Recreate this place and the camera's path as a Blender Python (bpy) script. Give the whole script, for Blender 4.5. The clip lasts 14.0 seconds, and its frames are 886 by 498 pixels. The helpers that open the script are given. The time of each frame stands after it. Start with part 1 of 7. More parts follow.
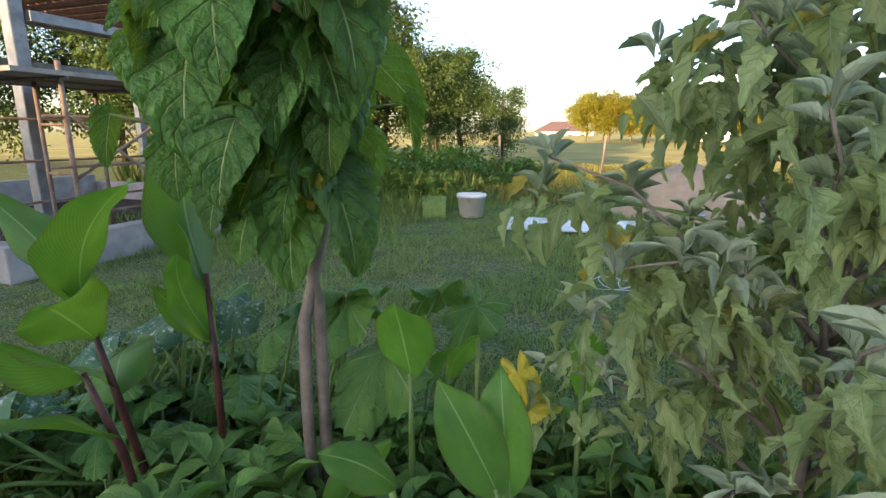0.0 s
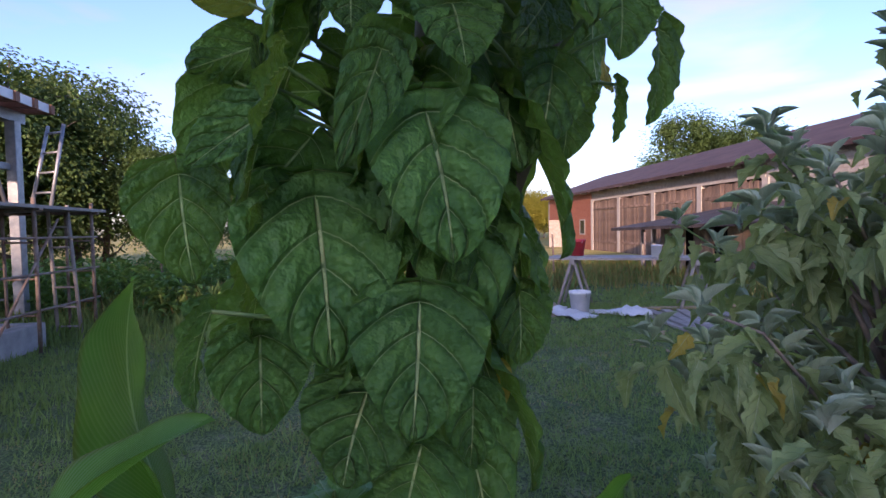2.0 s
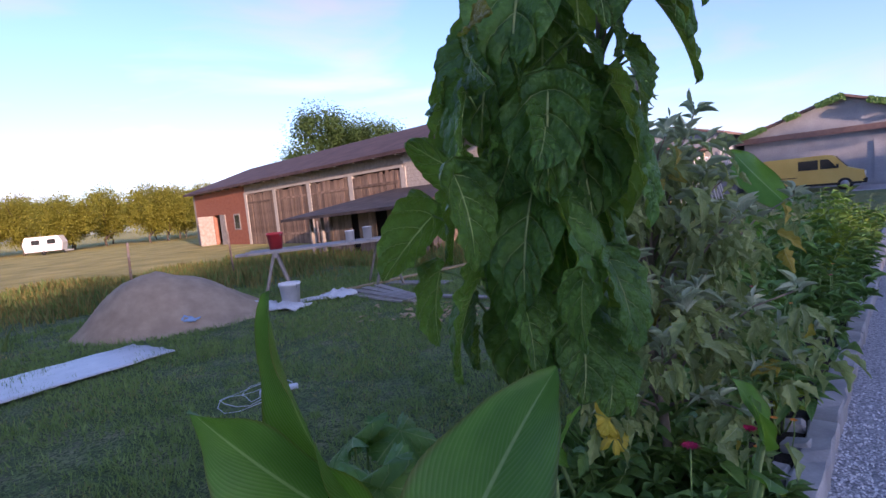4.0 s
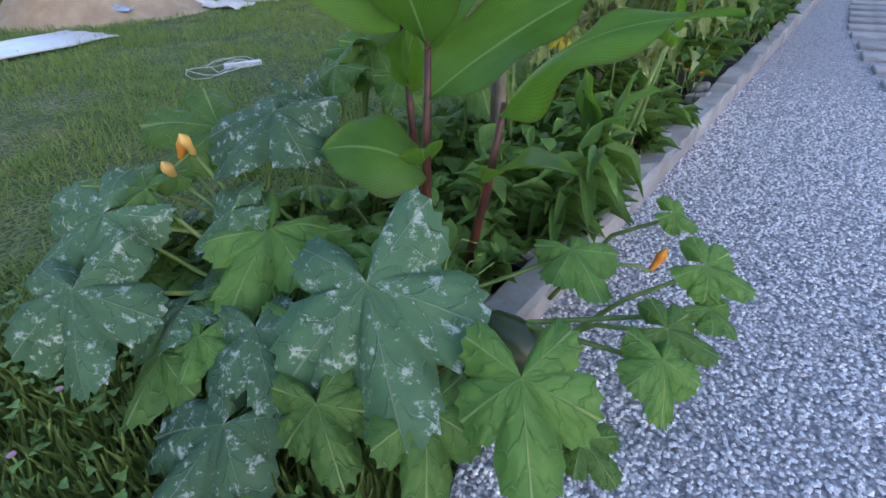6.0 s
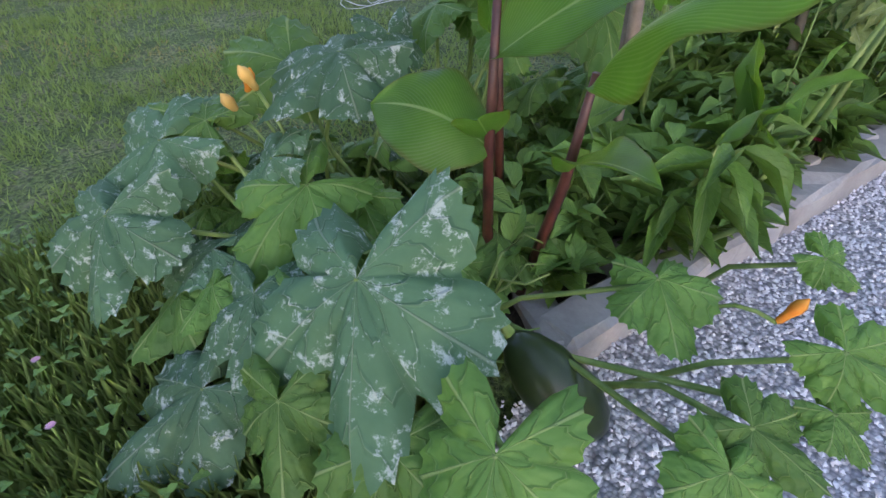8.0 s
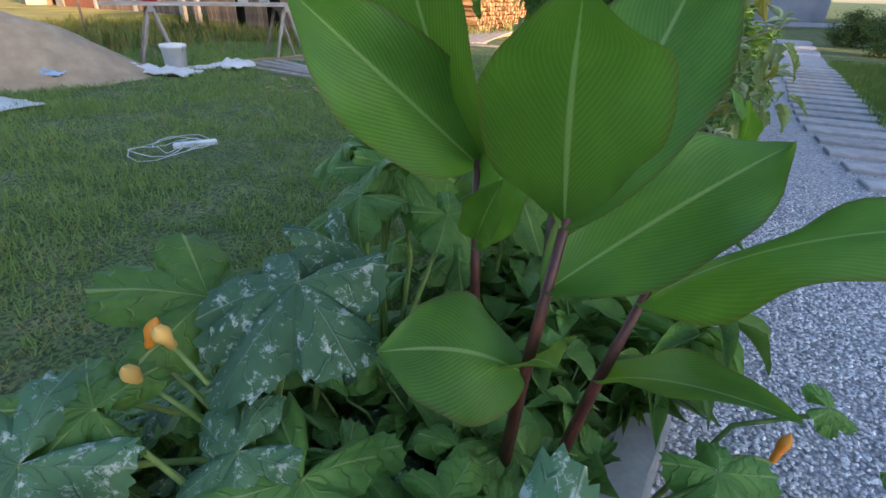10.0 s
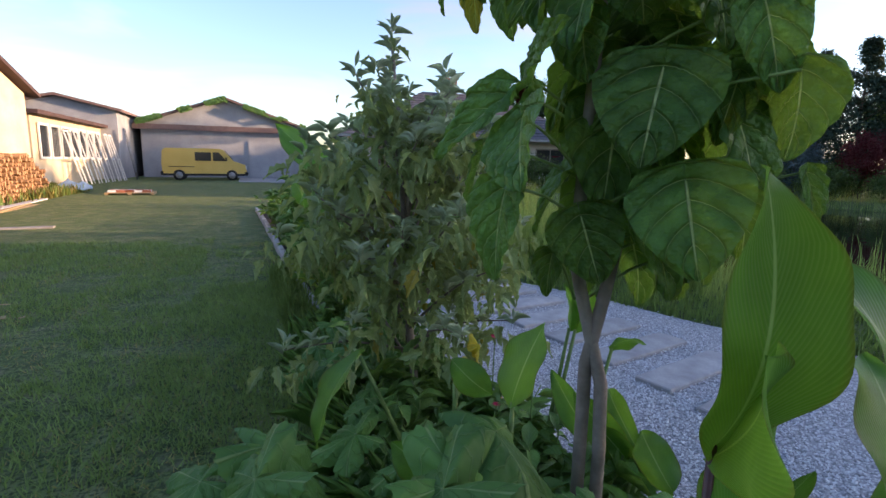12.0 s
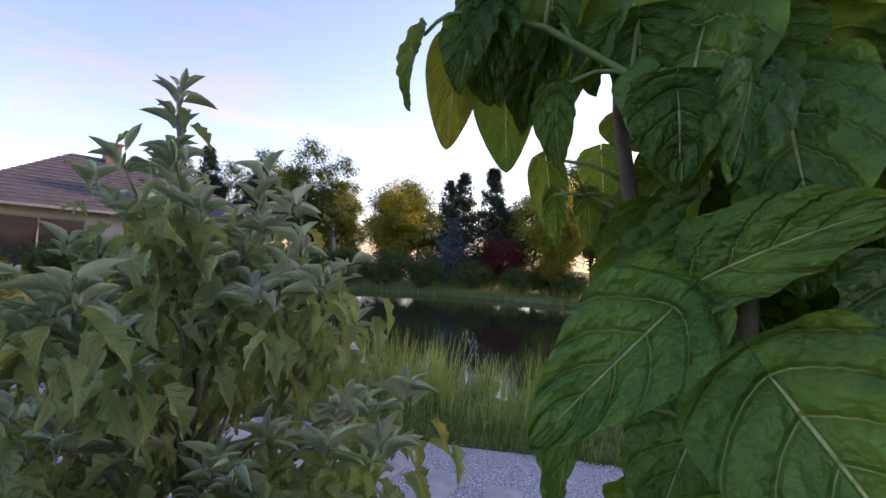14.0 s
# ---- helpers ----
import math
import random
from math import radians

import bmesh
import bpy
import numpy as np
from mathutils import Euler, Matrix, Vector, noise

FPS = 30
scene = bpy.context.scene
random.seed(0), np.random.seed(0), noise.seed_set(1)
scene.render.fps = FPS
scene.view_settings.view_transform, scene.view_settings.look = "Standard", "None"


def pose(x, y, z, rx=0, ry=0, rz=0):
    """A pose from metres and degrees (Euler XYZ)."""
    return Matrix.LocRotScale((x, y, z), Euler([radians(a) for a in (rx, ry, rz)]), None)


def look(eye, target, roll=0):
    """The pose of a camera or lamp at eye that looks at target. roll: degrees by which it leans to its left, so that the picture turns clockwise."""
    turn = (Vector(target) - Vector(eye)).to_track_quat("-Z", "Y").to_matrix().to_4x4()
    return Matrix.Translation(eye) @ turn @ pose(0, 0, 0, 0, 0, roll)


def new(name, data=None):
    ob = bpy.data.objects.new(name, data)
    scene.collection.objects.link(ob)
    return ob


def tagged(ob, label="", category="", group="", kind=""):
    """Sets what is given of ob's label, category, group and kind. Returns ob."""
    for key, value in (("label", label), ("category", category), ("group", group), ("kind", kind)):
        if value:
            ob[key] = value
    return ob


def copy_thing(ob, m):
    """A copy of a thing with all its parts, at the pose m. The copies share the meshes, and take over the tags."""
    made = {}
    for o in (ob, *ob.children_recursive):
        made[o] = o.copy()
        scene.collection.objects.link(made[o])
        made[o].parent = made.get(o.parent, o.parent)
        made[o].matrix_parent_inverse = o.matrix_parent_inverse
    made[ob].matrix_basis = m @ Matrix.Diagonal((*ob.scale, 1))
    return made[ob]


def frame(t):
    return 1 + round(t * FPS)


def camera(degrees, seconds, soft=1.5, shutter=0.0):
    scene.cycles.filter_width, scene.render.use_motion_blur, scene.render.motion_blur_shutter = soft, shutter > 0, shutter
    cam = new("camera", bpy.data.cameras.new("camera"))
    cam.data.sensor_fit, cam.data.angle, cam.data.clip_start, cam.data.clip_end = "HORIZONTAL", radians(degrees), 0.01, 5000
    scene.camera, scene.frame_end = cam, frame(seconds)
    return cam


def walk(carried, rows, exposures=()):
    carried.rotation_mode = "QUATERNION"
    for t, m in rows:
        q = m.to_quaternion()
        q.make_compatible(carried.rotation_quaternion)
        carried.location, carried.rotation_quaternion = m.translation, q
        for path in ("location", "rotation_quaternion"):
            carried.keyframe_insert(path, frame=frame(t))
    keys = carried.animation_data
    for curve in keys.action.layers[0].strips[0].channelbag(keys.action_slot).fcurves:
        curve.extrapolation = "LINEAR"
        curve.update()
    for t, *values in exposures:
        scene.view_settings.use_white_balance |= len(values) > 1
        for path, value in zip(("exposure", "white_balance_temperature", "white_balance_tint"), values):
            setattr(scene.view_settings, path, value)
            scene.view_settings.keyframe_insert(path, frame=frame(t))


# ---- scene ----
cam = camera(81.6, 14.0)
PATH = [
    (0, pose(0.574, 1.995, 1.344, 77.06, -0.05, 109.70)),
    (0.5, pose(0.554, 1.725, 1.408, 79.89, -0.19, 105.93)),
    (1, pose(0.528, 1.475, 1.462, 83.60, -0.52, 98.63)),
    (1.5, pose(0.485, 1.299, 1.473, 86.49, -0.12, 90.25)),
    (2, pose(0.395, 1.097, 1.478, 87.70, 1.10, 80.95)),
    (2.2, pose(0.360, 1.000, 1.490, 87.90, 1.50, 77.30)),
    (3.2, pose(0.220, 0.500, 1.530, 87.00, 3.40, 57.00)),
    (4.3, pose(0.030, -0.010, 1.530, 82.40, 5.00, 38.80)),
    (4.5, pose(-0.023, -0.129, 1.419, 79.08, 4.58, 37.72)),
    (5, pose(0.099, -0.356, 1.209, 68.58, 1.68, 34.99)),
    (5.5, pose(0.193, -0.479, 1.184, 61.87, 1.22, 33.23)),
    (6, pose(0.358, -0.402, 1.112, 56.91, 1.64, 36.91)),
    (6.5, pose(0.485, -0.214, 1.073, 52.93, 1.67, 44.67)),
    (7, pose(0.479, -0.055, 1.034, 50.82, 1.95, 55.59)),
    (8.3, pose(0.300, -0.080, 1.070, 52.60, 1.30, 56.00)),
    (9.5, pose(0.067, -0.171, 1.169, 58.81, 0.50, 45.52)),
    (10, pose(-0.203, -0.165, 1.176, 63.31, -1.36, 30.85)),
    (10.5, pose(-0.483, -0.239, 1.237, 69.69, -1.37, 14.83)),
    (11, pose(-0.799, -0.230, 1.380, 75.79, 0.04, 1.86)),
    (11.5, pose(-1.207, -0.037, 1.399, 78.71, 0.21, -8.82)),
    (12, pose(-1.432, 0.113, 1.386, 80.42, -1.10, -20.32)),
    (12.5, pose(-1.495, 0.334, 1.439, 83.56, -2.15, -30.85)),
    (13, pose(-1.450, 0.581, 1.531, 85.46, -2.03, -38.67)),
    (13.5, pose(-1.552, 0.876, 1.501, 86.99, -2.78, -46.13)),
    (14, pose(-1.503, 1.148, 1.586, 91.36, -4.07, -55.18)),
]
walk(cam, PATH, exposures=[
    (0, 2.2, 7300, 20), (1.0, 1.65, 6600, 25), (1.5, 1.5, 6200, 35), (2, 1.45, 5900, 42), (4.5, 1.3, 5800, 43), (5.0, 1.85, 7000, 24), (5.6, 2.2, 6850, 24), (6.4, 2.48, 7100, 27),
    (7.2, 2.65, 7800, 31), (9.5, 2.2, 6700, 19), (10.5, 1.95, 6700, 17), (11.0, 1.8, 6700, 19), (11.5, 1.62, 6650, 22), (12.5, 1.78, 6900, 29), (13.0, 1.8, 7200, 36), (14, 1.7, 7300, 42)])

# ---- world and light ----
SUN_YAW, SUN_UP = 107.0, 10.0
world = bpy.data.worlds.new("sky")
scene.world = world
world.use_nodes = True
wn, wl = world.node_tree.nodes, world.node_tree.links
sky = wn.new("ShaderNodeTexSky")
sky.sky_type = "NISHITA"
sky.sun_disc = False
sky.sun_elevation, sky.sun_rotation = radians(SUN_UP), radians(SUN_YAW)
sky.altitude, sky.air_density, sky.dust_density, sky.ozone_density = 100, 1.0, 1.1, 2.6
wn["Background"].inputs["Strength"].default_value = 0.15
# thin evening cloud: the sky's own brightness, greyed
w_pos, w_map, w_noise, w_fac = wn.new("ShaderNodeTexCoord"), wn.new("ShaderNodeMapping"), wn.new("ShaderNodeTexNoise"), wn.new("ShaderNodeMapRange")
w_map.inputs["Scale"].default_value = (1.6, 1.6, 7.0)
w_noise.inputs["Scale"].default_value, w_noise.inputs["Detail"].default_value, w_noise.inputs["Distortion"].default_value = 1.7, 6.0, 0.6
for name_, value_ in (("From Min", 0.48), ("From Max", 0.74), ("To Min", 0.0), ("To Max", 0.6)):
    w_fac.inputs[name_].default_value = value_
w_grey, w_tint, w_mix = wn.new("ShaderNodeRGBToBW"), wn.new("ShaderNodeMix"), wn.new("ShaderNodeMix")
for n_, mode_ in ((w_tint, "MULTIPLY"), (w_mix, "MIX")):
    n_.data_type, n_.blend_type = "RGBA", mode_
w_tint.inputs[0].default_value = 1.0
w_tint.inputs[7].default_value = (1.03, 1.0, 1.07, 1)
wl.new(w_pos.outputs["Generated"], w_map.inputs["Vector"])
wl.new(w_map.outputs["Vector"], w_noise.inputs["Vector"])
wl.new(w_noise.outputs["Fac"], w_fac.inputs["Value"])
wl.new(sky.outputs["Color"], w_grey.inputs["Color"])
wl.new(w_grey.outputs["Val"], w_tint.inputs[6])
wl.new(w_fac.outputs["Result"], w_mix.inputs[0])
wl.new(sky.outputs["Color"], w_mix.inputs[6])
wl.new(w_tint.outputs[2], w_mix.inputs[7])
wl.new(w_mix.outputs[2], wn["Background"].inputs["Color"])
sun_data = bpy.data.lights.new("sun", "SUN")
sun_data.energy, sun_data.angle, sun_data.color = 3.4, radians(0.6), (1.0, 0.72, 0.42)
sun = new("sun", sun_data)
up = radians(SUN_UP)
to_sun = Vector((math.sin(radians(SUN_YAW)) * math.cos(up), math.cos(radians(SUN_YAW)) * math.cos(up), math.sin(up)))
sun.matrix_world = look(to_sun * 60, (0, 0, 0))


# ---- materials ----
class Mat:
    """A node material with the few nodes that are used again and again."""

    def __init__(self, name, rough=0.6, metal=0.0, spec=0.4):
        self.m = bpy.data.materials.new(name)
        self.m.use_nodes = True
        self.t = self.m.node_tree
        self.p = self.t.nodes["Principled BSDF"]
        self.p.inputs["Roughness"].default_value = rough
        self.p.inputs["Metallic"].default_value = metal
        self.p.inputs["Specular IOR Level"].default_value = spec

    def node(self, kind, **values):
        n = self.t.nodes.new(kind)
        for k, v in values.items():
            n.inputs[k.replace("_", " ")].default_value = v
        return n

    def link(self, a, b):
        self.t.links.new(a, b)

    def coords(self, which="Object"):
        return self.node("ShaderNodeTexCoord").outputs[which]

    def noise(self, scale, detail=4.0, where=None, rough=0.55):
        n = self.node("ShaderNodeTexNoise", Scale=scale, Detail=detail, Roughness=rough)
        self.link(where or self.coords(), n.inputs["Vector"])
        return n.outputs["Fac"]

    def ramp(self, fac, *stops):
        n = self.node("ShaderNodeValToRGB")
        e = n.color_ramp.elements
        while len(e) < len(stops):
            e.new(0.5)
        for el, (p, c) in zip(e, stops):
            el.position, el.color = p, (*c, 1) if len(c) == 3 else c
        self.link(fac, n.inputs["Fac"])
        return n.outputs["Color"]

    def math(self, op, a, b=0.0, clamp=False):
        n = self.node("ShaderNodeMath")
        n.operation, n.use_clamp = op, clamp
        for i, v in enumerate((a, b)):
            if isinstance(v, (int, float)):
                n.inputs[i].default_value = v
            else:
                self.link(v, n.inputs[i])
        return n.outputs[0]

    def mix(self, fac, a, b, mode="MIX"):
        n = self.t.nodes.new("ShaderNodeMix")
        n.data_type, n.blend_type = "RGBA", mode
        for sock, v in ((n.inputs[0], fac), (n.inputs[6], a), (n.inputs[7], b)):
            if isinstance(v, (int, float)):
                sock.default_value = v
            elif isinstance(v, tuple):
                sock.default_value = (*v, 1)
            else:
                self.link(v, sock)
        return n.outputs[2]

    def bump(self, height, strength=0.3, distance=0.01):
        n = self.node("ShaderNodeBump", Strength=strength, Distance=distance)
        self.link(height, n.inputs["Height"])
        self.link(n.outputs["Normal"], self.p.inputs["Normal"])
        return n.outputs["Normal"]

    def colour(self, c):
        self.link(c, self.p.inputs["Base Color"])
        return self

    def random(self):
        return self.node("ShaderNodeObjectInfo").outputs["Random"]

    def island(self):
        return self.node("ShaderNodeNewGeometry").outputs["Random Per Island"]


def plain(name, c1, c2, scale=8.0, rough=0.7, bump=0.3, depth=0.01, metal=0.0, fine=60.0, vary=0.15):
    """Two tones at a coarse scale, grain at a fine one, and a little change from piece to piece."""
    m = Mat(name, rough, metal)
    big, small = m.noise(scale), m.noise(fine, 3)
    c = m.ramp(big, (0.35, c1), (0.68, c2))
    c = m.mix(m.math("MULTIPLY", small, 0.5), c, tuple(v * 0.55 for v in c1), "MIX")
    tone = m.math("ADD", m.math("MULTIPLY", m.random(), vary * 2), 1 - vary)
    g = m.node("ShaderNodeCombineColor")
    for i in range(3):
        m.link(tone, g.inputs[i])
    m.colour(m.mix(1.0, c, g.outputs[0], "MULTIPLY"))
    m.bump(m.math("ADD", big, m.math("MULTIPLY", small, 0.6)), bump, depth)
    return m.m


def leafy(name, dark, light, vein, ribs=6.0, slant=1.1, midrib=0.035, lines=0.10, rough=0.45, lit=0.35, glow=(0.35, 0.5, 0.05), pucker=0.5,
          powder=0.0, edge=None, vein_mix=0.7, island=False, yellow=0.0, side_mix=0.55, ns=0.35, fade=0.0, blister=0.0):
    """A leaf: midrib and side veins from its own UV, blistered between the veins, light coming through."""
    m = Mat(name, rough, 0, 0.32)
    uv = m.node("ShaderNodeSeparateXYZ")
    m.link(m.coords("UV"), uv.inputs[0])
    c = m.math("ABSOLUTE", m.math("SUBTRACT", m.math("MULTIPLY", uv.outputs[0], 2.0), 1.0))
    v = uv.outputs[1]
    rib = m.math("MULTIPLY", m.math("SUBTRACT", 1.0, m.math("DIVIDE", c, midrib), True), 1.8, True)
    ph = m.math("FRACT", m.math("MULTIPLY", m.math("SUBTRACT", v, m.math("MULTIPLY", c, slant / 3.0)), ribs))
    tri = m.math("ABSOLUTE", m.math("SUBTRACT", m.math("MULTIPLY", ph, 2.0), 1.0))
    side = m.math("SUBTRACT", 1.0, m.math("DIVIDE", m.math("SUBTRACT", 1.0, tri), lines), True)
    side = m.math("MULTIPLY", m.math("MULTIPLY", side, 1.6, True), m.math("SUBTRACT", 1.0, m.math("MULTIPLY", c, fade)))
    veins = m.math("MAXIMUM", rib, m.math("MULTIPLY", side, side_mix))
    obj = m.coords("Object")
    ns = 1.0 if island else ns
    big, small = m.noise(9.0 * ns, 3, obj), m.noise(70.0 * ns, 3, obj)
    base = m.ramp(big, (0.3, dark), (0.75, light))
    base = m.mix(m.math("MULTIPLY", small, 0.35), base, tuple(x * 0.6 for x in dark))
    rnd = m.island() if island else m.random()
    tone = m.math("ADD", m.math("MULTIPLY", rnd, 0.5), 0.75)
    g = m.node("ShaderNodeCombineColor")
    for i in range(3):
        m.link(tone, g.inputs[i])
    base = m.mix(1.0, base, g.outputs[0], "MULTIPLY")
    if yellow:
        base = m.mix(m.math("GREATER_THAN", rnd, 1 - yellow), base, (0.38, 0.29, 0.05))
    if edge:
        rim = m.math("MULTIPLY", m.math("SUBTRACT", c, 0.9), 10.0, True)
        base = m.mix(m.math("MULTIPLY", rim, 0.7), base, edge)
    if powder:
        spots = m.noise(9.0, 7, obj, 0.74)
        near = m.math("ADD", m.math("MULTIPLY", spots, 1.0), m.math("MULTIPLY", side, 0.06))
        mask = m.math("MULTIPLY", m.math("SUBTRACT", near, 0.63 - 0.04 * powder), 14.0, True)
        base = m.mix(m.math("MULTIPLY", mask, 0.75), base, (0.58, 0.66, 0.60))
    col = m.mix(m.math("MULTIPLY", veins, vein_mix), base, vein)
    m.colour(col)
    wide = m.math("SUBTRACT", 1.0, m.math("DIVIDE", m.math("SUBTRACT", 1.0, tri), min(0.9, lines * 4)), True)
    bulge = m.math("SUBTRACT", m.math("MULTIPLY", m.noise(14.0 * ns, 2, obj), 1.3), m.math("MULTIPLY", wide, 0.35))
    bulge = m.math("SUBTRACT", bulge, m.math("MULTIPLY", rib, 0.5))
    if blister:
        bulge = m.math("ADD", bulge, m.math("MULTIPLY", m.noise(13.0, 2, obj), blister))
    m.bump(bulge, pucker, 0.02)
    tr = m.node("ShaderNodeBsdfTranslucent")
    m.link(m.mix(0.5, col, glow), tr.inputs["Color"])
    mx = m.node("ShaderNodeMixShader", Fac=lit)
    m.link(m.p.outputs[0], mx.inputs[1])
    m.link(tr.outputs[0], mx.inputs[2])
    m.link(mx.outputs[0], m.t.nodes["Material Output"].inputs["Surface"])
    return m.m


TAM_LEAF = leafy("tamarillo_leaf", (0.038, 0.128, 0.028), (0.145, 0.325, 0.062), (0.62, 0.72, 0.30), 4.6, 1.2, 0.036, 0.06, 0.38, 0.34, (0.42, 0.58, 0.03), 1.0, yellow=0.02, side_mix=0.8, vein_mix=0.9,
                 fade=0.75, blister=0.9)
CANNA_LEAF = leafy("canna_leaf", (0.045, 0.16, 0.026), (0.115, 0.30, 0.042), (0.42, 0.55, 0.22), 26, 1.6, 0.045, 0.5, 0.34, 0.44, (0.28, 0.55, 0.02), 0.16,
                   edge=(0.10, 0.03, 0.02), vein_mix=0.55, side_mix=0.2)
ZUC_LEAF = leafy("courgette_leaf", (0.06, 0.165, 0.035), (0.14, 0.30, 0.06), (0.40, 0.50, 0.2), 3, 1.6, 0.05, 0.06, 0.55, 0.22, (0.25, 0.42, 0.04), 0.6, vein_mix=0.5)
ZUC_WHITE = leafy("mildewed_courgette_leaf", (0.05, 0.13, 0.065), (0.09, 0.20, 0.10), (0.35, 0.42, 0.3), 3, 1.6, 0.03, 0.05, 0.7, 0.2, (0.2, 0.36, 0.08), 0.6,
                  powder=2.0, vein_mix=0.4)
FELT_TONES = ((0.20, 0.29, 0.10), (0.47, 0.57, 0.27), (0.50, 0.57, 0.36), 5, 1.2, 0.05, 0.08, 0.62, 0.32, (0.50, 0.54, 0.06), 0.6)
FELT_LEAF = leafy("felted_shrub_leaf", *FELT_TONES, vein_mix=0.6, yellow=0.04)
FELT_MANY = leafy("felted_shrub_foliage", *FELT_TONES, vein_mix=0.6, yellow=0.03, island=True)
FELT_PALE = leafy("felted_young_leaf", (0.36, 0.46, 0.28), (0.60, 0.68, 0.52), (0.66, 0.72, 0.58), 5, 1.2, 0.06, 0.08, 0.6, 0.28, (0.48, 0.52, 0.12), 0.4, vein_mix=0.5, island=True)
HERB_LEAF = leafy("herb_leaf", (0.08, 0.19, 0.04), (0.20, 0.36, 0.08), (0.25, 0.36, 0.12), 6, 1.2, 0.04, 0.08, 0.45, 0.2, (0.25, 0.45, 0.04), 0.4, island=True)
BALSAM_LEAF = leafy("balsam_leaf", (0.07, 0.18, 0.035), (0.17, 0.33, 0.07), (0.3, 0.42, 0.15), 9, 1.2, 0.06, 0.06, 0.42, 0.25, (0.25, 0.45, 0.04), 0.4, vein_mix=0.5)
LIME_LEAF = leafy("lime_green_leaf", (0.16, 0.27, 0.03), (0.30, 0.42, 0.05), (0.4, 0.5, 0.15), 6, 1.2, 0.04, 0.08, 0.5, 0.35, (0.5, 0.6, 0.05), 0.4, island=True)
YELLOW_LEAF = leafy("yellowed_leaf", (0.50, 0.40, 0.04), (0.66, 0.55, 0.08), (0.6, 0.55, 0.2), 4, 1.2, 0.04, 0.08, 0.5, 0.4, (0.7, 0.55, 0.05), 0.4)
TREE_LEAF = leafy("tree_leaf", (0.05, 0.10, 0.03), (0.12, 0.19, 0.05), (0.1, 0.14, 0.05), 4, 1, 0.03, 0.02, 0.6, 0.3, (0.2, 0.28, 0.03), 0.1, island=True)
# evening sunlight is put into this lighter, golden leaf colour
GOLD_LEAF = leafy("sun_painted_tree_leaf", (0.20, 0.22, 0.03), (0.40, 0.37, 0.05), (0.2, 0.2, 0.05), 4, 1, 0.03, 0.02, 0.6, 0.5, (0.5, 0.45, 0.05), 0.1, island=True)
RED_LEAF = leafy("red_maple_leaf", (0.10, 0.02, 0.025), (0.2, 0.04, 0.04), (0.2, 0.05, 0.05), 4, 1, 0.03, 0.02, 0.6, 0.3, (0.4, 0.06, 0.05), 0.1, island=True)
FIR_LEAF = leafy("fir_needles", (0.02, 0.045, 0.03), (0.05, 0.085, 0.055), (0.06, 0.1, 0.06), 4, 1, 0.03, 0.02, 0.7, 0.15, (0.1, 0.16, 0.04), 0.1, island=True)
BLUE_FIR = leafy("blue_spruce_needles", (0.06, 0.10, 0.11), (0.13, 0.19, 0.2), (0.1, 0.15, 0.15), 4, 1, 0.03, 0.02, 0.7, 0.1, (0.1, 0.16, 0.12), 0.1, island=True)
REED_LEAF = leafy("reed_blade", (0.14, 0.25, 0.05), (0.46, 0.56, 0.20), (0.2, 0.25, 0.1), 3, 1, 0.1, 0.02, 0.6, 0.5, (0.45, 0.55, 0.10), 0.1, island=True)
GRASS_LEAF = leafy("grass_blade", (0.15, 0.25, 0.06), (0.36, 0.48, 0.15), (0.2, 0.28, 0.1), 3, 1, 0.1, 0.02, 0.6, 0.45, (0.25, 0.36, 0.05), 0.1, island=True)
DRY_LEAF = leafy("dry_grass_blade", (0.24, 0.22, 0.06), (0.45, 0.38, 0.12), (0.4, 0.35, 0.15), 3, 1, 0.1, 0.02, 0.7, 0.3, (0.5, 0.42, 0.1), 0.1, island=True)
STEM_GREEN = plain("green_stalk", (0.12, 0.22, 0.05), (0.24, 0.34, 0.10), 20, 0.5, 0.2, 0.003)
STEM_RED = plain("dark_red_stalk", (0.065, 0.022, 0.018), (0.14, 0.045, 0.032), 20, 0.4, 0.2, 0.003)
BARK_PALE = plain("pale_grey_bark", (0.21, 0.165, 0.13), (0.37, 0.30, 0.25), 14, 0.8, 0.6, 0.006)
BARK = plain("tree_bark", (0.07, 0.055, 0.045), (0.16, 0.13, 0.10), 9, 0.9, 0.8, 0.03)
BIRCH = plain("birch_bark", (0.35, 0.33, 0.3), (0.6, 0.58, 0.55), 6, 0.8, 0.4, 0.01)
SOIL = plain("dark_garden_soil", (0.025, 0.018, 0.012), (0.06, 0.045, 0.03), 12, 0.95, 0.9, 0.03)
CONCRETE = plain("weathered_concrete", (0.30, 0.29, 0.28), (0.46, 0.45, 0.43), 5, 0.85, 0.5, 0.006)
SLAB = plain("grey_concrete_slab", (0.33, 0.31, 0.31), (0.48, 0.46, 0.45), 7, 0.8, 0.4, 0.004)
PLASTER = plain("cream_plaster", (0.62, 0.50, 0.34), (0.75, 0.63, 0.46), 1.2, 0.9, 0.3, 0.01, fine=20, vary=0.03)
WHITE_WALL = plain("white_house_plaster", (0.62, 0.58, 0.52), (0.75, 0.71, 0.64), 1.0, 0.9, 0.2, 0.01, fine=18, vary=0.03)
GREY_WALL = plain("grey_hall_wall", (0.30, 0.31, 0.34), (0.42, 0.43, 0.46), 0.8, 0.85, 0.2, 0.01, fine=12, vary=0.03)
RED_BRICK = plain("red_brick", (0.36, 0.12, 0.07), (0.48, 0.19, 0.11), 6, 0.9, 0.5, 0.006, vary=0.3)
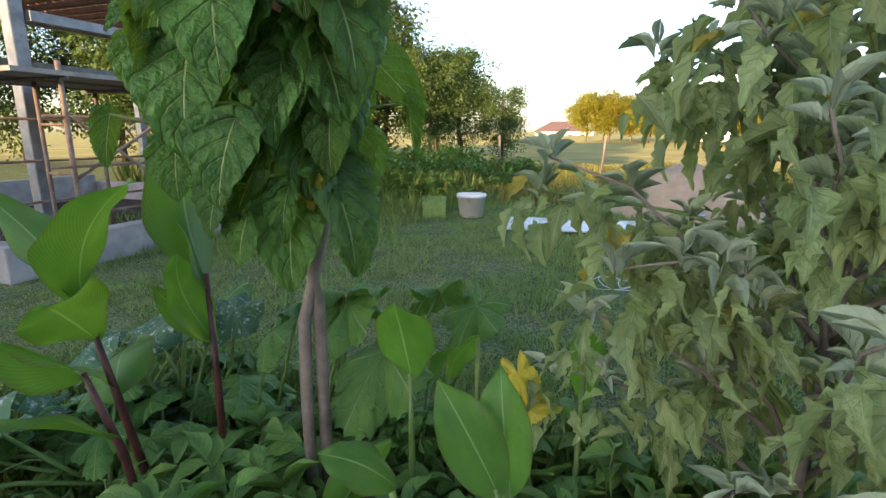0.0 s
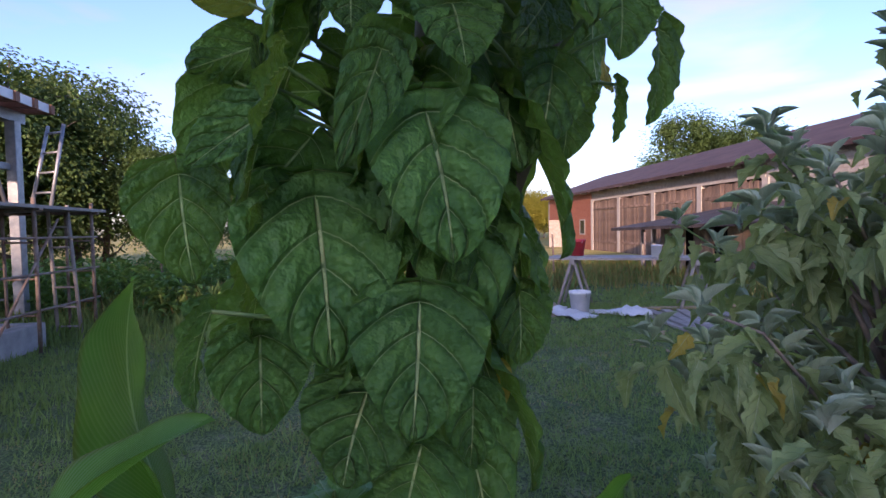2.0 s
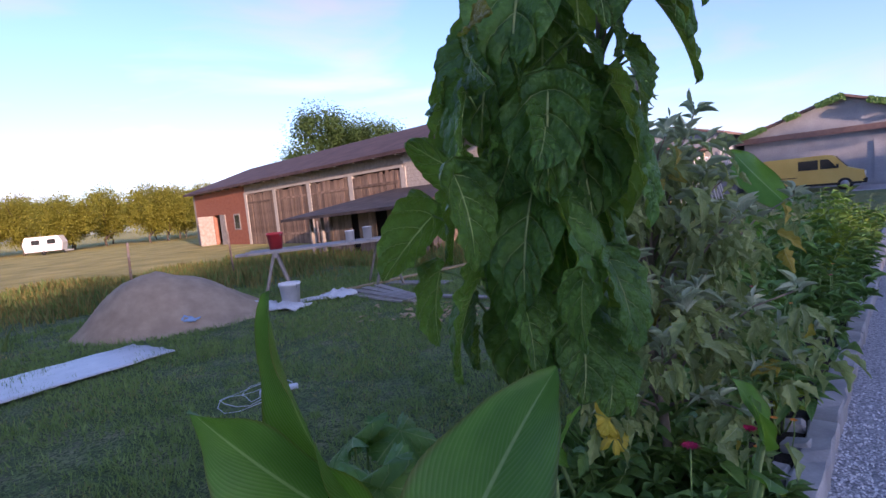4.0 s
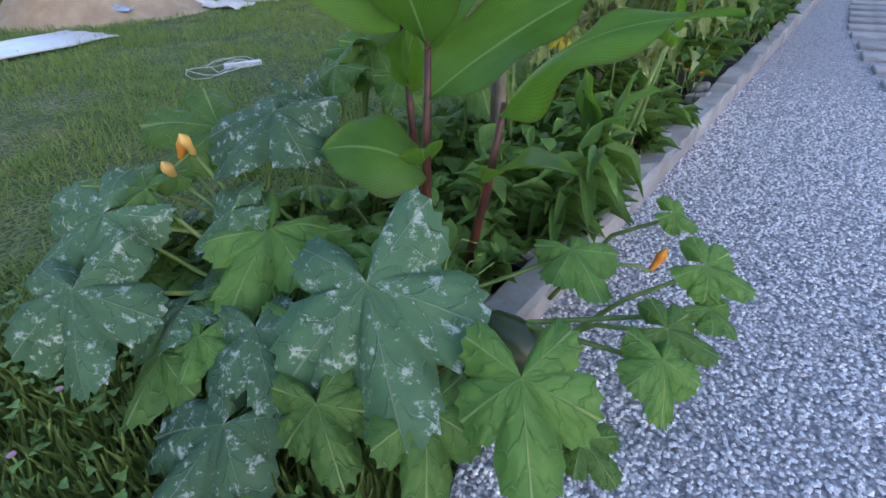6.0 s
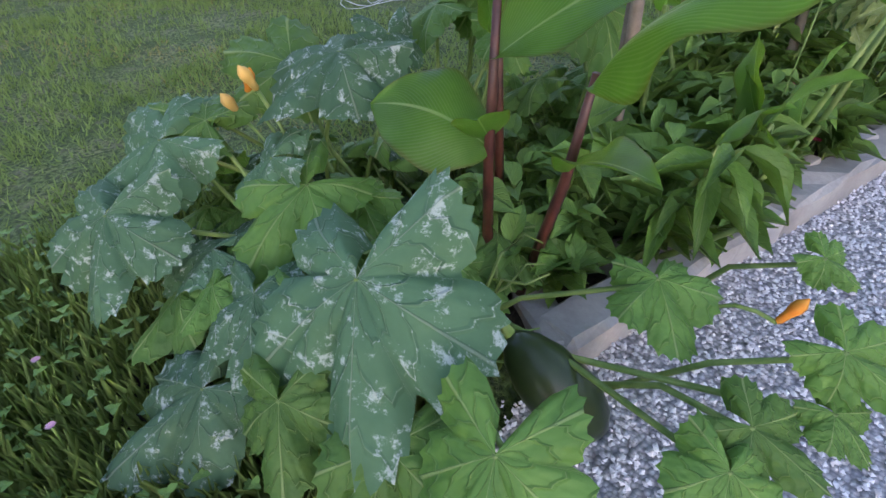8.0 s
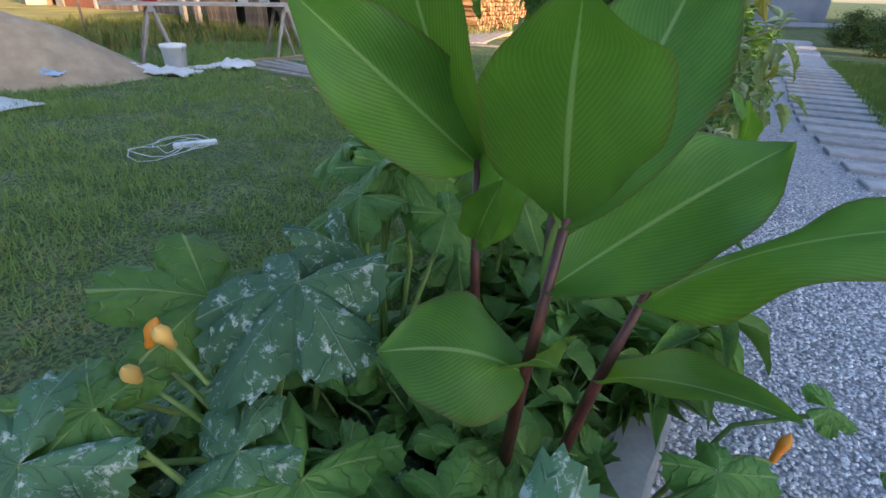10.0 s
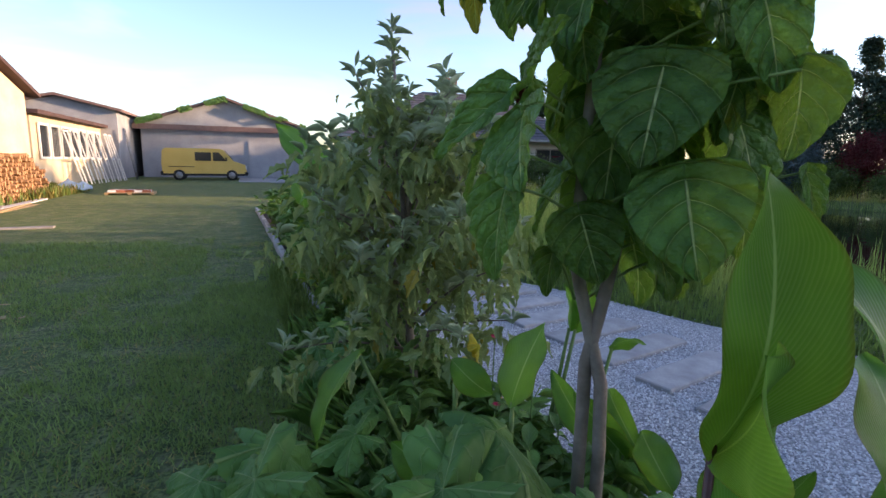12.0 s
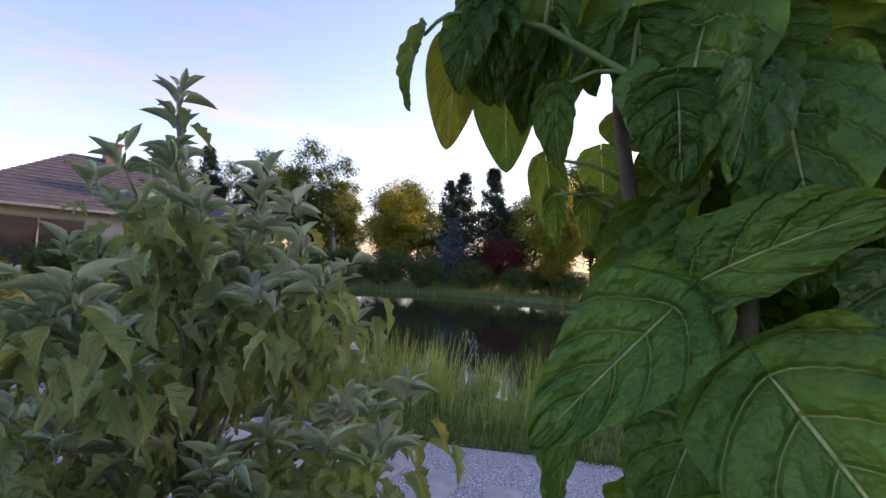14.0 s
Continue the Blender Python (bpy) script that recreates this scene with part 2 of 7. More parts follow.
PALE_BRICK = plain("pale_lime_brick", (0.46, 0.41, 0.35), (0.58, 0.52, 0.45), 5, 0.9, 0.4, 0.006, vary=0.08)
MORTAR = plain("lime_mortar", (0.26, 0.215, 0.18), (0.36, 0.31, 0.26), 9, 0.95, 0.5, 0.005)
RED_MORTAR = plain("red_stained_mortar", (0.32, 0.14, 0.09), (0.42, 0.21, 0.14), 7, 0.95, 0.4, 0.005)
BARN_WOOD = plain("grey_brown_barn_boards", (0.15, 0.095, 0.065), (0.34, 0.235, 0.17), 4, 0.85, 0.6, 0.008, vary=0.35)
SHED_WOOD = plain("brown_shed_boards", (0.20, 0.14, 0.10), (0.42, 0.32, 0.23), 4, 0.85, 0.6, 0.008, vary=0.3)
FELT = plain("brown_roofing_felt", (0.06, 0.035, 0.035), (0.115, 0.068, 0.062), 1.3, 0.85, 0.3, 0.01, fine=25, vary=0.04)
SHED_FELT = plain("black_roofing_felt", (0.03, 0.026, 0.028), (0.085, 0.065, 0.06), 2.0, 0.85, 0.5, 0.02, fine=25, vary=0.04)
TILE_ROOF = plain("dark_grey_roof_tile", (0.06, 0.06, 0.075), (0.11, 0.11, 0.13), 4, 0.5, 0.3, 0.01)
BROWN_ROOF = plain("brown_roof_tile", (0.16, 0.10, 0.09), (0.23, 0.15, 0.13), 4, 0.6, 0.3, 0.01)
SAND = plain("building_sand", (0.42, 0.31, 0.21), (0.58, 0.44, 0.30), 5, 0.95, 0.6, 0.02, fine=90)
STEEL = plain("galvanised_steel", (0.22, 0.24, 0.26), (0.36, 0.38, 0.40), 8, 0.5, 0.2, 0.003, 0.6)
RUST = plain("rusty_scaffold_tube", (0.20, 0.13, 0.09), (0.36, 0.30, 0.25), 9, 0.7, 0.3, 0.003, 0.3)
TIMBER = plain("fresh_timber", (0.40, 0.27, 0.13), (0.56, 0.40, 0.22), 6, 0.8, 0.4, 0.004)
GREY_TIMBER = plain("weathered_timber", (0.30, 0.26, 0.23), (0.45, 0.41, 0.37), 6, 0.85, 0.4, 0.004)
RED_TIMBER = plain("reddish_rafters", (0.22, 0.10, 0.06), (0.33, 0.17, 0.11), 6, 0.8, 0.4, 0.004)
WHITE_PLASTIC = plain("white_plastic", (0.66, 0.67, 0.68), (0.8, 0.8, 0.8), 6, 0.4, 0.1, 0.003)
BLUE_PLASTIC = plain("light_blue_plastic", (0.22, 0.36, 0.55), (0.4, 0.55, 0.72), 9, 0.5, 0.3, 0.004)
RED_PLASTIC = plain("red_plastic", (0.45, 0.03, 0.04), (0.55, 0.06, 0.06), 6, 0.4, 0.1, 0.003)
YELLOW_PAINT = plain("yellow_car_paint", (0.62, 0.42, 0.10), (0.70, 0.50, 0.14), 1, 0.35, 0.05, 0.002)
RUBBER = plain("black_rubber", (0.012, 0.012, 0.013), (0.03, 0.03, 0.03), 9, 0.8, 0.2, 0.003)
# near-black colour that paints the shade inside barn and shed
DARK = plain("shade_painted_interior", (0.01, 0.01, 0.01), (0.025, 0.022, 0.02), 3, 0.9, 0.1, 0.01)
WINDOW_GLASS = plain("dark_window_glass", (0.02, 0.025, 0.03), (0.04, 0.045, 0.05), 1, 0.06, 0.0, 0.001)
SASH_GLASS = plain("misted_sash_glass", (0.16, 0.24, 0.34), (0.30, 0.40, 0.50), 3, 0.2, 0.05, 0.002)
LOG_END = plain("split_firewood", (0.30, 0.15, 0.07), (0.52, 0.32, 0.17), 9, 0.85, 0.5, 0.006, vary=0.35)
MARROW = plain("dark_marrow_skin", (0.018, 0.035, 0.014), (0.05, 0.085, 0.025), 5, 0.28, 0.05, 0.002)
ORANGE = plain("orange_petal", (0.75, 0.22, 0.02), (0.85, 0.38, 0.05), 30, 0.6, 0.3, 0.003)
PALE_ORANGE = plain("pale_orange_petal", (0.72, 0.42, 0.10), (0.82, 0.55, 0.2), 30, 0.6, 0.3, 0.003)
PINK = plain("pink_clover_petal", (0.55, 0.28, 0.36), (0.70, 0.42, 0.50), 30, 0.6, 0.3, 0.003)
CRIMSON = plain("crimson_petal", (0.45, 0.01, 0.06), (0.6, 0.03, 0.1), 30, 0.6, 0.3, 0.003)


# ---- mesh helpers ----
def mesh_from(verts, faces, name="mesh", smooth=False, uvs=None):
    me = bpy.data.meshes.new(name)
    me.from_pydata(verts, [], faces)
    if uvs is not None:
        layer = me.uv_layers.new(name="UVMap")
        idx = np.empty(len(me.loops), dtype=np.int32)
        me.loops.foreach_get("vertex_index", idx)
        layer.data.foreach_set("uv", np.asarray(uvs, dtype=np.float32)[idx].ravel())
    if smooth:
        me.polygons.foreach_set("use_smooth", [True] * len(me.polygons))
    me.update()
    return me


OTHER_COAT = {}


def put(name, me, material, parent=None, label="", m=None):
    """Links a mesh as one object, under parent if there is one."""
    if isinstance(me, bmesh.types.BMesh):
        b, me = me, bpy.data.meshes.new(name)
        b.to_mesh(me)
        b.free()
    if material and not me.materials:
        me.materials.append(material)
    elif material and me.materials[0] != material:
        key = (me.name, material.name)
        if key not in OTHER_COAT:
            OTHER_COAT[key] = me.copy()
            OTHER_COAT[key].materials[0] = material
        me = OTHER_COAT[key]
    ob = new(name, me)
    ob.parent = parent
    if m is not None:
        ob.matrix_basis = m
    if label:
        ob["label"] = label
    return ob


def thing(name, label, category, at=(0, 0, 0), group="", kind="", turn=0.0):
    ob = new(name)
    ob.empty_display_size = 0.1
    ob.matrix_basis = pose(*at, 0, 0, turn)
    return tagged(ob, label, category, group, kind)


def box(*parts, bevel=0.0):
    """Boxes (x0, y0, z0, x1, y1, z1) in one bmesh."""
    b = bmesh.new()
    for x0, y0, z0, x1, y1, z1 in parts:
        v = [b.verts.new(p) for p in ((x0, y0, z0), (x1, y0, z0), (x1, y1, z0), (x0, y1, z0), (x0, y0, z1), (x1, y0, z1), (x1, y1, z1), (x0, y1, z1))]
        for f in ((0, 3, 2, 1), (4, 5, 6, 7), (0, 1, 5, 4), (1, 2, 6, 5), (2, 3, 7, 6), (3, 0, 4, 7)):
            b.faces.new([v[i] for i in f])
    if bevel:
        bmesh.ops.bevel(b, geom=b.edges[:], offset=bevel, segments=1, affect="EDGES")
    return b


def prism(outline, axis, a, b_):
    """An outline of (u, v) pairs pushed from a to b_ along axis 0, 1 or 2."""
    def at(u, v, w):
        p = [u, v]
        p.insert(axis, w)
        return p
    b = bmesh.new()
    lo = [b.verts.new(at(u, v, a)) for u, v in outline]
    hi = [b.verts.new(at(u, v, b_)) for u, v in outline]
    b.faces.new(lo[::-1])
    b.faces.new(hi)
    n = len(outline)
    for i in range(n):
        b.faces.new((lo[i], lo[(i + 1) % n], hi[(i + 1) % n], hi[i]))
    bmesh.ops.recalc_face_normals(b, faces=b.faces[:])
    return b


def tube(points, radii, sides=8, closed_ends=True):
    """A tapering tube along points."""
    pts = [Vector(p) for p in points]
    if isinstance(radii, (int, float)):
        radii = [radii] * len(pts)
    verts, faces = [], []
    ref = Vector((0.31, 0.87, 0.38))
    for i, p in enumerate(pts):
        d = (pts[min(i + 1, len(pts) - 1)] - pts[max(i - 1, 0)]).normalized()
        s = d.cross(ref)
        s = s.normalized() if s.length > 1e-3 else d.orthogonal().normalized()
        n = d.cross(s)
        for k in range(sides):
            a = 2 * math.pi * k / sides
            verts.append(p + (s * math.cos(a) + n * math.sin(a)) * radii[i])
    for i in range(len(pts) - 1):
        for k in range(sides):
            k2 = (k + 1) % sides
            faces.append((i * sides + k, i * sides + k2, (i + 1) * sides + k2, (i + 1) * sides + k))
    if closed_ends:
        faces.append(tuple(range(sides))[::-1])
        faces.append(tuple(range((len(pts) - 1) * sides, len(pts) * sides)))
    return mesh_from(verts, faces, "tube", True)


def curve_points(a, b, sag=0.0, n=6, wob=0.0, rng=random):
    a, b = Vector(a), Vector(b)
    out = []
    for i in range(n + 1):
        t = i / n
        p = a.lerp(b, t)
        p.z += sag * math.sin(math.pi * t)
        if 0 < i < n and wob:
            p += Vector((rng.uniform(-wob, wob), rng.uniform(-wob, wob), rng.uniform(-wob, wob)))
        out.append(p)
    return out


def lathe(profile, sides=16):
    """A round body from (radius, height) pairs."""
    verts, faces = [], []
    for r, z in profile:
        for k in range(sides):
            a = 2 * math.pi * k / sides
            verts.append((r * math.cos(a), r * math.sin(a), z))
    for i in range(len(profile) - 1):
        for k in range(sides):
            k2 = (k + 1) % sides
            faces.append((i * sides + k, i * sides + k2, (i + 1) * sides + k2, (i + 1) * sides + k))
    faces.append(tuple(range(sides))[::-1])
    faces.append(tuple(range((len(profile) - 1) * sides, len(profile) * sides)))
    return mesh_from(verts, faces, "lathe", True)


# ---- leaves: base at the origin, length along +y, 1 long and 1 wide, face up ----
def blade(width_at, rows=10, cols=3, droop=0.25, cup=0.12, wave=0.0, waves=5, tooth=0.0, teeth=12, seed=0, thick=False):
    rng = random.Random(seed)
    verts, faces, uvs = [], [], []
    ph = rng.uniform(0, 6)
    for i in range(rows + 1):
        t = i / rows
        w = width_at(t) * 0.5
        if tooth:
            w *= 1 + tooth * (abs((t * teeth) % 1 - 0.5) * 2 - 0.5)
        for j in range(-cols, cols + 1):
            s = j / cols
            z = cup * abs(s) ** 1.4 * w * 2 - droop * t * t + wave * math.sin(t * waves * 6.28 + ph + (1.7 if s > 0 else 0)) * abs(s) ** 2
            z -= 0.25 * wave * (1 if j == 0 else 0)
            verts.append((s * w, t + 0.02 * math.sin(9 * s + ph) * abs(s), z))
            uvs.append((0.5 + s / 2, t))
    n = 2 * cols + 1
    for i in range(rows):
        for j in range(n - 1):
            faces.append((i * n + j, i * n + j + 1, (i + 1) * n + j + 1, (i + 1) * n + j))
    return mesh_from(verts, faces, "leaf", True, uvs)


def heart(t):
    return max(0.02, 1.02 * math.sin(math.pi * min(1, t + 0.08) ** 0.62) ** 0.75 * (1 - 0.28 * t)) if t < 0.97 else 0.03


def heart_leaf(seed=0, droop=0.25):
    """Broad heart with two rounded lobes that reach back past the stalk."""
    rng = random.Random(seed)
    rows, cols = 28, 7
    verts, faces, uvs = [], [], []
    ph = rng.uniform(0, 6)
    for i in range(rows + 1):
        t = i / rows
        w = 0.5 * (math.sin(math.pi * t ** 0.60) ** 0.60 if 0 < t < 1 else 0.0) * (1.08 - 0.30 * t) + 0.008
        for j in range(-cols, cols + 1):
            s = j / cols
            back = -0.10 * math.sin(min(1, abs(s) * 1.3) * math.pi * 0.5) * (1 - t) ** 3 * 1.8
            ripple = 0.022 * math.sin(t * 38 + ph + (2.0 if s > 0 else 0) - abs(s) * 9) * abs(s) * (1.2 - t)
            q = ((t - abs(s) * 0.4) * 4.6) % 1
            ripple += 0.062 * math.sin(math.pi * q) ** 0.8 * min(1, abs(s) * 3) * (1.1 - 0.5 * t)
            z = 0.16 * abs(s) ** 1.3 * w + droop * (t - t ** 2.2) + ripple + 0.03 * math.sin(7 * t + 5 * s + ph) * abs(s)
            verts.append((s * w, t + back, z))
            uvs.append((0.5 + s / 2, t))
    n = 2 * cols + 1
    for i in range(rows):
        for j in range(n - 1):
            faces.append((i * n + j, i * n + j + 1, (i + 1) * n + j + 1, (i + 1) * n + j))
    return mesh_from(verts, faces, "leaf", True, uvs)


def lobed_leaf(seed=0, cut=0.35, teeth=32):
    """A courgette leaf: five lobes round the stalk, toothed, with a notch at the back; UV runs outwards along each lobe."""
    rng = random.Random(seed)
    rings, spokes = 7, 96
    verts, faces, uvs = [(0, 0, 0)], [], [(0.5, 0.0)]
    ph = rng.uniform(0, 6)
    lobes = [(-2.2, 0.58), (-1.12, 0.72), (0.0, 0.80), (1.12, 0.72), (2.2, 0.58)]
    lobes = [(a + rng.uniform(-0.08, 0.08), r * rng.uniform(0.92, 1.08)) for a, r in lobes]
    for k in range(spokes + 1):
        a = -2.75 + 5.5 * k / spokes
        near = min(lobes, key=lambda q: abs(q[0] - a))
        off = abs(near[0] - a)
        r = near[1] * (1 - cut * min(1, (off / 0.56)) ** 3.0)
        r *= 1 + (0.11 + 0.04 * math.sin(k * 1.7 + ph)) * (abs((k * teeth / spokes) % 1 - 0.5) * 2 - 0.5)
        if abs(a) > 2.45:
            r *= 1 - 0.5 * (abs(a) - 2.45) / 0.3
        for i in range(1, rings + 1):
            q = i / rings
            z = 0.09 * math.sin(3 * a + ph) * q * q - 0.15 * q ** 2.4 - 0.05 * (off / 0.56) * q + 0.02 * math.sin(9 * a + 7 * q + ph) * q
            verts.append((math.sin(a) * r * q, 0.12 + math.cos(a) * r * q, z))
            uvs.append((0.5 + max(-0.5, min(0.5, (a - near[0]) / 1.12)) * 0.98, q))
    for k in range(spokes):
        for i in range(rings):
            a0, a1 = 1 + k * rings + i, 1 + (k + 1) * rings + i
            if i == 0:
                faces.append((0, a0, a1))
            else:
                faces.append((a0 - 1, a0, a1, a1 - 1))
    for i, (x, y, z) in enumerate(verts):
        verts[i] = (x * 0.74, (y - (0.12 if i else 0)) , z)
    return mesh_from(verts, faces, "leaf", True, uvs)


def felt_leaf(seed=0):
    """A nightshade leaf: three pointed lobes a side, folded a little, tip hanging."""
    def w(t):
        if not 0 < t < 1:
            return 0.02
        lobe = max(0.0, 1 - abs((t * 3.3 + 0.35) % 1 - 0.5) * 2)
        return 0.95 * math.sin(math.pi * t ** 0.72) ** 0.8 * (0.62 + 0.48 * lobe) * (1 - 0.2 * t)
    return blade(w, 14, 2, 0.35, 0.22, 0.05, 2.0, 0, 1, seed)


def lance(seed=0, droop=0.3, tooth=0.0):
    return blade(lambda t: (math.sin(math.pi * t ** 0.8) if 0 < t < 1 else 0.03), 7, 1, droop, 0.25, 0.03, 2, tooth, 6, seed)


def canna_leaf(seed=0, arch=0.10, wave=0.03, curl=0.0):
    """Broad paddle: rounded base, short drawn-out point, arched along its length and wavy at its rim."""
    rng = random.Random(seed)
    rows, cols = 26, 7
    verts, faces, uvs = [], [], []
    ph, skew = rng.uniform(0, 6), rng.uniform(-0.05, 0.05)
    for i in range(rows + 1):
        t = i / rows
        w = 0.5 * (math.sin(math.pi * t ** 0.94) ** 0.72 if 0 < t < 1 else 0.0) * (1.0 - 0.35 * max(0.0, t - 0.8) / 0.2) + 0.012 * (1 - t)
        for j in range(-cols, cols + 1):
            q = j / cols
            fold = (0.085 if q * (1 if seed % 2 else -1) > 0 else 0.05) * abs(q) ** 1.5 * w * 2
            z = fold + arch * 4 * t * (1 - t) + wave * math.sin(t * 14 + ph + (1.9 if q > 0 else 0)) * abs(q) ** 2.2 - curl * abs(q) ** 2 * w * (1 - t)
            verts.append((q * w + skew * math.sin(math.pi * t), t - 0.03 * abs(q) * (1 - t), z))
            uvs.append((0.5 + q / 2, t))
    n = 2 * cols + 1
    for i in range(rows):
        for j in range(n - 1):
            faces.append((i * n + j, i * n + j + 1, (i + 1) * n + j + 1, (i + 1) * n + j))
    return mesh_from(verts, faces, "leaf", True, uvs)


def leaf_pose(base, tip, width, normal, twist=0.0):
    b, t = Vector(base), Vector(tip)
    y = t - b
    length = max(y.length, 1e-3)
    y = y / length
    n = Vector(normal)
    x = y.cross(n)
    x = x.normalized() if x.length > 1e-3 else y.orthogonal().normalized()
    z = x.cross(y)
    m = Matrix((x, y, z)).transposed().to_4x4()
    return Matrix.Translation(b) @ m @ Matrix.Rotation(twist, 4, "Y") @ Matrix.Diagonal((width, length, length, 1))


def scatter(source, poses, name="foliage"):
    """Many copies of one small mesh joined into one mesh, each an island, with its UV."""
    nv, nl = len(source.vertices), len(source.loops)
    co = np.empty(nv * 3)
    source.vertices.foreach_get("co", co)
    co = np.c_[co.reshape(-1, 3), np.ones(nv)]
    faces0 = [tuple(p.vertices) for p in source.polygons]
    uv0 = None
    if source.uv_layers:
        uv0 = np.empty(nl * 2)
        source.uv_layers[0].data.foreach_get("uv", uv0)
    mats = np.array([np.array(p) for p in poses])
    allv = np.einsum("nij,vj->nvi", mats, co)[:, :, :3].reshape(-1, 3)
    me = bpy.data.meshes.new(name)
    starts = np.array([len(f) for f in faces0])
    loop0 = np.array([i for f in faces0 for i in f])
    n = len(poses)
    me.vertices.add(n * nv)
    me.vertices.foreach_set("co", allv.ravel())
    me.loops.add(n * nl)
    me.loops.foreach_set("vertex_index", (loop0[None] + (np.arange(n) * nv)[:, None]).ravel().astype(np.int32))
    me.polygons.add(n * len(faces0))
    first = np.concatenate([[0], np.cumsum(starts)[:-1]])
    me.polygons.foreach_set("loop_start", (first[None] + (np.arange(n) * nl)[:, None]).ravel().astype(np.int32))
    if uv0 is not None:
        layer = me.uv_layers.new(name="UVMap")
        layer.data.foreach_set("uv", np.tile(uv0, n))
    me.polygons.foreach_set("use_smooth", [True] * (n * len(faces0)))
    me.update(calc_edges=True)
    me.validate()
    return me


# ---- ground ----
def path_edge(y):
    """The far side of the gravel path."""
    return max(0.95, 3.25 - 0.42 * max(y - 1.5, 0)) if y < 7 else max(0.8, 1.05 - 0.01 * (y - 7))


def bed_left(y):
    return -0.85 - 0.038 * (y - 2.4)


def smooth01(t):
    t = min(1, max(0, t))
    return t * t * (3 - 2 * t)


def pond_depth(x, y):
    """0 outside the pond, 1 well inside."""
    cx, cy = 15.0, 6.0
    d = math.hypot((x - cx) / 11.0, (y - cy) / 16.0)
    return smooth01((1.0 - d) / 0.08)


def ground_z(x, y):
    z = 0.03 * noise.noise(Vector((x * 0.25, y * 0.25, 0.0))) * min(1, max(0, (-x - 1.2) / 3 if x < 0 else (x - path_edge(y) - 0.3) / 3))
    if x > -0.3 and x < path_edge(y):
        z -= 0.05
    if x < bed_left(y) - 0.05 or y < 0.45 and x < -0.45:
        z += 0.03
    z -= 1.0 * pond_depth(x, y)
    return z


def spread(lo, hi, fine_lo, fine_hi, step):
    out = list(np.arange(fine_lo, fine_hi + step / 2, step))
    s, v = step, fine_hi
    while v < hi:
        s *= 1.22
        v += s
        out.append(min(v, hi))
    s, v = step, fine_lo
    while v > lo:
        s *= 1.22
        v -= s
        out.insert(0, max(v, lo))
    return out


gx, gy = spread(-900, 900, -8, 28, 0.3), spread(-900, 900, -8, 26, 0.3)
g_verts = [(x, y, ground_z(x, y) if abs(x) < 60 and abs(y) < 60 else 0.0) for y in gy for x in gx]
nx = len(gx)
g_faces = [(j * nx + i, j * nx + i + 1, (j + 1) * nx + i + 1, (j + 1) * nx + i) for j in range(len(gy) - 1) for i in range(nx - 1)]
gm = Mat("lawn_and_field", 0.95)
g_xyz = gm.node("ShaderNodeSeparateXYZ")
g_pos = gm.coords("Object")
gm.link(g_pos, g_xyz.inputs[0])
g_big, g_mid, g_fine = gm.noise(0.5, 4, g_pos), gm.noise(3.0, 5, g_pos), gm.noise(45.0, 4, g_pos)
lawn = gm.ramp(g_mid, (0.3, (0.09, 0.15, 0.04)), (0.5, (0.16, 0.23, 0.065)), (0.74, (0.31, 0.30, 0.15)))
lawn = gm.mix(gm.math("MULTIPLY", gm.math("SUBTRACT", g_fine, 0.44), 7.0, True), lawn, (0.06, 0.09, 0.03))
lawn = gm.mix(gm.math("MULTIPLY", gm.math("SUBTRACT", gm.noise(9.0, 4, g_pos), 0.55), 4.0, True), lawn, (0.20, 0.19, 0.11))
field = gm.ramp(g_big, (0.3, (0.24, 0.24, 0.06)), (0.7, (0.50, 0.41, 0.13)))
far = gm.math("MULTIPLY", gm.math("SUBTRACT", gm.math("MULTIPLY", g_xyz.outputs[0], -1.0), gm.math("ADD", 11.0, gm.math("MULTIPLY", g_mid, 5.0))), 0.25, True)
gm.colour(gm.mix(far, lawn, field))
gm.bump(gm.math("ADD", g_mid, g_fine), 1.0, 0.06)
tagged(put("ground", mesh_from(g_verts, g_faces, "ground", True), gm.m), "mown lawn running out into dry golden field", "ground", kind="structure")

# pond water
wm = Mat("pond_water", 0.02, 0, 0.5)
wm.p.inputs["Base Color"].default_value = (0.018, 0.022, 0.014, 1)
wm.bump(wm.noise(2.2, 3), 0.2, 0.02)
ring = [(15 + 11.2 * math.cos(a), 6 + 16.2 * math.sin(a), -0.34) for a in np.linspace(0, 2 * math.pi, 65)[:-1]]
tagged(put("water", mesh_from(ring, [tuple(range(64))], "water"), wm.m), "still garden pond reflecting trees and sky", "pond", kind="structure")

# gravel path: a bed of fines, on which the loose stones lie
def path_left(y):
    """The near side of the gravel: along the kerb, then drawn in past the end of the bed."""
    return -0.19 if y > 0.45 else -0.19 + 0.42 * (0.42 - max(y, -1.2)) + 0.02 * math.sin(y * 11)


ys = list(np.arange(-16.0, 22.0, 0.25))
pv = [p for y in ys for p in ((path_left(y), y, -0.012), (path_edge(y) - 0.02 + 0.05 * math.sin(y * 3.1), y, -0.012))]
pf = [(2 * i, 2 * i + 1, 2 * i + 3, 2 * i + 2) for i in range(len(ys) - 1)]
pm = Mat("gravel_bed", 0.85)
cell = pm.node("ShaderNodeTexVoronoi", Scale=75.0)
pm.link(pm.coords("Object"), cell.inputs["Vector"])
grey = pm.node("ShaderNodeSeparateColor")
pm.link(cell.outputs["Color"], grey.inputs[0])
pcol = pm.ramp(grey.outputs[0], (0.0, (0.42, 0.41, 0.43)), (0.5, (0.66, 0.65, 0.67)), (1.0, (0.80, 0.79, 0.80)))
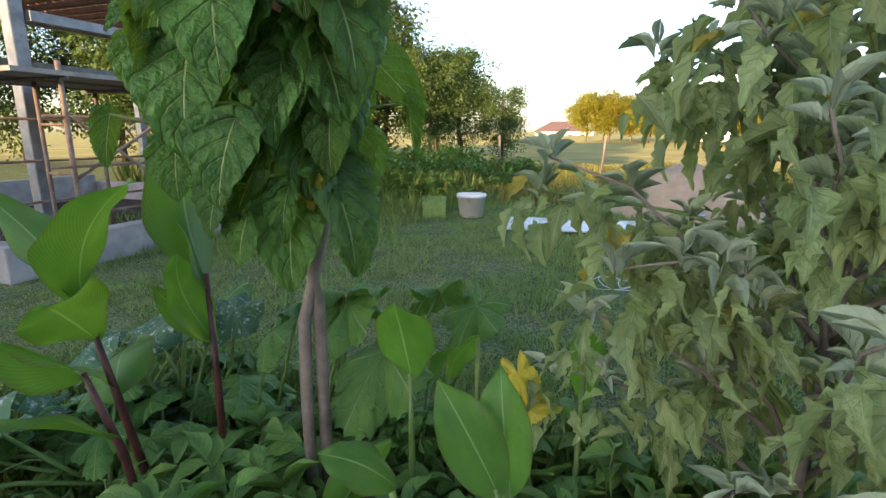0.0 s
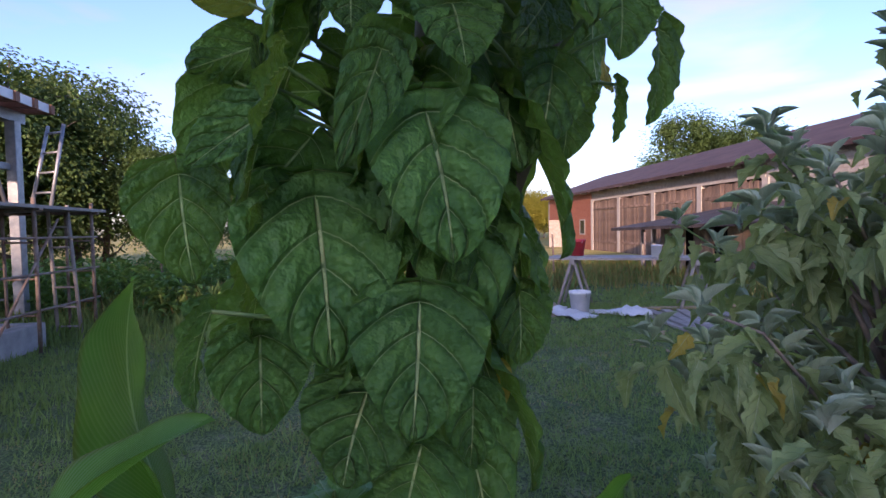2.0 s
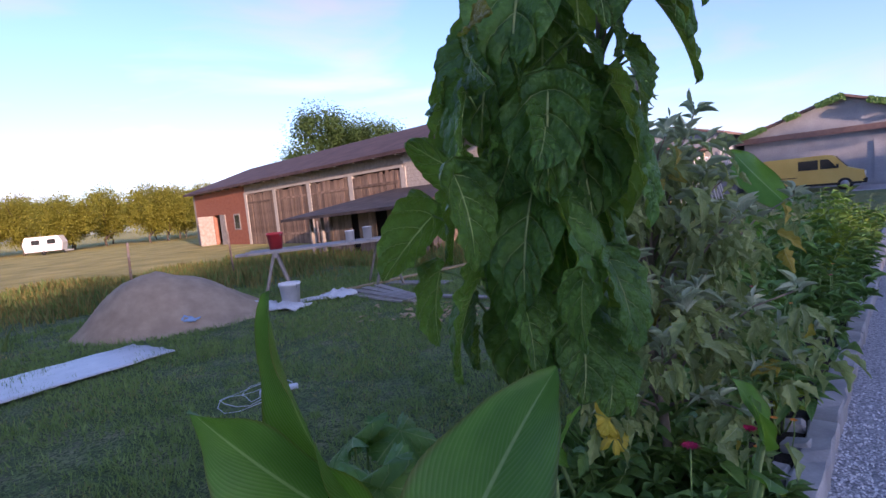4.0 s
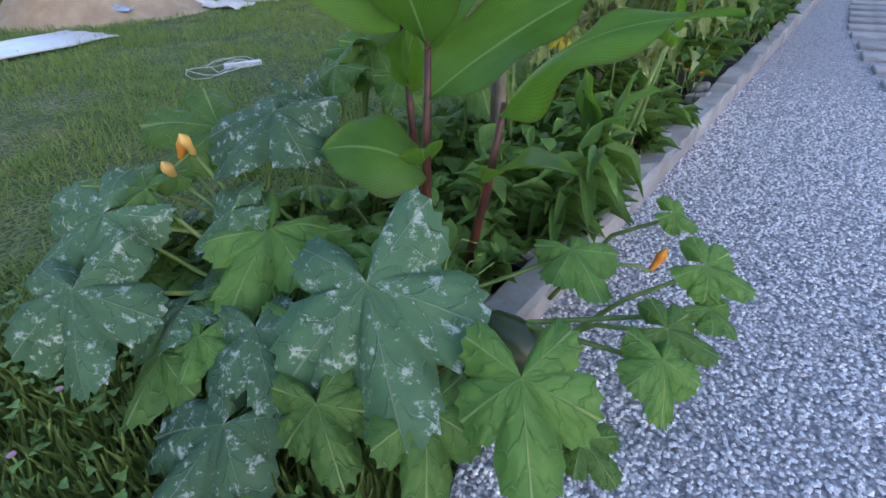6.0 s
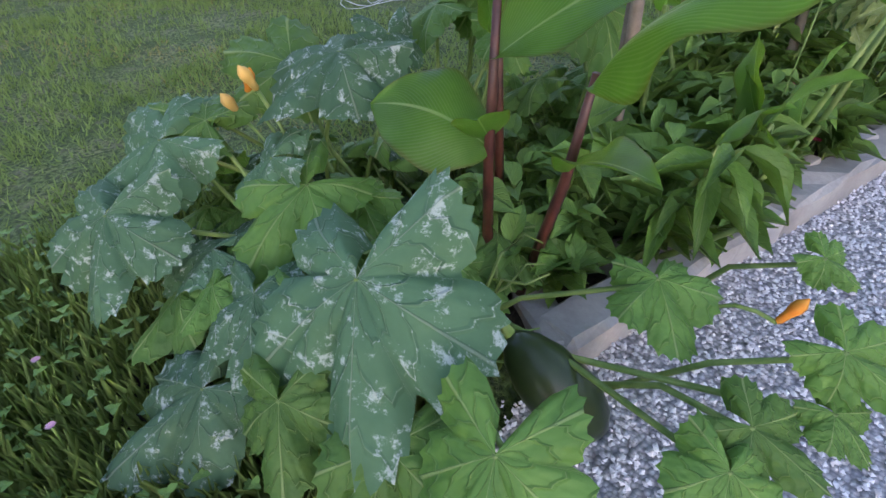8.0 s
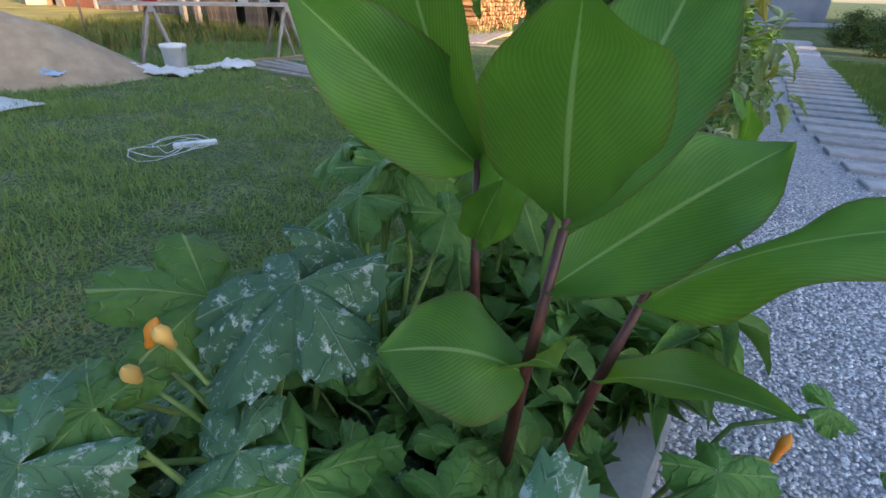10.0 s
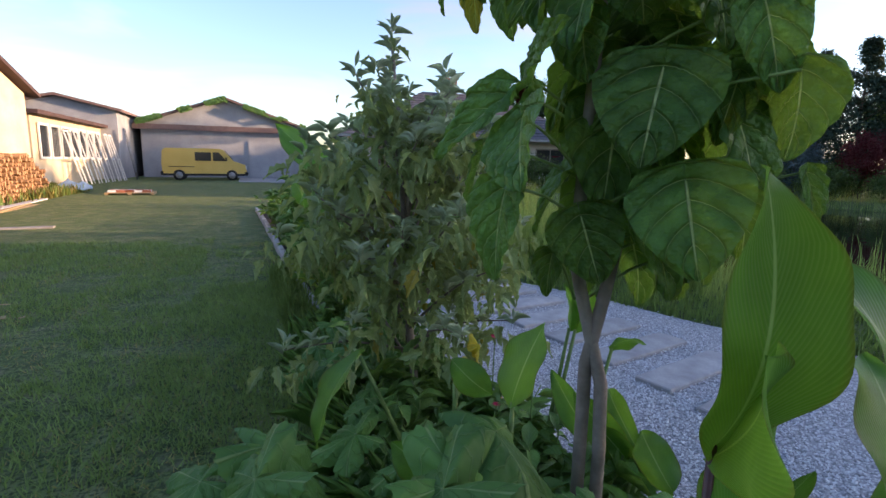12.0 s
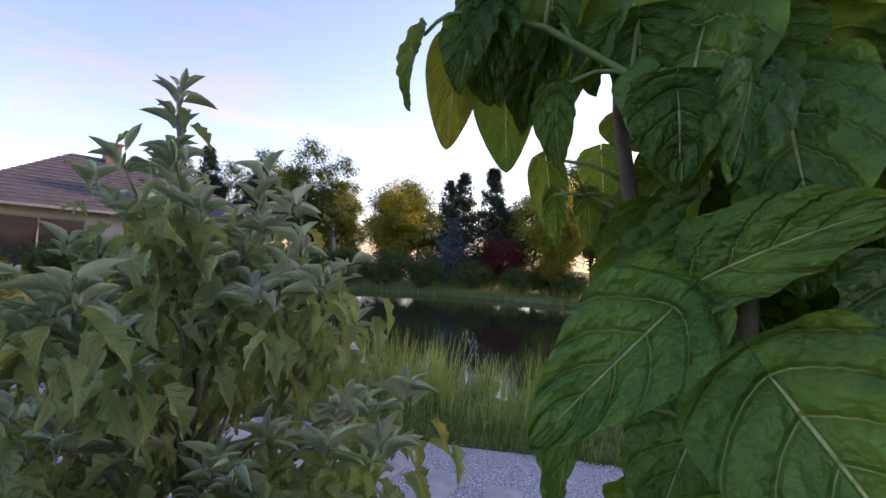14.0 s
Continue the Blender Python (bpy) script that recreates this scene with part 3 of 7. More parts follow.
pcol = pm.mix(pm.math("MULTIPLY", cell.outputs["Distance"], 0.9, True), pcol, (0.10, 0.10, 0.11))
pm.colour(pcol)
pm.bump(pm.math("SUBTRACT", 1.0, cell.outputs["Distance"]), 1.0, 0.012)
tagged(put("path", mesh_from(pv, pf, "path"), pm.m), "path of pale grey crushed gravel beside the bed", "path", kind="structure")


# ---- raised bed ----
def kerb_stone(seed, length, w, h):
    r = random.Random(seed)
    b = box((-w / 2, 0.006, -0.1, w / 2, length - 0.006, h), bevel=0.014)
    bmesh.ops.subdivide_edges(b, edges=[e_ for e_ in b.edges if e_.calc_length() > 0.3], cuts=7)
    for v in b.verts:
        v.co += Vector((r.uniform(-1, 1), r.uniform(-1, 1), r.uniform(-1, 1))) * 0.007 + noise.noise_vector(v.co * 7 + Vector((seed, 0, 0))) * 0.012
    return b


rows_y = list(np.arange(0.55, 14.0, 0.15))
sv = [(bed_left(y) + (-0.26 - bed_left(y)) * k / 6, y, 0.05 + 0.03 * noise.noise(Vector((k * 1.7, y * 6, 0)))) for y in rows_y for k in range(7)]
sf = [(j * 7 + i, j * 7 + i + 1, j * 7 + i + 8, j * 7 + i + 7) for j in range(len(rows_y) - 1) for i in range(6)]
tagged(put("soil", mesh_from(sv, sf, "soil", True), SOIL), "dark moist soil of the planted bed", "soil", kind="structure")
kerb = thing("bed_kerb", "pale concrete kerb stones edging the planted bed", "kerb", kind="structure")
for k in range(14):
    put("kerb_stone", kerb_stone(k, 0.98, 0.135, 0.105), CONCRETE, kerb, m=pose(-0.25, 0.62 + k * 0.985, 0, 0, random.uniform(-1.5, 1.5), random.uniform(-0.6, 0.6)))
    y = 0.75 + k * 0.985
    put("kerb_stone", kerb_stone(90 + k, 0.98, 0.08, 0.12), CONCRETE, kerb, m=pose(bed_left(y), y, 0, 0, random.uniform(-3, 3), 2.2 + random.uniform(-0.8, 0.8)))
put("kerb_stone", kerb_stone(55, 0.5, 0.1, 0.1), CONCRETE, kerb, m=pose(-0.2, 0.62, 0, 0, 0, 68))
put("kerb_stone", kerb_stone(56, 0.28, 0.1, 0.1), CONCRETE, kerb, m=pose(-0.68, 0.80, 0, 0, 0, 62))

flat_r = random.Random(19)
for k in range(9):
    st = put("edging_stone", kerb_stone(200 + k, flat_r.uniform(0.12, 0.2), flat_r.uniform(0.09, 0.14), 0.02), CONCRETE)
    st.matrix_basis = pose(-0.36 + flat_r.uniform(-0.03, 0.02), 0.95 + k * 0.31 + flat_r.uniform(-0.05, 0.05), 0.085, flat_r.uniform(-8, 8), flat_r.uniform(-8, 8), flat_r.uniform(-25, 25))
    tagged(st, "flat pale stone lying along the kerb on the soil", "stone", "flat stones along the kerb")

# stepping slabs on the gravel
slab_me = box((-0.46, -0.13, -0.03, 0.46, 0.13, 0.02), bevel=0.008)
first_slab = None
for k in range(24):
    y = 2.2 + k * 0.46
    x = 1.34 - 0.16 * (y - 2.8) if y < 7 else 0.67 - 0.03 * (y - 7)
    m = pose(x + random.uniform(-0.03, 0.03), y, 0, 0, 0, 15 - 1.0 * min(k, 12) + random.uniform(-1.5, 1.5))
    if first_slab is None:
        first_slab = put("stepping_slab", slab_me, SLAB)
        first_slab.matrix_basis = m
        tagged(first_slab, "long grey concrete stepping slab set in gravel", "paving slab", "stepping slabs along the gravel path")
    else:
        copy_thing(first_slab, m)


# ---- barn: built along its own front, then turned into place ----
BARN_L, BARN_W, EAVE, RIDGE = 27.3, 9.2, 3.5, 5.05
barn = thing("barn", "long old barn with red brick end and grey board doors", "barn", (-9.3, 13.7, 0), turn=177.2)
# local x runs from the gable (0) to the far end, local y away from the front is negative
BW = BARN_W
put("front_wall", box((0.02, -0.3, -0.6, 5.0, -0.02, EAVE), (5.0, -0.3, 3.02, 19.2, -0.05, EAVE)), MORTAR, barn)
put("front_wall", box((19.2, -0.3, -0.6, 22.6, -0.02, EAVE), (22.6, -0.3, 1.95, 24.2, -0.02, EAVE), (24.2, -0.3, -0.6, BARN_L - 0.02, -0.02, EAVE)), RED_MORTAR, barn)
put("rear_wall", box((0.02, -BW + 0.02, -0.6, BARN_L - 0.02, -BW + 0.3, EAVE)), MORTAR, barn)
# added sheet: the barn's inner shade painted near-black behind the doorway
put("inner_dark", box((19.5, -3.0, -0.5, 26, -2.9, 3.2)), DARK, barn, "near-black sheet standing in for the unlit barn interior")
gable = [(-0.0, -0.6), (-0.0, EAVE), (-BW / 2, RIDGE), (-BW, EAVE), (-BW, -0.6)]
put("gable_wall", prism(gable, 0, -0.02, 0.3), PLASTER, barn, "sunlit cream plastered gable")
put("gable_wall", prism(gable, 0, BARN_L - 0.3, BARN_L), MORTAR, barn)
roof = bmesh.new()
for sgn, y0, y1 in ((1, 0.45, -BW / 2), (-1, -BW - 0.45, -BW / 2)):
    z0 = EAVE - 0.45 * (RIDGE - EAVE) / (BW / 2)
    a = [(-0.35, y0, z0 + 0.06), (BARN_L + 0.5, y0, z0 + 0.06), (BARN_L + 0.5, y1, RIDGE + 0.06), (-0.35, y1, RIDGE + 0.06)]
    lo = [roof.verts.new(p) for p in a]
    hi = [roof.verts.new((p[0], p[1], p[2] + 0.14)) for p in a]
    roof.faces.new(lo)
    roof.faces.new(hi[::-1])
    for i in range(4):
        roof.faces.new((lo[i], lo[(i + 1) % 4], hi[(i + 1) % 4], hi[i]))
bmesh.ops.recalc_face_normals(roof, faces=roof.faces[:])
put("roof", roof, FELT, barn, "brown roofing felt")
for k in range(0, 20):
    put("rafter_end", box((-0.05, -0.04, -0.05, 0.05, 0.42, 0.05)), GREY_TIMBER, barn, m=pose(0.8 + k * 1.36, 0.0, EAVE - 0.08))
put("wall_plate", box((5.0, -0.05, 2.92, 19.2, 0.02, 3.02)), PALE_BRICK, barn)
# pillars and board doors
for k in range(5):
    x = 5.0 + k * 3.5
    put("pillar", box((x - 0.15, -0.3, -0.6, x + 0.15, 0.03, 2.92)), PALE_BRICK, barn)
board = box((-0.085, 0, 0, 0.085, 0.03, 1.0))
board_me = bpy.data.meshes.new("board")
board.to_mesh(board_me)
board.free()
board_me.materials.append(BARN_WOOD)
for k in range(4):
    x0, x1 = 5.16 + k * 3.5, 8.34 + k * 3.5
    n = int((x1 - x0) / 0.18)
    for i in range(n):
        ob = put("board", board_me, None, barn, m=pose(x0 + 0.09 + i * (x1 - x0) / n, -0.03 + random.uniform(0, 0.02), -0.3 + random.uniform(-0.05, 0.05), 0, random.uniform(-0.4, 0.4), 0))
        ob.scale = (1, 1, 3.2 + random.uniform(-0.08, 0.02))
    for z in (0.5, 2.35):
        put("door_batten", box((x0 + 0.1, 0.022, z, x1 - 0.1, 0.045, z + 0.1)), BARN_WOOD, barn)
# brick-end door leaves and window
put("door_leaf", box((24.2, 0.0, -0.3, 24.26, 0.95, 1.9)), GREY_TIMBER, barn, "weathered open door leaf")
put("door_leaf", box((22.2, 0.0, -0.3, 23.0, 0.06, 1.9)), GREY_TIMBER, barn, "weathered open door leaf")
win = put("window", box((20.2, -0.01, 1.0, 20.9, 0.015, 1.8)), WINDOW_GLASS, barn)
put("window_frame", box((20.12, 0.0, 0.92, 20.98, 0.03, 1.0), (20.12, 0.0, 1.8, 20.98, 0.03, 1.88), (20.12, 0, 1.0, 20.2, 0.03, 1.8), (20.9, 0, 1.0, 20.98, 0.03, 1.8)), GREY_TIMBER, win)

# lean-to shed against the barn's front
shed = thing("shed", "low board lean-to shed with dark felt roof against the barn", "shed", (-9.3, 13.7, 0), turn=177.2)
b = bmesh.new()
a = [(-0.12, 0.02, 2.05), (5.6, 0.02, 2.05), (6.3, 4.6, 1.28), (0.0, 4.2, 1.42)]
lo, hi = [b.verts.new(p) for p in a], [b.verts.new((p[0], p[1], p[2] + 0.09)) for p in a]
b.faces.new(lo)
b.faces.new(hi[::-1])
for i in range(4):
    b.faces.new((lo[i], lo[(i + 1) % 4], hi[(i + 1) % 4], hi[i]))
bmesh.ops.recalc_face_normals(b, faces=b.faces[:])
put("roof", b, SHED_FELT, shed, "dark sagging roofing felt")
shed_board = board_me.copy()
shed_board.materials.clear()
shed_board.materials.append(SHED_WOOD)
for i in range(26):
    if i in (9, 10, 11, 17, 18):
        continue
    ob = put("board", shed_board, None, shed, m=pose(0.2 + i * 0.185, 3.55 + random.uniform(0, 0.02), -0.2, 0, random.uniform(-0.6, 0.6), 0))
    ob.scale = (1, 1, 1.72)
for i in range(18):
    ob = put("board", shed_board, None, shed, m=pose(0.1, 0.2 + i * 0.185, -0.2, 0, 0, 90))
    ob.scale = (1, 1, 1.8 + (18 - i) * 0.018)
# added sheet behind the missing boards, its near-black colour standing for shade
put("back_panel", box((0.3, 3.3, -0.2, 4.9, 3.36, 1.5)), DARK, shed, "near-black sheet standing in for shade inside the shed")
for x in (5.2, 5.9):
    put("post", box((x, 3.6, -0.2, x + 0.1, 3.7, 1.4)), GREY_TIMBER, shed)

# brick courses of the barn's red end and its pale end, the courses that the camera passes nearest
brick_b = box((0.004, 0, 0.004, 0.236, 0.016, 0.066))
brick_me, pale_me = bpy.data.meshes.new("brick"), bpy.data.meshes.new("brick")
brick_b.to_mesh(brick_me)
brick_b.free()
block_b = box((0.005, 0, 0.005, 0.285, 0.014, 0.131))
block_b.to_mesh(pale_me)
block_b.free()
brick_me.materials.append(RED_BRICK)
pale_me.materials.append(PALE_BRICK)
pb, rb = [], []
for c in range(48):
    z = -0.1 + c * 0.075
    if c < 27:
        for i in range(17):
            pb.append(pose(0.16 + i * 0.29 - (0.145 if c % 2 else 0), -0.016, -0.1 + c * 0.136))
    for i in range(33):
        x = 19.3 + i * 0.24 - (0.12 if c % 2 else 0)
        if 22.35 < x + 0.12 < 24.3 and z < 1.9 or 20.0 < x + 0.12 < 21.1 and 0.85 < z < 1.9 or x > BARN_L - 0.25:
            continue
        rb.append(pose(x, -0.018, z))
for me_, list_, mat_ in ((pale_me, pb, PALE_BRICK), (brick_me, rb, RED_BRICK)):
    wall_ = scatter(me_, list_)
    wall_.polygons.foreach_set("use_smooth", [False] * len(wall_.polygons))
    put("brickwork", wall_, mat_, barn)["kind"] = "stuff"


# ---- far buildings at the end of the lawn ----
def hall(name, label, x0, y0, x1, y1, h, ridge, wall, roofmat, cat="building"):
    t = thing(name, label, cat)
    put("wall", prism([(x0, -0.3), (x0, h), ((x0 + x1) / 2, ridge), (x1, h), (x1, -0.3)], 1, y0, y1), wall, t)
    for s in (0, 1):
        xa, xb = (x0 - 0.35, (x0 + x1) / 2) if s == 0 else (x1 + 0.35, (x0 + x1) / 2)
        za = h - 0.35 * (ridge - h) / ((x1 - x0) / 2)
        b = bmesh.new()
        a = [(xa, y0 - 0.4, za + 0.02), (xb, y0 - 0.4, ridge + 0.02), (xb, y1 + 0.3, ridge + 0.02), (xa, y1 + 0.3, za + 0.02)]
        lo, hi = [b.verts.new(p) for p in a], [b.verts.new((p[0], p[1], p[2] + 0.15)) for p in a]
        b.faces.new(lo)
        b.faces.new(hi[::-1])
        for i in range(4):
            b.faces.new((lo[i], lo[(i + 1) % 4], hi[(i + 1) % 4], hi[i]))
        bmesh.ops.recalc_face_normals(b, faces=b.faces[:])
        put("roof", b, roofmat, t)
    return t


garage = hall("garage", "low grey rendered garage with ivy on its brown roof", -8.2, 40.0, 2.2, 50.0, 3.6, 5.4, GREY_WALL, BROWN_ROOF, "garage")
put("fascia", box((-8.6, 39.5, 3.2, 2.6, 39.62, 3.55)), BROWN_ROOF, garage)
put("garage_door", box((-1.5, 39.9, 0, 1.6, 39.98, 2.6)), GREY_WALL, garage, "grey garage door")
hall("storage_hall", "grey metal storage hall behind the barn", -14.6, 36.0, -8.7, 52.0, 4.0, 4.7, GREY_WALL, BROWN_ROOF, "hall")
shed2 = thing("glazed_shed", "low shed with white window frames leaning on its wall", "shed")
put("wall", box((-13.2, 25.5, -0.2, -9.6, 36.0, 3.0)), PLASTER, shed2)
put("roof", box((-13.5, 25.2, 3.0, -9.2, 36.2, 3.16)), FELT, shed2)
for k in range(7):
    w = put("window", box((-9.58, 26.2 + k * 1.35, 1.3, -9.55, 27.2 + k * 1.35, 2.6)), WINDOW_GLASS, shed2)
    put("window_frame", box((-9.56, 26.1 + k * 1.35, 1.2, -9.5, 26.2 + k * 1.35, 2.7), (-9.56, 27.2 + k * 1.35, 1.2, -9.5, 27.3 + k * 1.35, 2.7),
                            (-9.56, 26.2 + k * 1.35, 2.6, -9.5, 27.2 + k * 1.35, 2.7), (-9.56, 26.2 + k * 1.35, 1.2, -9.5, 27.2 + k * 1.35, 1.3)), WHITE_PLASTIC, w)
first = None
for k in range(7):
    if first is None:
        first = put("leaning_frame", box((0, -0.4, 0, 0.05, -0.33, 2.6), (0, 0.33, 0, 0.05, 0.4, 2.6), (0, -0.33, 2.52, 0.05, 0.33, 2.6), (0, -0.33, 1.2, 0.05, 0.33, 1.27)), WHITE_PLASTIC)
        first.matrix_basis = pose(-8.8, 29.0, 0, 0, -14, 4)
        tagged(first, "white window frame leaning against the low shed", "window frame", "frames leaning on the shed")
    else:
        copy_thing(first, pose(-8.8 + 0.12 * k, 29.0 + k * 0.8, 0, 0, -14 + k % 3, 4))


# ---- house across the pond ----
house = thing("house", "white single-storey house with dark hipped tile roof", "house", (11.0, 27.0, 0), turn=-6)
put("wall", box((-7.5, 0, -0.4, 6.2, 9.5, 2.75)), WHITE_WALL, house)
b = bmesh.new()
e = [b.verts.new(p) for p in ((-8.4, -0.9, 2.72), (7.1, -0.9, 2.72), (7.1, 10.4, 2.72), (-8.4, 10.4, 2.72))]
r2 = [b.verts.new(p) for p in ((-2.6, 4.75, 5.75), (1.4, 4.75, 5.75))]
b.faces.new((e[0], e[1], r2[1], r2[0]))
b.faces.new((e[1], e[2], r2[1]))
b.faces.new((e[2], e[3], r2[0], r2[1]))
b.faces.new((e[3], e[0], r2[0]))
b.faces.new(e[::-1])
put("roof", b, TILE_ROOF, house)
for k in range(17):
    z0 = 2.75 + k * 0.176
    t = (z0 - 2.72) / 3.03
    put("tile_course", box((-8.4 + 5.8 * t, -0.93 + 5.65 * t, z0 - 0.01, 7.1 - 5.7 * t, -0.75 + 5.65 * t, z0 + 0.035)), TILE_ROOF, house)
put("gutter", box((-8.5, -1.02, 2.62, 7.2, -0.9, 2.74)), STEEL, house)
put("chimney", box((-1.2, 4.2, 5.0, -0.5, 4.9, 6.5), (-1.28, 4.12, 6.5, -0.42, 4.98, 6.6)), BROWN_ROOF, house, "brown brick chimney")
for x0, x1, z0 in ((-1.2, 0.3, 0.9), (3.2, 4.9, 0.9), (-6.2, -3.0, 0.0)):
    w = put("window", box((x0, -0.03, z0, x1, 0.02, 2.2)), WINDOW_GLASS, house)
    put("window_frame", box((x0 - 0.07, -0.05, z0 - 0.07, x0, 0.02, 2.27), (x1, -0.05, z0 - 0.07, x1 + 0.07, 0.02, 2.27), (x0, -0.05, 2.2, x1, 0.02, 2.27),
                            ((x0 + x1) / 2 - 0.03, -0.05, z0, (x0 + x1) / 2 + 0.03, 0.02, 2.2)), GREY_TIMBER, w)


# ivy over the garage roof
iv = random.Random(41)
ivy_leaf = blade(lambda t: 0.9 * math.sin(math.pi * min(1, t + 0.05) ** 0.7) + 0.03, 3, 1, 0.2, 0.2)
ivy = []
for k in range(2600):
    u = iv.uniform(-1, 1)
    x, z = -3.0 + 5.4 * u, 5.35 - 1.75 * abs(u) - 0.3 * iv.random()
    if noise.noise(Vector((x * 0.7, z, 2.0))) < -0.1:
        continue
    p = Vector((x, 39.45 + iv.uniform(-0.15, 0.3), z + 0.25))
    ivy.append(leaf_pose(p, p + Vector((iv.uniform(-0.1, 0.1), -0.06, -0.15)), 0.14, (0, -1, 0.5)))
put("ivy", scatter(ivy_leaf, ivy), HERB_LEAF, garage, "green ivy trailing over the gable")["kind"] = "stuff"


# ---- van ----
def make_van():
    v = thing("van", "pale yellow panel van parked before the garage", "van", (-4.05, 35.9, 0.0), turn=2)
    prof = [(-2.35, 0.35), (-2.38, 1.0), (-2.32, 1.78), (-2.15, 1.93), (0.75, 1.95), (1.05, 1.88), (1.62, 1.2), (2.3, 0.98), (2.36, 0.6), (2.34, 0.35)]
    body = prism(prof, 1, -0.9, 0.9)
    bmesh.ops.bevel(body, geom=[e for e in body.edges if abs(e.verts[0].co.y - e.verts[1].co.y) < 0.01], offset=0.06, segments=2, affect="EDGES")
    put("body", body, YELLOW_PAINT, v)
    for x0, x1, z1 in ((-0.55, 0.35, 1.72), (0.45, 1.12, 1.72)):
        put("side_window", prism([(x0, 1.2), (x0, z1), (x1 - (0.32 if x1 > 1 else 0), z1), (x1 + (0.1 if x1 > 1 else 0), 1.2)], 1, -0.915, -0.89), WINDOW_GLASS, v)
    put("windscreen", prism([(1.12, 1.83), (1.6, 1.24), (1.62, 1.26), (1.14, 1.85)], 1, -0.78, 0.78), WINDOW_GLASS, v)
    for x0, x1 in ((2.2, 2.44), (-2.44, -2.25)):
        put("bumper", box((x0, -0.9, 0.32, x1, 0.9, 0.55), bevel=0.03), RUBBER, v)
    put("sill", box((-2.3, -0.93, 0.3, 2.2, -0.88, 0.42)), RUBBER, v)
    put("trim_strip", box((-2.0, -0.925, 0.82, -0.6, -0.9, 0.86)), RUBBER, v)
    for x in (-1.45, 1.5):
        for y in (-0.82, 0.82):
            w = put("wheel", lathe([(0.32, -0.1), (0.34, -0.06), (0.34, 0.06), (0.32, 0.1)], 20), RUBBER, v, m=pose(x, y, 0.33, 90, 0, 0))
            put("rim", lathe([(0.19, -0.115), (0.2, -0.1), (0.2, 0.1), (0.19, 0.115)], 16), STEEL, w)
    put("headlight", box((2.28, -0.8, 0.72, 2.37, -0.5, 0.92)), WHITE_PLASTIC, v)
    put("headlight", box((2.28, 0.5, 0.72, 2.37, 0.8, 0.92)), WHITE_PLASTIC, v)
    put("wing_mirror", box((1.15, -1.05, 1.2, 1.25, -0.9, 1.42)), RUBBER, v)
    return v


make_van()
tagged(put("yard", box((-14, 33.0, -0.1, 4, 39.8, 0.015)), SLAB), "grey paved yard before the garage", "yard", kind="structure")

# caravan and far field house
car = thing("caravan", "small white caravan standing far out in the field", "caravan", (-58, 10.2, 0), turn=60)
body = prism([(-2.2, 0.5), (-2.4, 1.5), (-2.0, 2.4), (2.0, 2.4), (2.4, 1.5), (2.2, 0.5)], 1, -1.0, 1.0)
put("body", body, WHITE_PLASTIC, car)
for x in (-1.3, 0.6):
    put("window", box((x, -1.03, 1.4, x + 1.0, -1.0, 2.0)), WINDOW_GLASS, car)
put("wheel", lathe([(0.3, -0.1), (0.3, 0.1)], 14), RUBBER, car, m=pose(0, -0.9, 0.3, 90, 0, 0))
put("hitch", box((2.2, -0.08, 0.3, 3.3, 0.08, 0.45)), STEEL, car)
car.scale = (0.64, 0.64, 0.7)
farm = thing("farmhouse", "pale farmhouse with hipped roof beyond the field", "house", (-175, -19, -1.9), turn=100)
put("wall", box((-9, -5, -0.5, 9, 5, 3.2)), WHITE_WALL, farm)
b = bmesh.new()
e = [b.verts.new(p) for p in ((-9.6, -5.6, 3.2), (9.6, -5.6, 3.2), (9.6, 5.6, 3.2), (-9.6, 5.6, 3.2))]
r2 = [b.verts.new(p) for p in ((-4, 0, 6.4), (4, 0, 6.4))]
for f in ((e[0], e[1], r2[1], r2[0]), (e[1], e[2], r2[1]), (e[2], e[3], r2[0], r2[1]), (e[3], e[0], r2[0]), e[::-1]):
    b.faces.new(f)
put("roof", b, BROWN_ROOF, farm)
for k in range(4):
    put("window", box((-7 + k * 4, -5.04, 0.9, -5.6 + k * 4, -5.0, 2.2)), WINDOW_GLASS, farm)


# ---- things on the lawn ----
def heap(rx, ry, h, seed=0, n=28):
    verts, faces = [], []
    for j in range(n + 1):
        for i in range(n + 1):
            u, v = i / n * 2 - 1, j / n * 2 - 1
            d = math.hypot(u, v)
            d *= 1 - 0.18 * v
            z = h * (0.45 * smooth01((1.0 - d) / 0.7) + 0.62 * max(0.0, 1.0 - d)) * (1 + 0.12 * noise.noise(Vector((u * 2 + seed, v * 2, 0))))
            z += 0.025 * noise.noise(Vector((u * 9, v * 9, seed)))
            verts.append((u * rx, v * ry, z - 0.04))
    for j in range(n):
        for i in range(n):
            faces.append((j * (n + 1) + i, j * (n + 1) + i + 1, (j + 1) * (n + 1) + i + 1, (j + 1) * (n + 1) + i))
    return mesh_from(verts, faces, "heap", True)


pile = put("sand_mound", heap(1.4, 1.55, 0.84, 3), SAND)
pile.matrix_basis = pose(-8.55, 2.95, 0, 0, 0, -12)
tagged(pile, "rounded heap of tan building sand on the lawn", "sand heap")


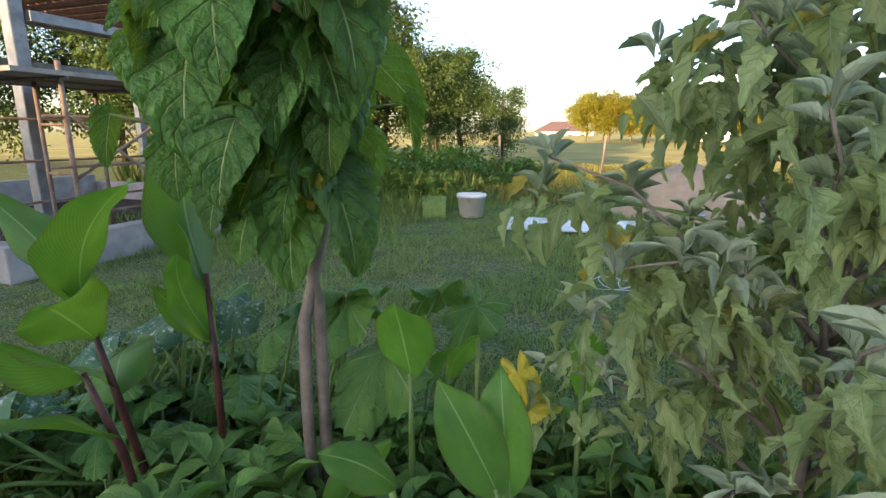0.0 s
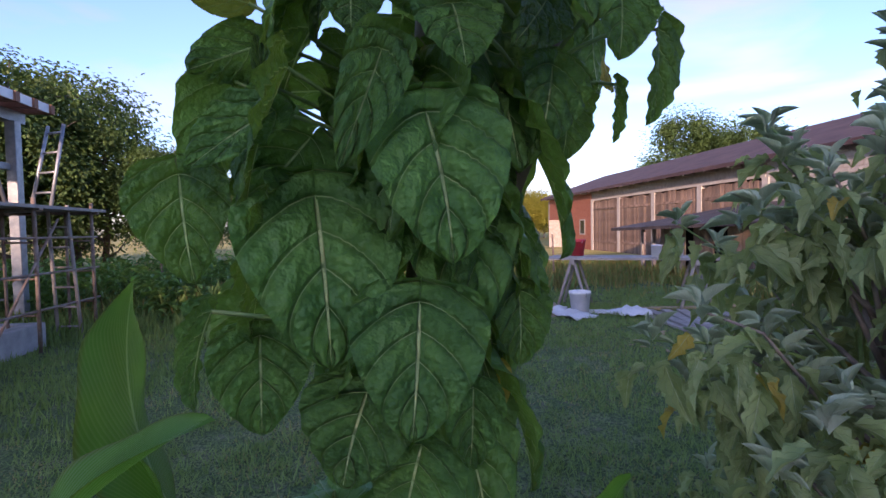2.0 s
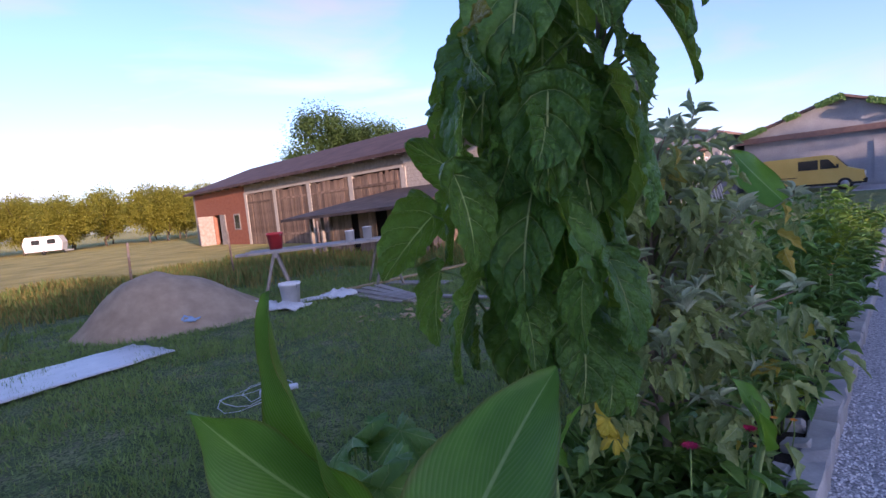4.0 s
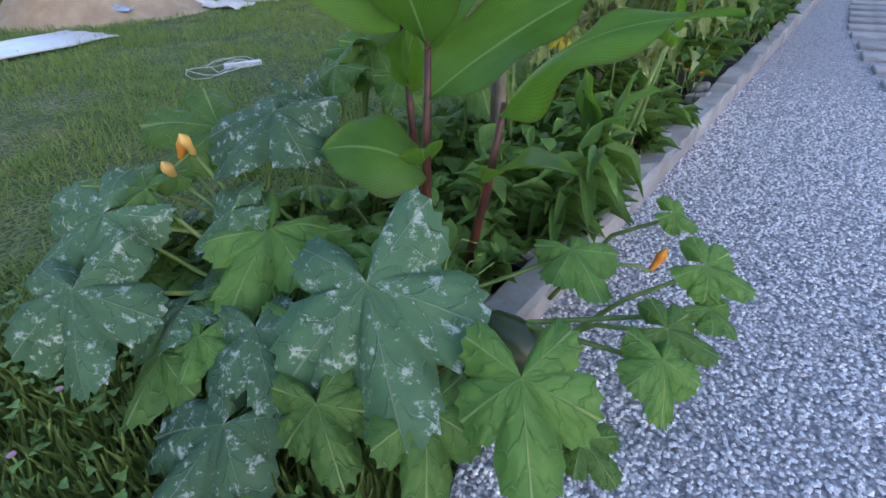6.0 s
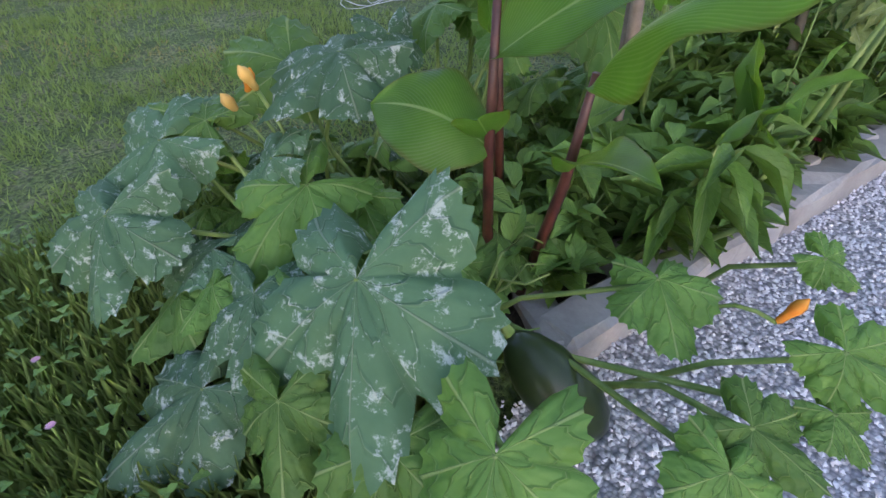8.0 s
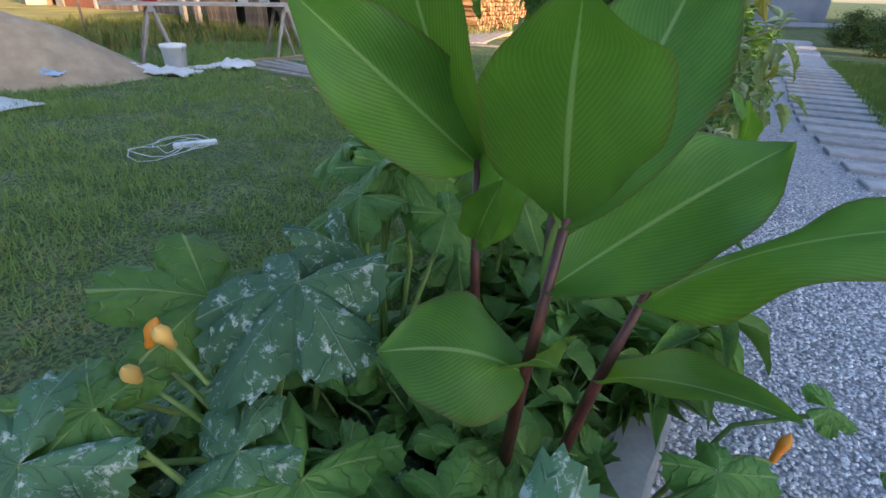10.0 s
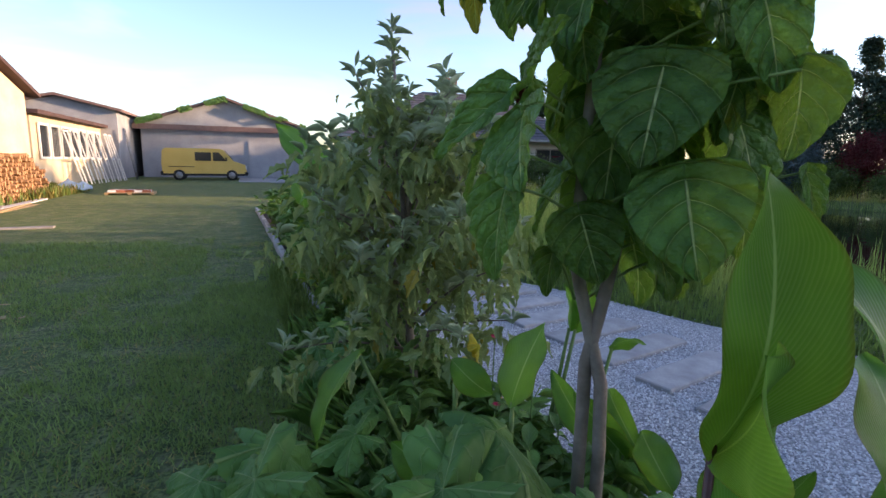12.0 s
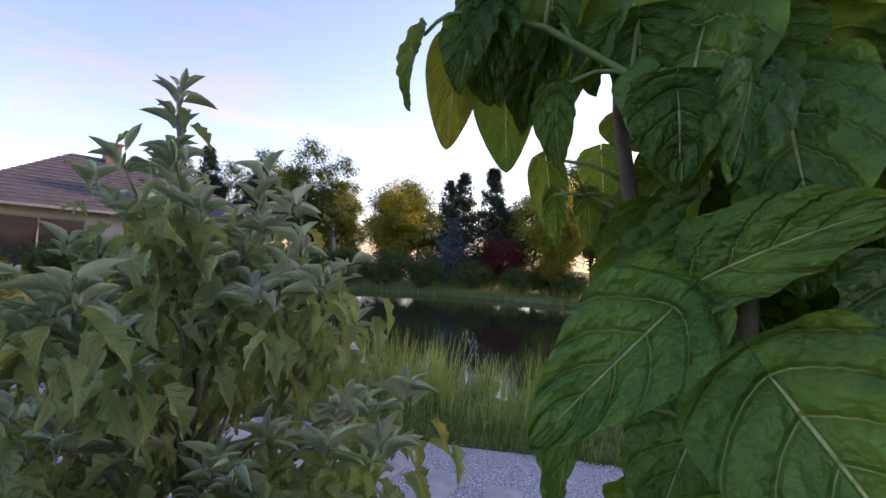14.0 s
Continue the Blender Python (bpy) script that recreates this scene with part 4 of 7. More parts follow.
def crumple(w, l, h, seed, n=12):
    verts, faces = [], []
    for j in range(n + 1):
        for i in range(n + 1):
            u, v = i / n - 0.5, j / n - 0.5
            k = 1 + 0.12 * noise.noise(Vector((u * 4 + seed, v * 4, 1)))
            verts.append((u * w * k, v * l * k, h * (0.5 + 0.5 * noise.noise(Vector((u * 5, v * 5, seed)))) * (1 - max(abs(u), abs(v)) * 1.2) + 0.012))
    for j in range(n):
        for i in range(n):
            faces.append((j * (n + 1) + i, j * (n + 1) + i + 1, (j + 1) * (n + 1) + i + 1, (j + 1) * (n + 1) + i))
    me = mesh_from(verts, faces, "crumple", True)
    return me


def rag(name, w, l, h, seed, mat_, at, turn, label, cat, group=""):
    ob = put(name, crumple(w, l, h, seed), mat_)
    ob.matrix_basis = pose(*at, 0, 0, turn)
    ob.modifiers.new("thickness", "SOLIDIFY").thickness = 0.012
    return tagged(ob, label, cat, group)


rag("plastic_sheet", 1.85, 1.0, 0.05, 4, WHITE_PLASTIC, (-6.6, 1.3, 0.065), 98, "flat white plastic sheet lying on the lawn", "sheet")
rag("blue_bag", 0.35, 0.25, 0.16, 8, BLUE_PLASTIC, (-7.55, 2.95, 0.14), 40, "crumpled light blue bag on the sand heap", "bag")
rag("white_bag", 0.7, 0.45, 0.2, 9, WHITE_PLASTIC, (-7.35, 4.4, 0.02), 20, "crumpled white sack beside the bucket", "sack", "sacks by the bucket")
rag("white_bag", 0.6, 0.4, 0.25, 12, WHITE_PLASTIC, (-7.85, 4.2, 0.02), 70, "crumpled white sack beside the sand heap", "sack", "sacks by the bucket")
rag("white_bag", 0.5, 0.5, 0.28, 15, WHITE_PLASTIC, (-7.2, 5.35, 0.02), 10, "crumpled white sack under the work table", "sack", "sacks by the bucket")
rag("white_bag", 0.8, 0.3, 0.12, 17, WHITE_PLASTIC, (-7.45, 5.1, 0.02), 60, "crumpled white sack under the work table", "sack", "sacks by the bucket")


def bucket(at, mat_, label, r=0.15, h=0.3, lean=(0, 0)):
    t = thing("bucket", label, "bucket", at)
    t.matrix_basis = pose(*at, lean[0], lean[1], 0)
    prof = [(r * 0.8, 0.0), (r, h - 0.05), (r * 1.06, h - 0.05), (r * 1.06, h), (r * 0.97, h), (r * 0.78, 0.02)]
    put("tub", lathe(prof, 20), mat_, t)
    pts = [(r * 1.05 * math.cos(a), 0.03, h - 0.02 - r * 0.9 * math.sin(a)) for a in np.linspace(0, math.pi, 9)]
    put("handle", tube(pts, 0.005, 5), STEEL, t)
    return t


bucket((-7.55, 4.62, 0.03), WHITE_PLASTIC, "white plastic bucket standing by the sand heap", 0.17, 0.38)
bucket((-7.1, -0.28, 0.03), WHITE_PLASTIC, "white tub standing at the edge of the lawn", 0.22, 0.36)
crate = thing("crate", "green plastic crate standing at the lawn's edge", "crate", (-7.0, -0.86, 0.03), turn=20)
put("side_panel", box((-0.25, -0.18, 0, -0.23, 0.18, 0.28), (0.23, -0.18, 0, 0.25, 0.18, 0.28), (-0.23, -0.18, 0, 0.23, -0.16, 0.28), (-0.23, 0.16, 0, 0.23, 0.18, 0.28)), STEM_GREEN, crate)
put("base", box((-0.23, -0.16, 0, 0.23, 0.16, 0.02)), STEM_GREEN, crate)

# socket strip with its cable
strip = thing("extension_lead", "white socket strip with tangled cable on the grass", "extension lead", (-3.95, 2.15, 0.03))
put("socket_strip", box((-0.16, -0.03, 0, 0.16, 0.03, 0.045), bevel=0.01), WHITE_PLASTIC, strip, m=pose(0.05, 0.12, 0, 0, 0, 62))
pts, rr = [], random.Random(5)
for i in range(52):
    a = i * 0.42
    pts.append((0.02 + (0.17 + 0.09 * math.sin(i * 0.33)) * math.cos(a), -0.05 + (0.24 + 0.13 * math.cos(i * 0.29)) * math.sin(a), 0.015 + 0.02 * (1 + math.sin(i * 1.3))))
put("cable", tube(pts, 0.0032, 5), WHITE_PLASTIC, strip)


# work table of boards on trestles
table = thing("work_table", "rough board work table on splayed trestles", "table", (-7.85, 5.75, 0.03), turn=60)
for k in range(3):
    put("plank", box((-1.5, -0.4 + k * 0.28, 0.86, 1.5, -0.14 + k * 0.28, 0.9)), GREY_TIMBER, table, m=pose(random.uniform(-0.15, 0.15), 0, 0, 0, 0, random.uniform(-1, 1)))
for x in (-1.0, 0.95):
    tr = put("trestle", box((x - 0.04, -0.42, 0.78, x + 0.04, 0.42, 0.86)), GREY_TIMBER, table)
    for sx in (-1, 1):
        for sy in (-1, 1):
            put("leg", tube([(x + sx * 0.03, sy * 0.34, 0.82), (x + sx * 0.26, sy * 0.42, 0.0)], 0.028, 5), GREY_TIMBER, tr)
bucket((-8.5, 5.0, 0.93), RED_PLASTIC, "red bucket standing on the work table", 0.14, 0.3)
for x, y, h in ((-7.65, 6.05, 0.2), (-7.5, 6.35, 0.24)):
    pot = put("paint_pot", lathe([(0.08, 0), (0.085, h - 0.02), (0.09, h - 0.02), (0.09, h), (0.02, h + 0.005)], 14), WHITE_PLASTIC)
    pot.matrix_basis = pose(x, y, 0.93)
    tagged(pot, "white paint pot standing on the work table", "pot", "pots on the work table")


# boards lying about
def plank(at, l, w, turn, mat_, label, tilt=0.0, th=0.035):
    ob = put("plank", box((-w / 2, 0, 0, w / 2, l, th), bevel=0.004), mat_)
    ob.matrix_basis = pose(*at, tilt, 0, turn)
    return tagged(ob, label, "plank", "planks on the lawn")


for k in range(6):
    plank((-7.3 + k * 0.02, 5.55 + k * 0.13, 0.03 + 0.036 * (k % 2)), 1.7 + 0.1 * (k % 3), 0.14, -95 - 3 * k, GREY_TIMBER, "grey weathered plank lying in a loose stack")
plank((-7.6, 5.3, 0.05), 7.2, 0.17, -7, TIMBER, "long pale timber plank lying across the grass")
plank((-6.7, 12.3, 0.04), 7.0, 0.16, 6, TIMBER, "long pale timber plank lying across the grass")
plank((-6.0, 5.8, 0.03), 1.7, 0.1, -82, GREY_TIMBER, "grey plank lying in the grass")
plank((-7.3, 6.6, 0.03), 1.3, 0.3, -78, GREY_TIMBER, "grey plank lying in a loose stack")
plank((-7.9, 11.2, 0.03), 3.0, 0.25, -82, GREY_TIMBER, "grey plank lying in the grass")
plank((-7.1, 12.8, 0.05), 6.0, 0.22, 2, WHITE_PLASTIC, "long white board lying across the grass")
tagged(put("hardstanding", box((-9.0, 12.5, -0.05, -6.9, 19.0, 0.035), bevel=0.01), TIMBER), "pale boards laid out on the grass by the barn", "boarding", kind="structure")

deck = thing("board_platform", "low platform of weathered boards on bearers in the grass", "platform", (-6.75, 11.4, -0.13), turn=15)
for k in range(6):
    put("board", box((-0.68 + k * 0.23, random.uniform(-0.1, 0.1), 0.2, -0.46 + k * 0.23, 4.7 + random.uniform(-0.1, 0.1), 0.235), bevel=0.004), GREY_TIMBER, deck)
for y in (0.3, 2.3, 4.3):
    put("bearer", box((-0.7, y, -0.03, 0.7, y + 0.12, 0.198)), TIMBER, deck)

# firewood stack against the gable
wood = thing("woodpile", "long stack of split firewood before the gable", "woodpile", (-8.35, 14.6, 0.0))
log_b = prism([(-0.06, -0.045), (0.062, -0.05), (0.045, 0.035), (-0.01, 0.062), (-0.055, 0.03)], 0, -0.45, 0.45)
log_me = bpy.data.meshes.new("log")
log_b.to_mesh(log_me)
log_b.free()
log_me.materials.append(LOG_END)
lr = random.Random(3)
count = 0
for row in range(11):
    z = 0.08 + row * 0.125
    n = 48 - max(0, row - 6) * 3
    for i in range(n):
        if count >= 300:
            break
        y = 0.15 + i * 0.135 + (row % 2) * 0.067 + (0.25 if row > 6 else 0)
        ob = put("log", log_me, None, wood, m=pose(lr.uniform(-0.11, 0.09), y, z, lr.uniform(0, 360), lr.uniform(-3, 3), lr.uniform(-4, 4)))
        ob.scale = (1, lr.uniform(0.8, 1.1), lr.uniform(0.8, 1.1))
        count += 1
rest = [pose(lr.uniform(-0.11, 0.09), 0.15 + i * 0.135 + (r % 2) * 0.067, 0.08 + r * 0.125, lr.uniform(0, 360), lr.uniform(-3, 3), lr.uniform(-4, 4))
        for r in range(6, 11) for i in range(3, 46 - (r - 6) * 2)]
rest_me = scatter(log_me, rest)
rest_me.polygons.foreach_set("use_smooth", [False] * len(rest_me.polygons))
put("logs_behind", rest_me, LOG_END, wood)["kind"] = "stuff"

# glazed door leaning, tripod, tarp, pallet of bricks
ob = thing("window_sash", "pale blue window sash leaning against the shed", "window sash", (-8.4, 11.9, 0.0))
ob.matrix_basis = pose(-8.85, 12.3, 0, -4, -14, 10)
put("frame", box((-0.03, -0.5, 0, 0.03, -0.42, 2.0), (-0.03, 0.42, 0, 0.03, 0.5, 2.0), (-0.03, -0.42, 0, 0.03, 0.42, 0.1), (-0.03, -0.42, 1.92, 0.03, 0.42, 2.0)), WHITE_PLASTIC, ob)
put("pane", box((-0.012, -0.42, 0.1, 0.012, 0.42, 1.92)), SASH_GLASS, ob, "misted pale blue pane")
for z in (0.7, 1.3):
    put("glazing_bar", box((-0.02, -0.42, z, 0.02, 0.42, z + 0.035)), WHITE_PLASTIC, ob)
tri = thing("tripod", "dark pole tripod standing before the gable", "tripod", (-8.3, 13.9, 0))
for a in (0, 120, 240):
    put("leg", tube([(0.32 * math.cos(radians(a)), 0.32 * math.sin(radians(a)), 0), (0, 0, 1.7)], 0.02, 6), RUST, tri)
pal = thing("pallet", "pallet with a low layer of red and white bricks", "pallet", (-5.5, 21.5, 0.0), turn=3)
for x in (-0.7, 0, 0.7):
    put("runner", box((x - 0.05, -0.5, 0.0, x + 0.05, 0.5, 0.1)), TIMBER, pal)
for k in range(6):
    put("slat", box((-0.75, -0.5 + k * 0.17, 0.1, 0.75, -0.38 + k * 0.17, 0.12)), TIMBER, pal)
for k in range(18):
    put("brick", box((-0.12, -0.06, 0, 0.12, 0.06, 0.075)), RED_BRICK if k % 3 else WHITE_PLASTIC, pal, m=pose(-0.55 + (k % 5) * 0.27, -0.35 + (k // 5) * 0.2, 0.125, 0, 0, random.uniform(-20, 20)))
tarp = rag("tarp", 1.2, 0.8, 0.9, 21, BLUE_PLASTIC, (-7.6, 22.6, 0.0), 15, "white and blue tarpaulin bundle by the woodpile", "tarpaulin")
lad = thing("ladder", "aluminium ladder leaning against the hall", "ladder", (-8.3, 35.6, 0))
for y in (-0.2, 0.2):
    put("rail", tube([(0.5, y, 0), (0, y, 3.0)], 0.03, 6), STEEL, lad)
for k in range(9):
    put("rung", tube([(0.45 - k * 0.05, -0.2, 0.3 + k * 0.3), (0.45 - k * 0.05, 0.2, 0.3 + k * 0.3)], 0.016, 6), STEEL, lad)


# ---- unfinished steel frame with scaffolding over a concrete pit ----
canopy = thing("steel_canopy", "unfinished grey steel canopy frame with timber rafters", "canopy", (0, 0, 0))
H = 3.35
for x, y in ((-9.0, -4.45), (-3.6, -4.6), (-9.0, -9.2), (-3.6, -9.2)):
    put("post", box((x - 0.08, y - 0.08, -0.2, x + 0.08, y + 0.08, H), bevel=0.01), STEEL, canopy)
for y in (-4.5, -9.2):
    put("beam", box((-9.3, y - 0.07, H, -3.0, y + 0.07, H + 0.18)), STEEL, canopy)
    put("beam", box((-8.9, y - 0.05, 2.55, -3.7, y + 0.05, 2.66)), STEEL, canopy)
for x in (-9.0, -3.6):
    put("beam", box((x - 0.07, -9.1, H, x + 0.07, -4.6, H + 0.18)), STEEL, canopy)
for k in range(15):
    x = -9.3 + k * 0.45
    put("rafter", box((x - 0.05, -9.6, H + 0.18, x + 0.05, -4.0, H + 0.33)), RED_TIMBER, canopy)
    put("rafter_cap", box((x + 0.06, -4.06, H + 0.19, x + 0.39, -4.03, H + 0.33)), WHITE_PLASTIC, canopy)
for k in range(24):
    y = -9.5 + k * 0.23
    put("batten", box((-9.5, y - 0.02, H + 0.332, -2.9, y + 0.13, H + 0.36)), RED_TIMBER, canopy)
scaf = thing("scaffolding", "rusty tube scaffolding with a plank deck", "scaffolding", (0, 0, 0))
XS = (-7.95, -6.6, -5.3, -4.1, -2.8)
for x in XS:
    for y in (-2.85, -4.15):
        put("standard", tube([(x, y, 0), (x, y, 1.95)], 0.024, 7), RUST, scaf)
for y in (-2.85, -4.15):
    for z in (0.55, 1.0, 1.45):
        put("ledger", tube([(-8.1, y, z), (-2.6, y, z + 0.02)], 0.016, 6), RUST, scaf)
for x in XS:
    put("transom", tube([(x, -2.75, 1.8), (x, -4.3, 1.8)], 0.02, 6), RUST, scaf)
    for z in (0.5, 0.95, 1.4):
        put("rung", tube([(x, -2.85, z), (x, -3.2, z)], 0.014, 5), RUST, scaf)
    put("inner_standard", tube([(x, -3.2, 0), (x, -3.2, 1.8)], 0.02, 6), RUST, scaf)
for a, b_ in (((-2.8, -2.85, 0.9), (-4.5, -2.85, 1.8)), ((-4.5, -2.85, 0.25), (-2.8, -2.85, 1.5)), ((-4.5, -2.85, 1.4), (-5.8, -2.85, 0.4)), ((-5.8, -2.85, 0.3), (-7.1, -2.85, 1.7)), ((-5.8, -2.85, 1.75), (-4.5, -2.85, 0.9))):
    put("brace", tube([a, b_], 0.017, 6), RUST, scaf)
for k in range(6):
    put("deck_plank", box((-8.15, -4.3 + k * 0.26, 1.82, -2.3, -4.06 + k * 0.26, 1.86)), GREY_TIMBER if k % 3 else BARN_WOOD, scaf, m=pose(random.uniform(-0.08, 0.08), 0, 0))
pit = thing("concrete_pit", "raw concrete foundation walls of an unfinished pit", "foundation", (0, 0, 0), kind="structure")
put("wall", box((-7.0, -3.2, -0.2, -2.2, -3.0, 0.36), bevel=0.01), CONCRETE, pit)
put("wall", box((-7.0, -8.2, -0.2, -6.8, -3.22, 0.36), bevel=0.01), CONCRETE, pit)
put("wall", box((-2.4, -8.2, -0.2, -2.2, -3.22, 0.36), bevel=0.01), CONCRETE, pit)
put("wall", box((-6.78, -8.2, -0.2, -2.42, -8.0, 0.5), bevel=0.01), CONCRETE, pit)
put("floor_slab", box((-6.78, -7.98, -0.05, -2.42, -3.22, 0.04)), SOIL, pit)


def ladder(name_label, at, h, w, mat_, lean, turn):
    t = thing("ladder", name_label, "ladder", at)
    t.matrix_basis = pose(*at, lean, 0, turn)
    for x in (-w, w):
        put("rail", tube([(x, 0, 0), (x * 0.8, 0, h)], 0.024, 6), mat_, t)
    n = int(h / 0.28)
    for k in range(n):
        q = 1 - 0.2 * (0.2 + k * 0.28) / h
        put("rung", tube([(-w * q, 0, 0.2 + k * 0.28), (w * q, 0, 0.2 + k * 0.28)], 0.015, 6), mat_, t)
    return t


ladder("worn wooden ladder leaning on the scaffold", (-7.55, -3.0, 0), 1.9, 0.17, GREY_TIMBER, 4, 80)
ladder("aluminium ladder standing on the scaffold deck", (-7.0, -3.5, 1.86), 1.15, 0.2, STEEL, 12, 60)
ladder("aluminium ladder standing on the scaffold deck", (-7.2, -3.1, 1.86), 1.15, 0.2, STEEL, -12, 60)
for k in range(12):
    p = put("fence_post", tube([(0, 0, -0.2), (0.03, 0.02, 1.25)], 0.03, 6), RUST)
    p.matrix_basis = pose(-13.2 - 0.35 * (k % 2), -6.5 + k * 2.6, 0, random.uniform(-4, 4), random.uniform(-4, 4), 0)
    tagged(p, "thin rusty fence post in the long grass", "fence post", "posts along the field")

TAM_A = [
    (-0.32, 1.19, 1.64, -0.29, 1.22, 1.43, 0.21),
    (-0.40, 1.03, 1.53, -0.35, 1.05, 1.28, 0.24),
    (-0.36, 1.18, 1.37, -0.31, 1.16, 1.18, 0.20),
    (-0.41, 1.27, 1.49, -0.40, 1.29, 1.35, 0.14),
    (-0.32, 1.23, 1.79, -0.28, 1.24, 1.69, 0.13),
    (-0.31, 1.13, 1.72, -0.24, 1.07, 1.55, 0.09),
    (-0.41, 1.41, 1.74, -0.40, 1.38, 1.60, 0.13),
    (-0.45, 1.62, 1.82, -0.44, 1.59, 1.65, 0.09),
    (-0.38, 1.39, 1.83, -0.31, 1.31, 1.73, 0.11),
    (-0.39, 1.52, 1.85, -0.38, 1.51, 1.74, 0.12),
    (-0.45, 1.29, 1.78, -0.44, 1.32, 1.66, 0.11),
    (-0.37, 0.98, 1.65, -0.33, 0.87, 1.56, 0.11),
    (-0.46, 0.82, 1.57, -0.45, 0.84, 1.40, 0.15),
    (-0.42, 0.94, 1.32, -0.41, 0.94, 1.17, 0.15),
]
TAM_B = [
    (-0.39, 1.10, 1.23, -0.38, 1.06, 1.09, 0.18),
    (-0.37, 1.18, 1.15, -0.37, 1.15, 1.03, 0.16),
    (-0.41, 1.27, 1.22, -0.40, 1.26, 1.09, 0.10),
    (-0.45, 1.36, 1.37, -0.45, 1.36, 1.24, 0.11),
    (-0.35, 1.09, 1.82, -0.31, 1.09, 1.74, 0.10),
    (-0.45, 1.45, 1.67, -0.45, 1.44, 1.59, 0.09),
    (-0.51, 1.57, 1.74, -0.50, 1.56, 1.63, 0.05),
    (-0.51, 1.50, 1.74, -0.50, 1.49, 1.64, 0.06),
    (-0.49, 1.37, 1.48, -0.49, 1.38, 1.38, 0.06),
    (-0.47, 1.02, 1.63, -0.46, 0.93, 1.52, 0.16),
    (-0.47, 1.30, 1.61, -0.46, 1.35, 1.52, 0.12),
    (-0.35, 1.22, 1.89, -0.31, 1.17, 1.79, 0.13),
    (-0.42, 1.45, 1.93, -0.42, 1.41, 1.84, 0.15),
    (-0.41, 0.96, 1.70, -0.41, 0.95, 1.77, 0.03),
]
TAM_C = [
    (-0.59, 1.03, 1.60, -0.65, 1.01, 1.38, 0.27),
    (-0.55, 0.98, 1.36, -0.56, 0.91, 1.15, 0.25),
    (-0.70, 1.14, 1.27, -0.67, 1.09, 1.11, 0.18),
    (-0.87, 1.20, 1.33, -0.89, 1.19, 1.11, 0.17),
    (-0.85, 1.17, 1.49, -0.92, 1.03, 1.33, 0.22),
    (-0.71, 1.17, 1.72, -0.70, 1.14, 1.57, 0.15),
    (-0.62, 1.10, 1.82, -0.61, 1.08, 1.69, 0.20),
    (-0.64, 1.04, 1.75, -0.54, 0.90, 1.71, 0.10),
    (-0.75, 1.21, 1.87, -0.87, 1.22, 1.69, 0.11),
    (-0.77, 1.66, 1.96, -0.74, 1.69, 1.79, 0.10),
    (-0.84, 1.68, 1.96, -0.85, 1.69, 1.83, 0.07),
    (-0.68, 1.61, 1.94, -0.65, 1.61, 1.76, 0.12),
    (-0.76, 1.47, 1.86, -0.75, 1.46, 1.74, 0.07),
    (-0.74, 1.30, 1.85, -0.74, 1.29, 1.70, 0.14),
]
TAM_D = [
    (-0.84, 1.27, 1.55, -0.98, 1.38, 1.39, 0.15),
    (-0.78, 1.26, 1.58, -0.81, 1.06, 1.68, 0.13),
    (-0.50, 0.95, 1.79, -0.39, 0.86, 1.71, 0.10),
    (-0.47, 0.93, 1.84, -0.38, 0.86, 1.82, 0.07),
    (-0.48, 0.90, 1.72, -0.46, 0.86, 1.53, 0.14),
    (-0.74, 1.19, 1.17, -0.75, 1.19, 1.06, 0.09),
    (-0.85, 1.37, 1.42, -0.88, 1.38, 1.25, 0.07),
    (-0.49, 1.13, 1.28, -0.48, 1.11, 1.15, 0.10),
    (-0.52, 1.07, 1.71, -0.53, 1.07, 1.64, 0.16),
    (-0.46, 0.95, 1.59, -0.50, 0.96, 1.43, 0.10),
    (-0.47, 1.13, 1.97, -0.49, 1.13, 1.88, 0.18),
    (-0.59, 1.22, 1.98, -0.58, 1.20, 1.88, 0.18),
    (-0.70, 1.37, 1.98, -0.70, 1.36, 1.87, 0.16),
    (-0.28, 0.91, 1.38, -0.27, 0.89, 1.26, 0.07),
]
CANNA = [
    (-0.66, 0.75, 0.86, -0.90, 0.50, 1.18, 0.21, 0.2, -0.8, 0.25, 0),
    (-0.66, 0.74, 0.88, -0.78, 0.62, 1.39, 0.23, -0.12, -0.95, 0.05, 1),
    (-0.40, 0.53, 0.86, -0.34, 0.28, 1.18, 0.23, -0.11, 0.40, 0.33, 0),
    (-0.36, 0.63, 0.87, -0.33, 0.89, 1.23, 0.215, 0.15, -0.8, 0.5, 1),
    (-0.40, 0.58, 0.74, -0.13, 0.83, 0.97, 0.22, 0.0, -0.6, 0.8, 0),
    (-0.29, 0.69, 0.69, 0.20, 0.67, 0.95, 0.11, 0.1, -0.4, 1.0, 2),
    (-0.45, 0.57, 0.54, -0.66, 0.40, 0.61, 0.24, 0.15, -0.6, 0.9, 2),
    (-0.33, 0.70, 0.48, -0.03, 0.57, 0.64, 0.12, 0.1, -0.3, 1.0, 1),
    (-0.64, 0.74, 0.68, -0.55, 0.64, 0.88, 0.09, 0.0, -0.9, 0.3, 0),
    (-0.55, 0.80, 0.68, -0.52, 0.79, 1.00, 0.13, -0.2, -0.9, 0.1, 2),
    (-0.44, 0.56, 0.56, -0.36, 0.47, 0.66, 0.12, 0.3, -0.5, 0.8, 1),
]
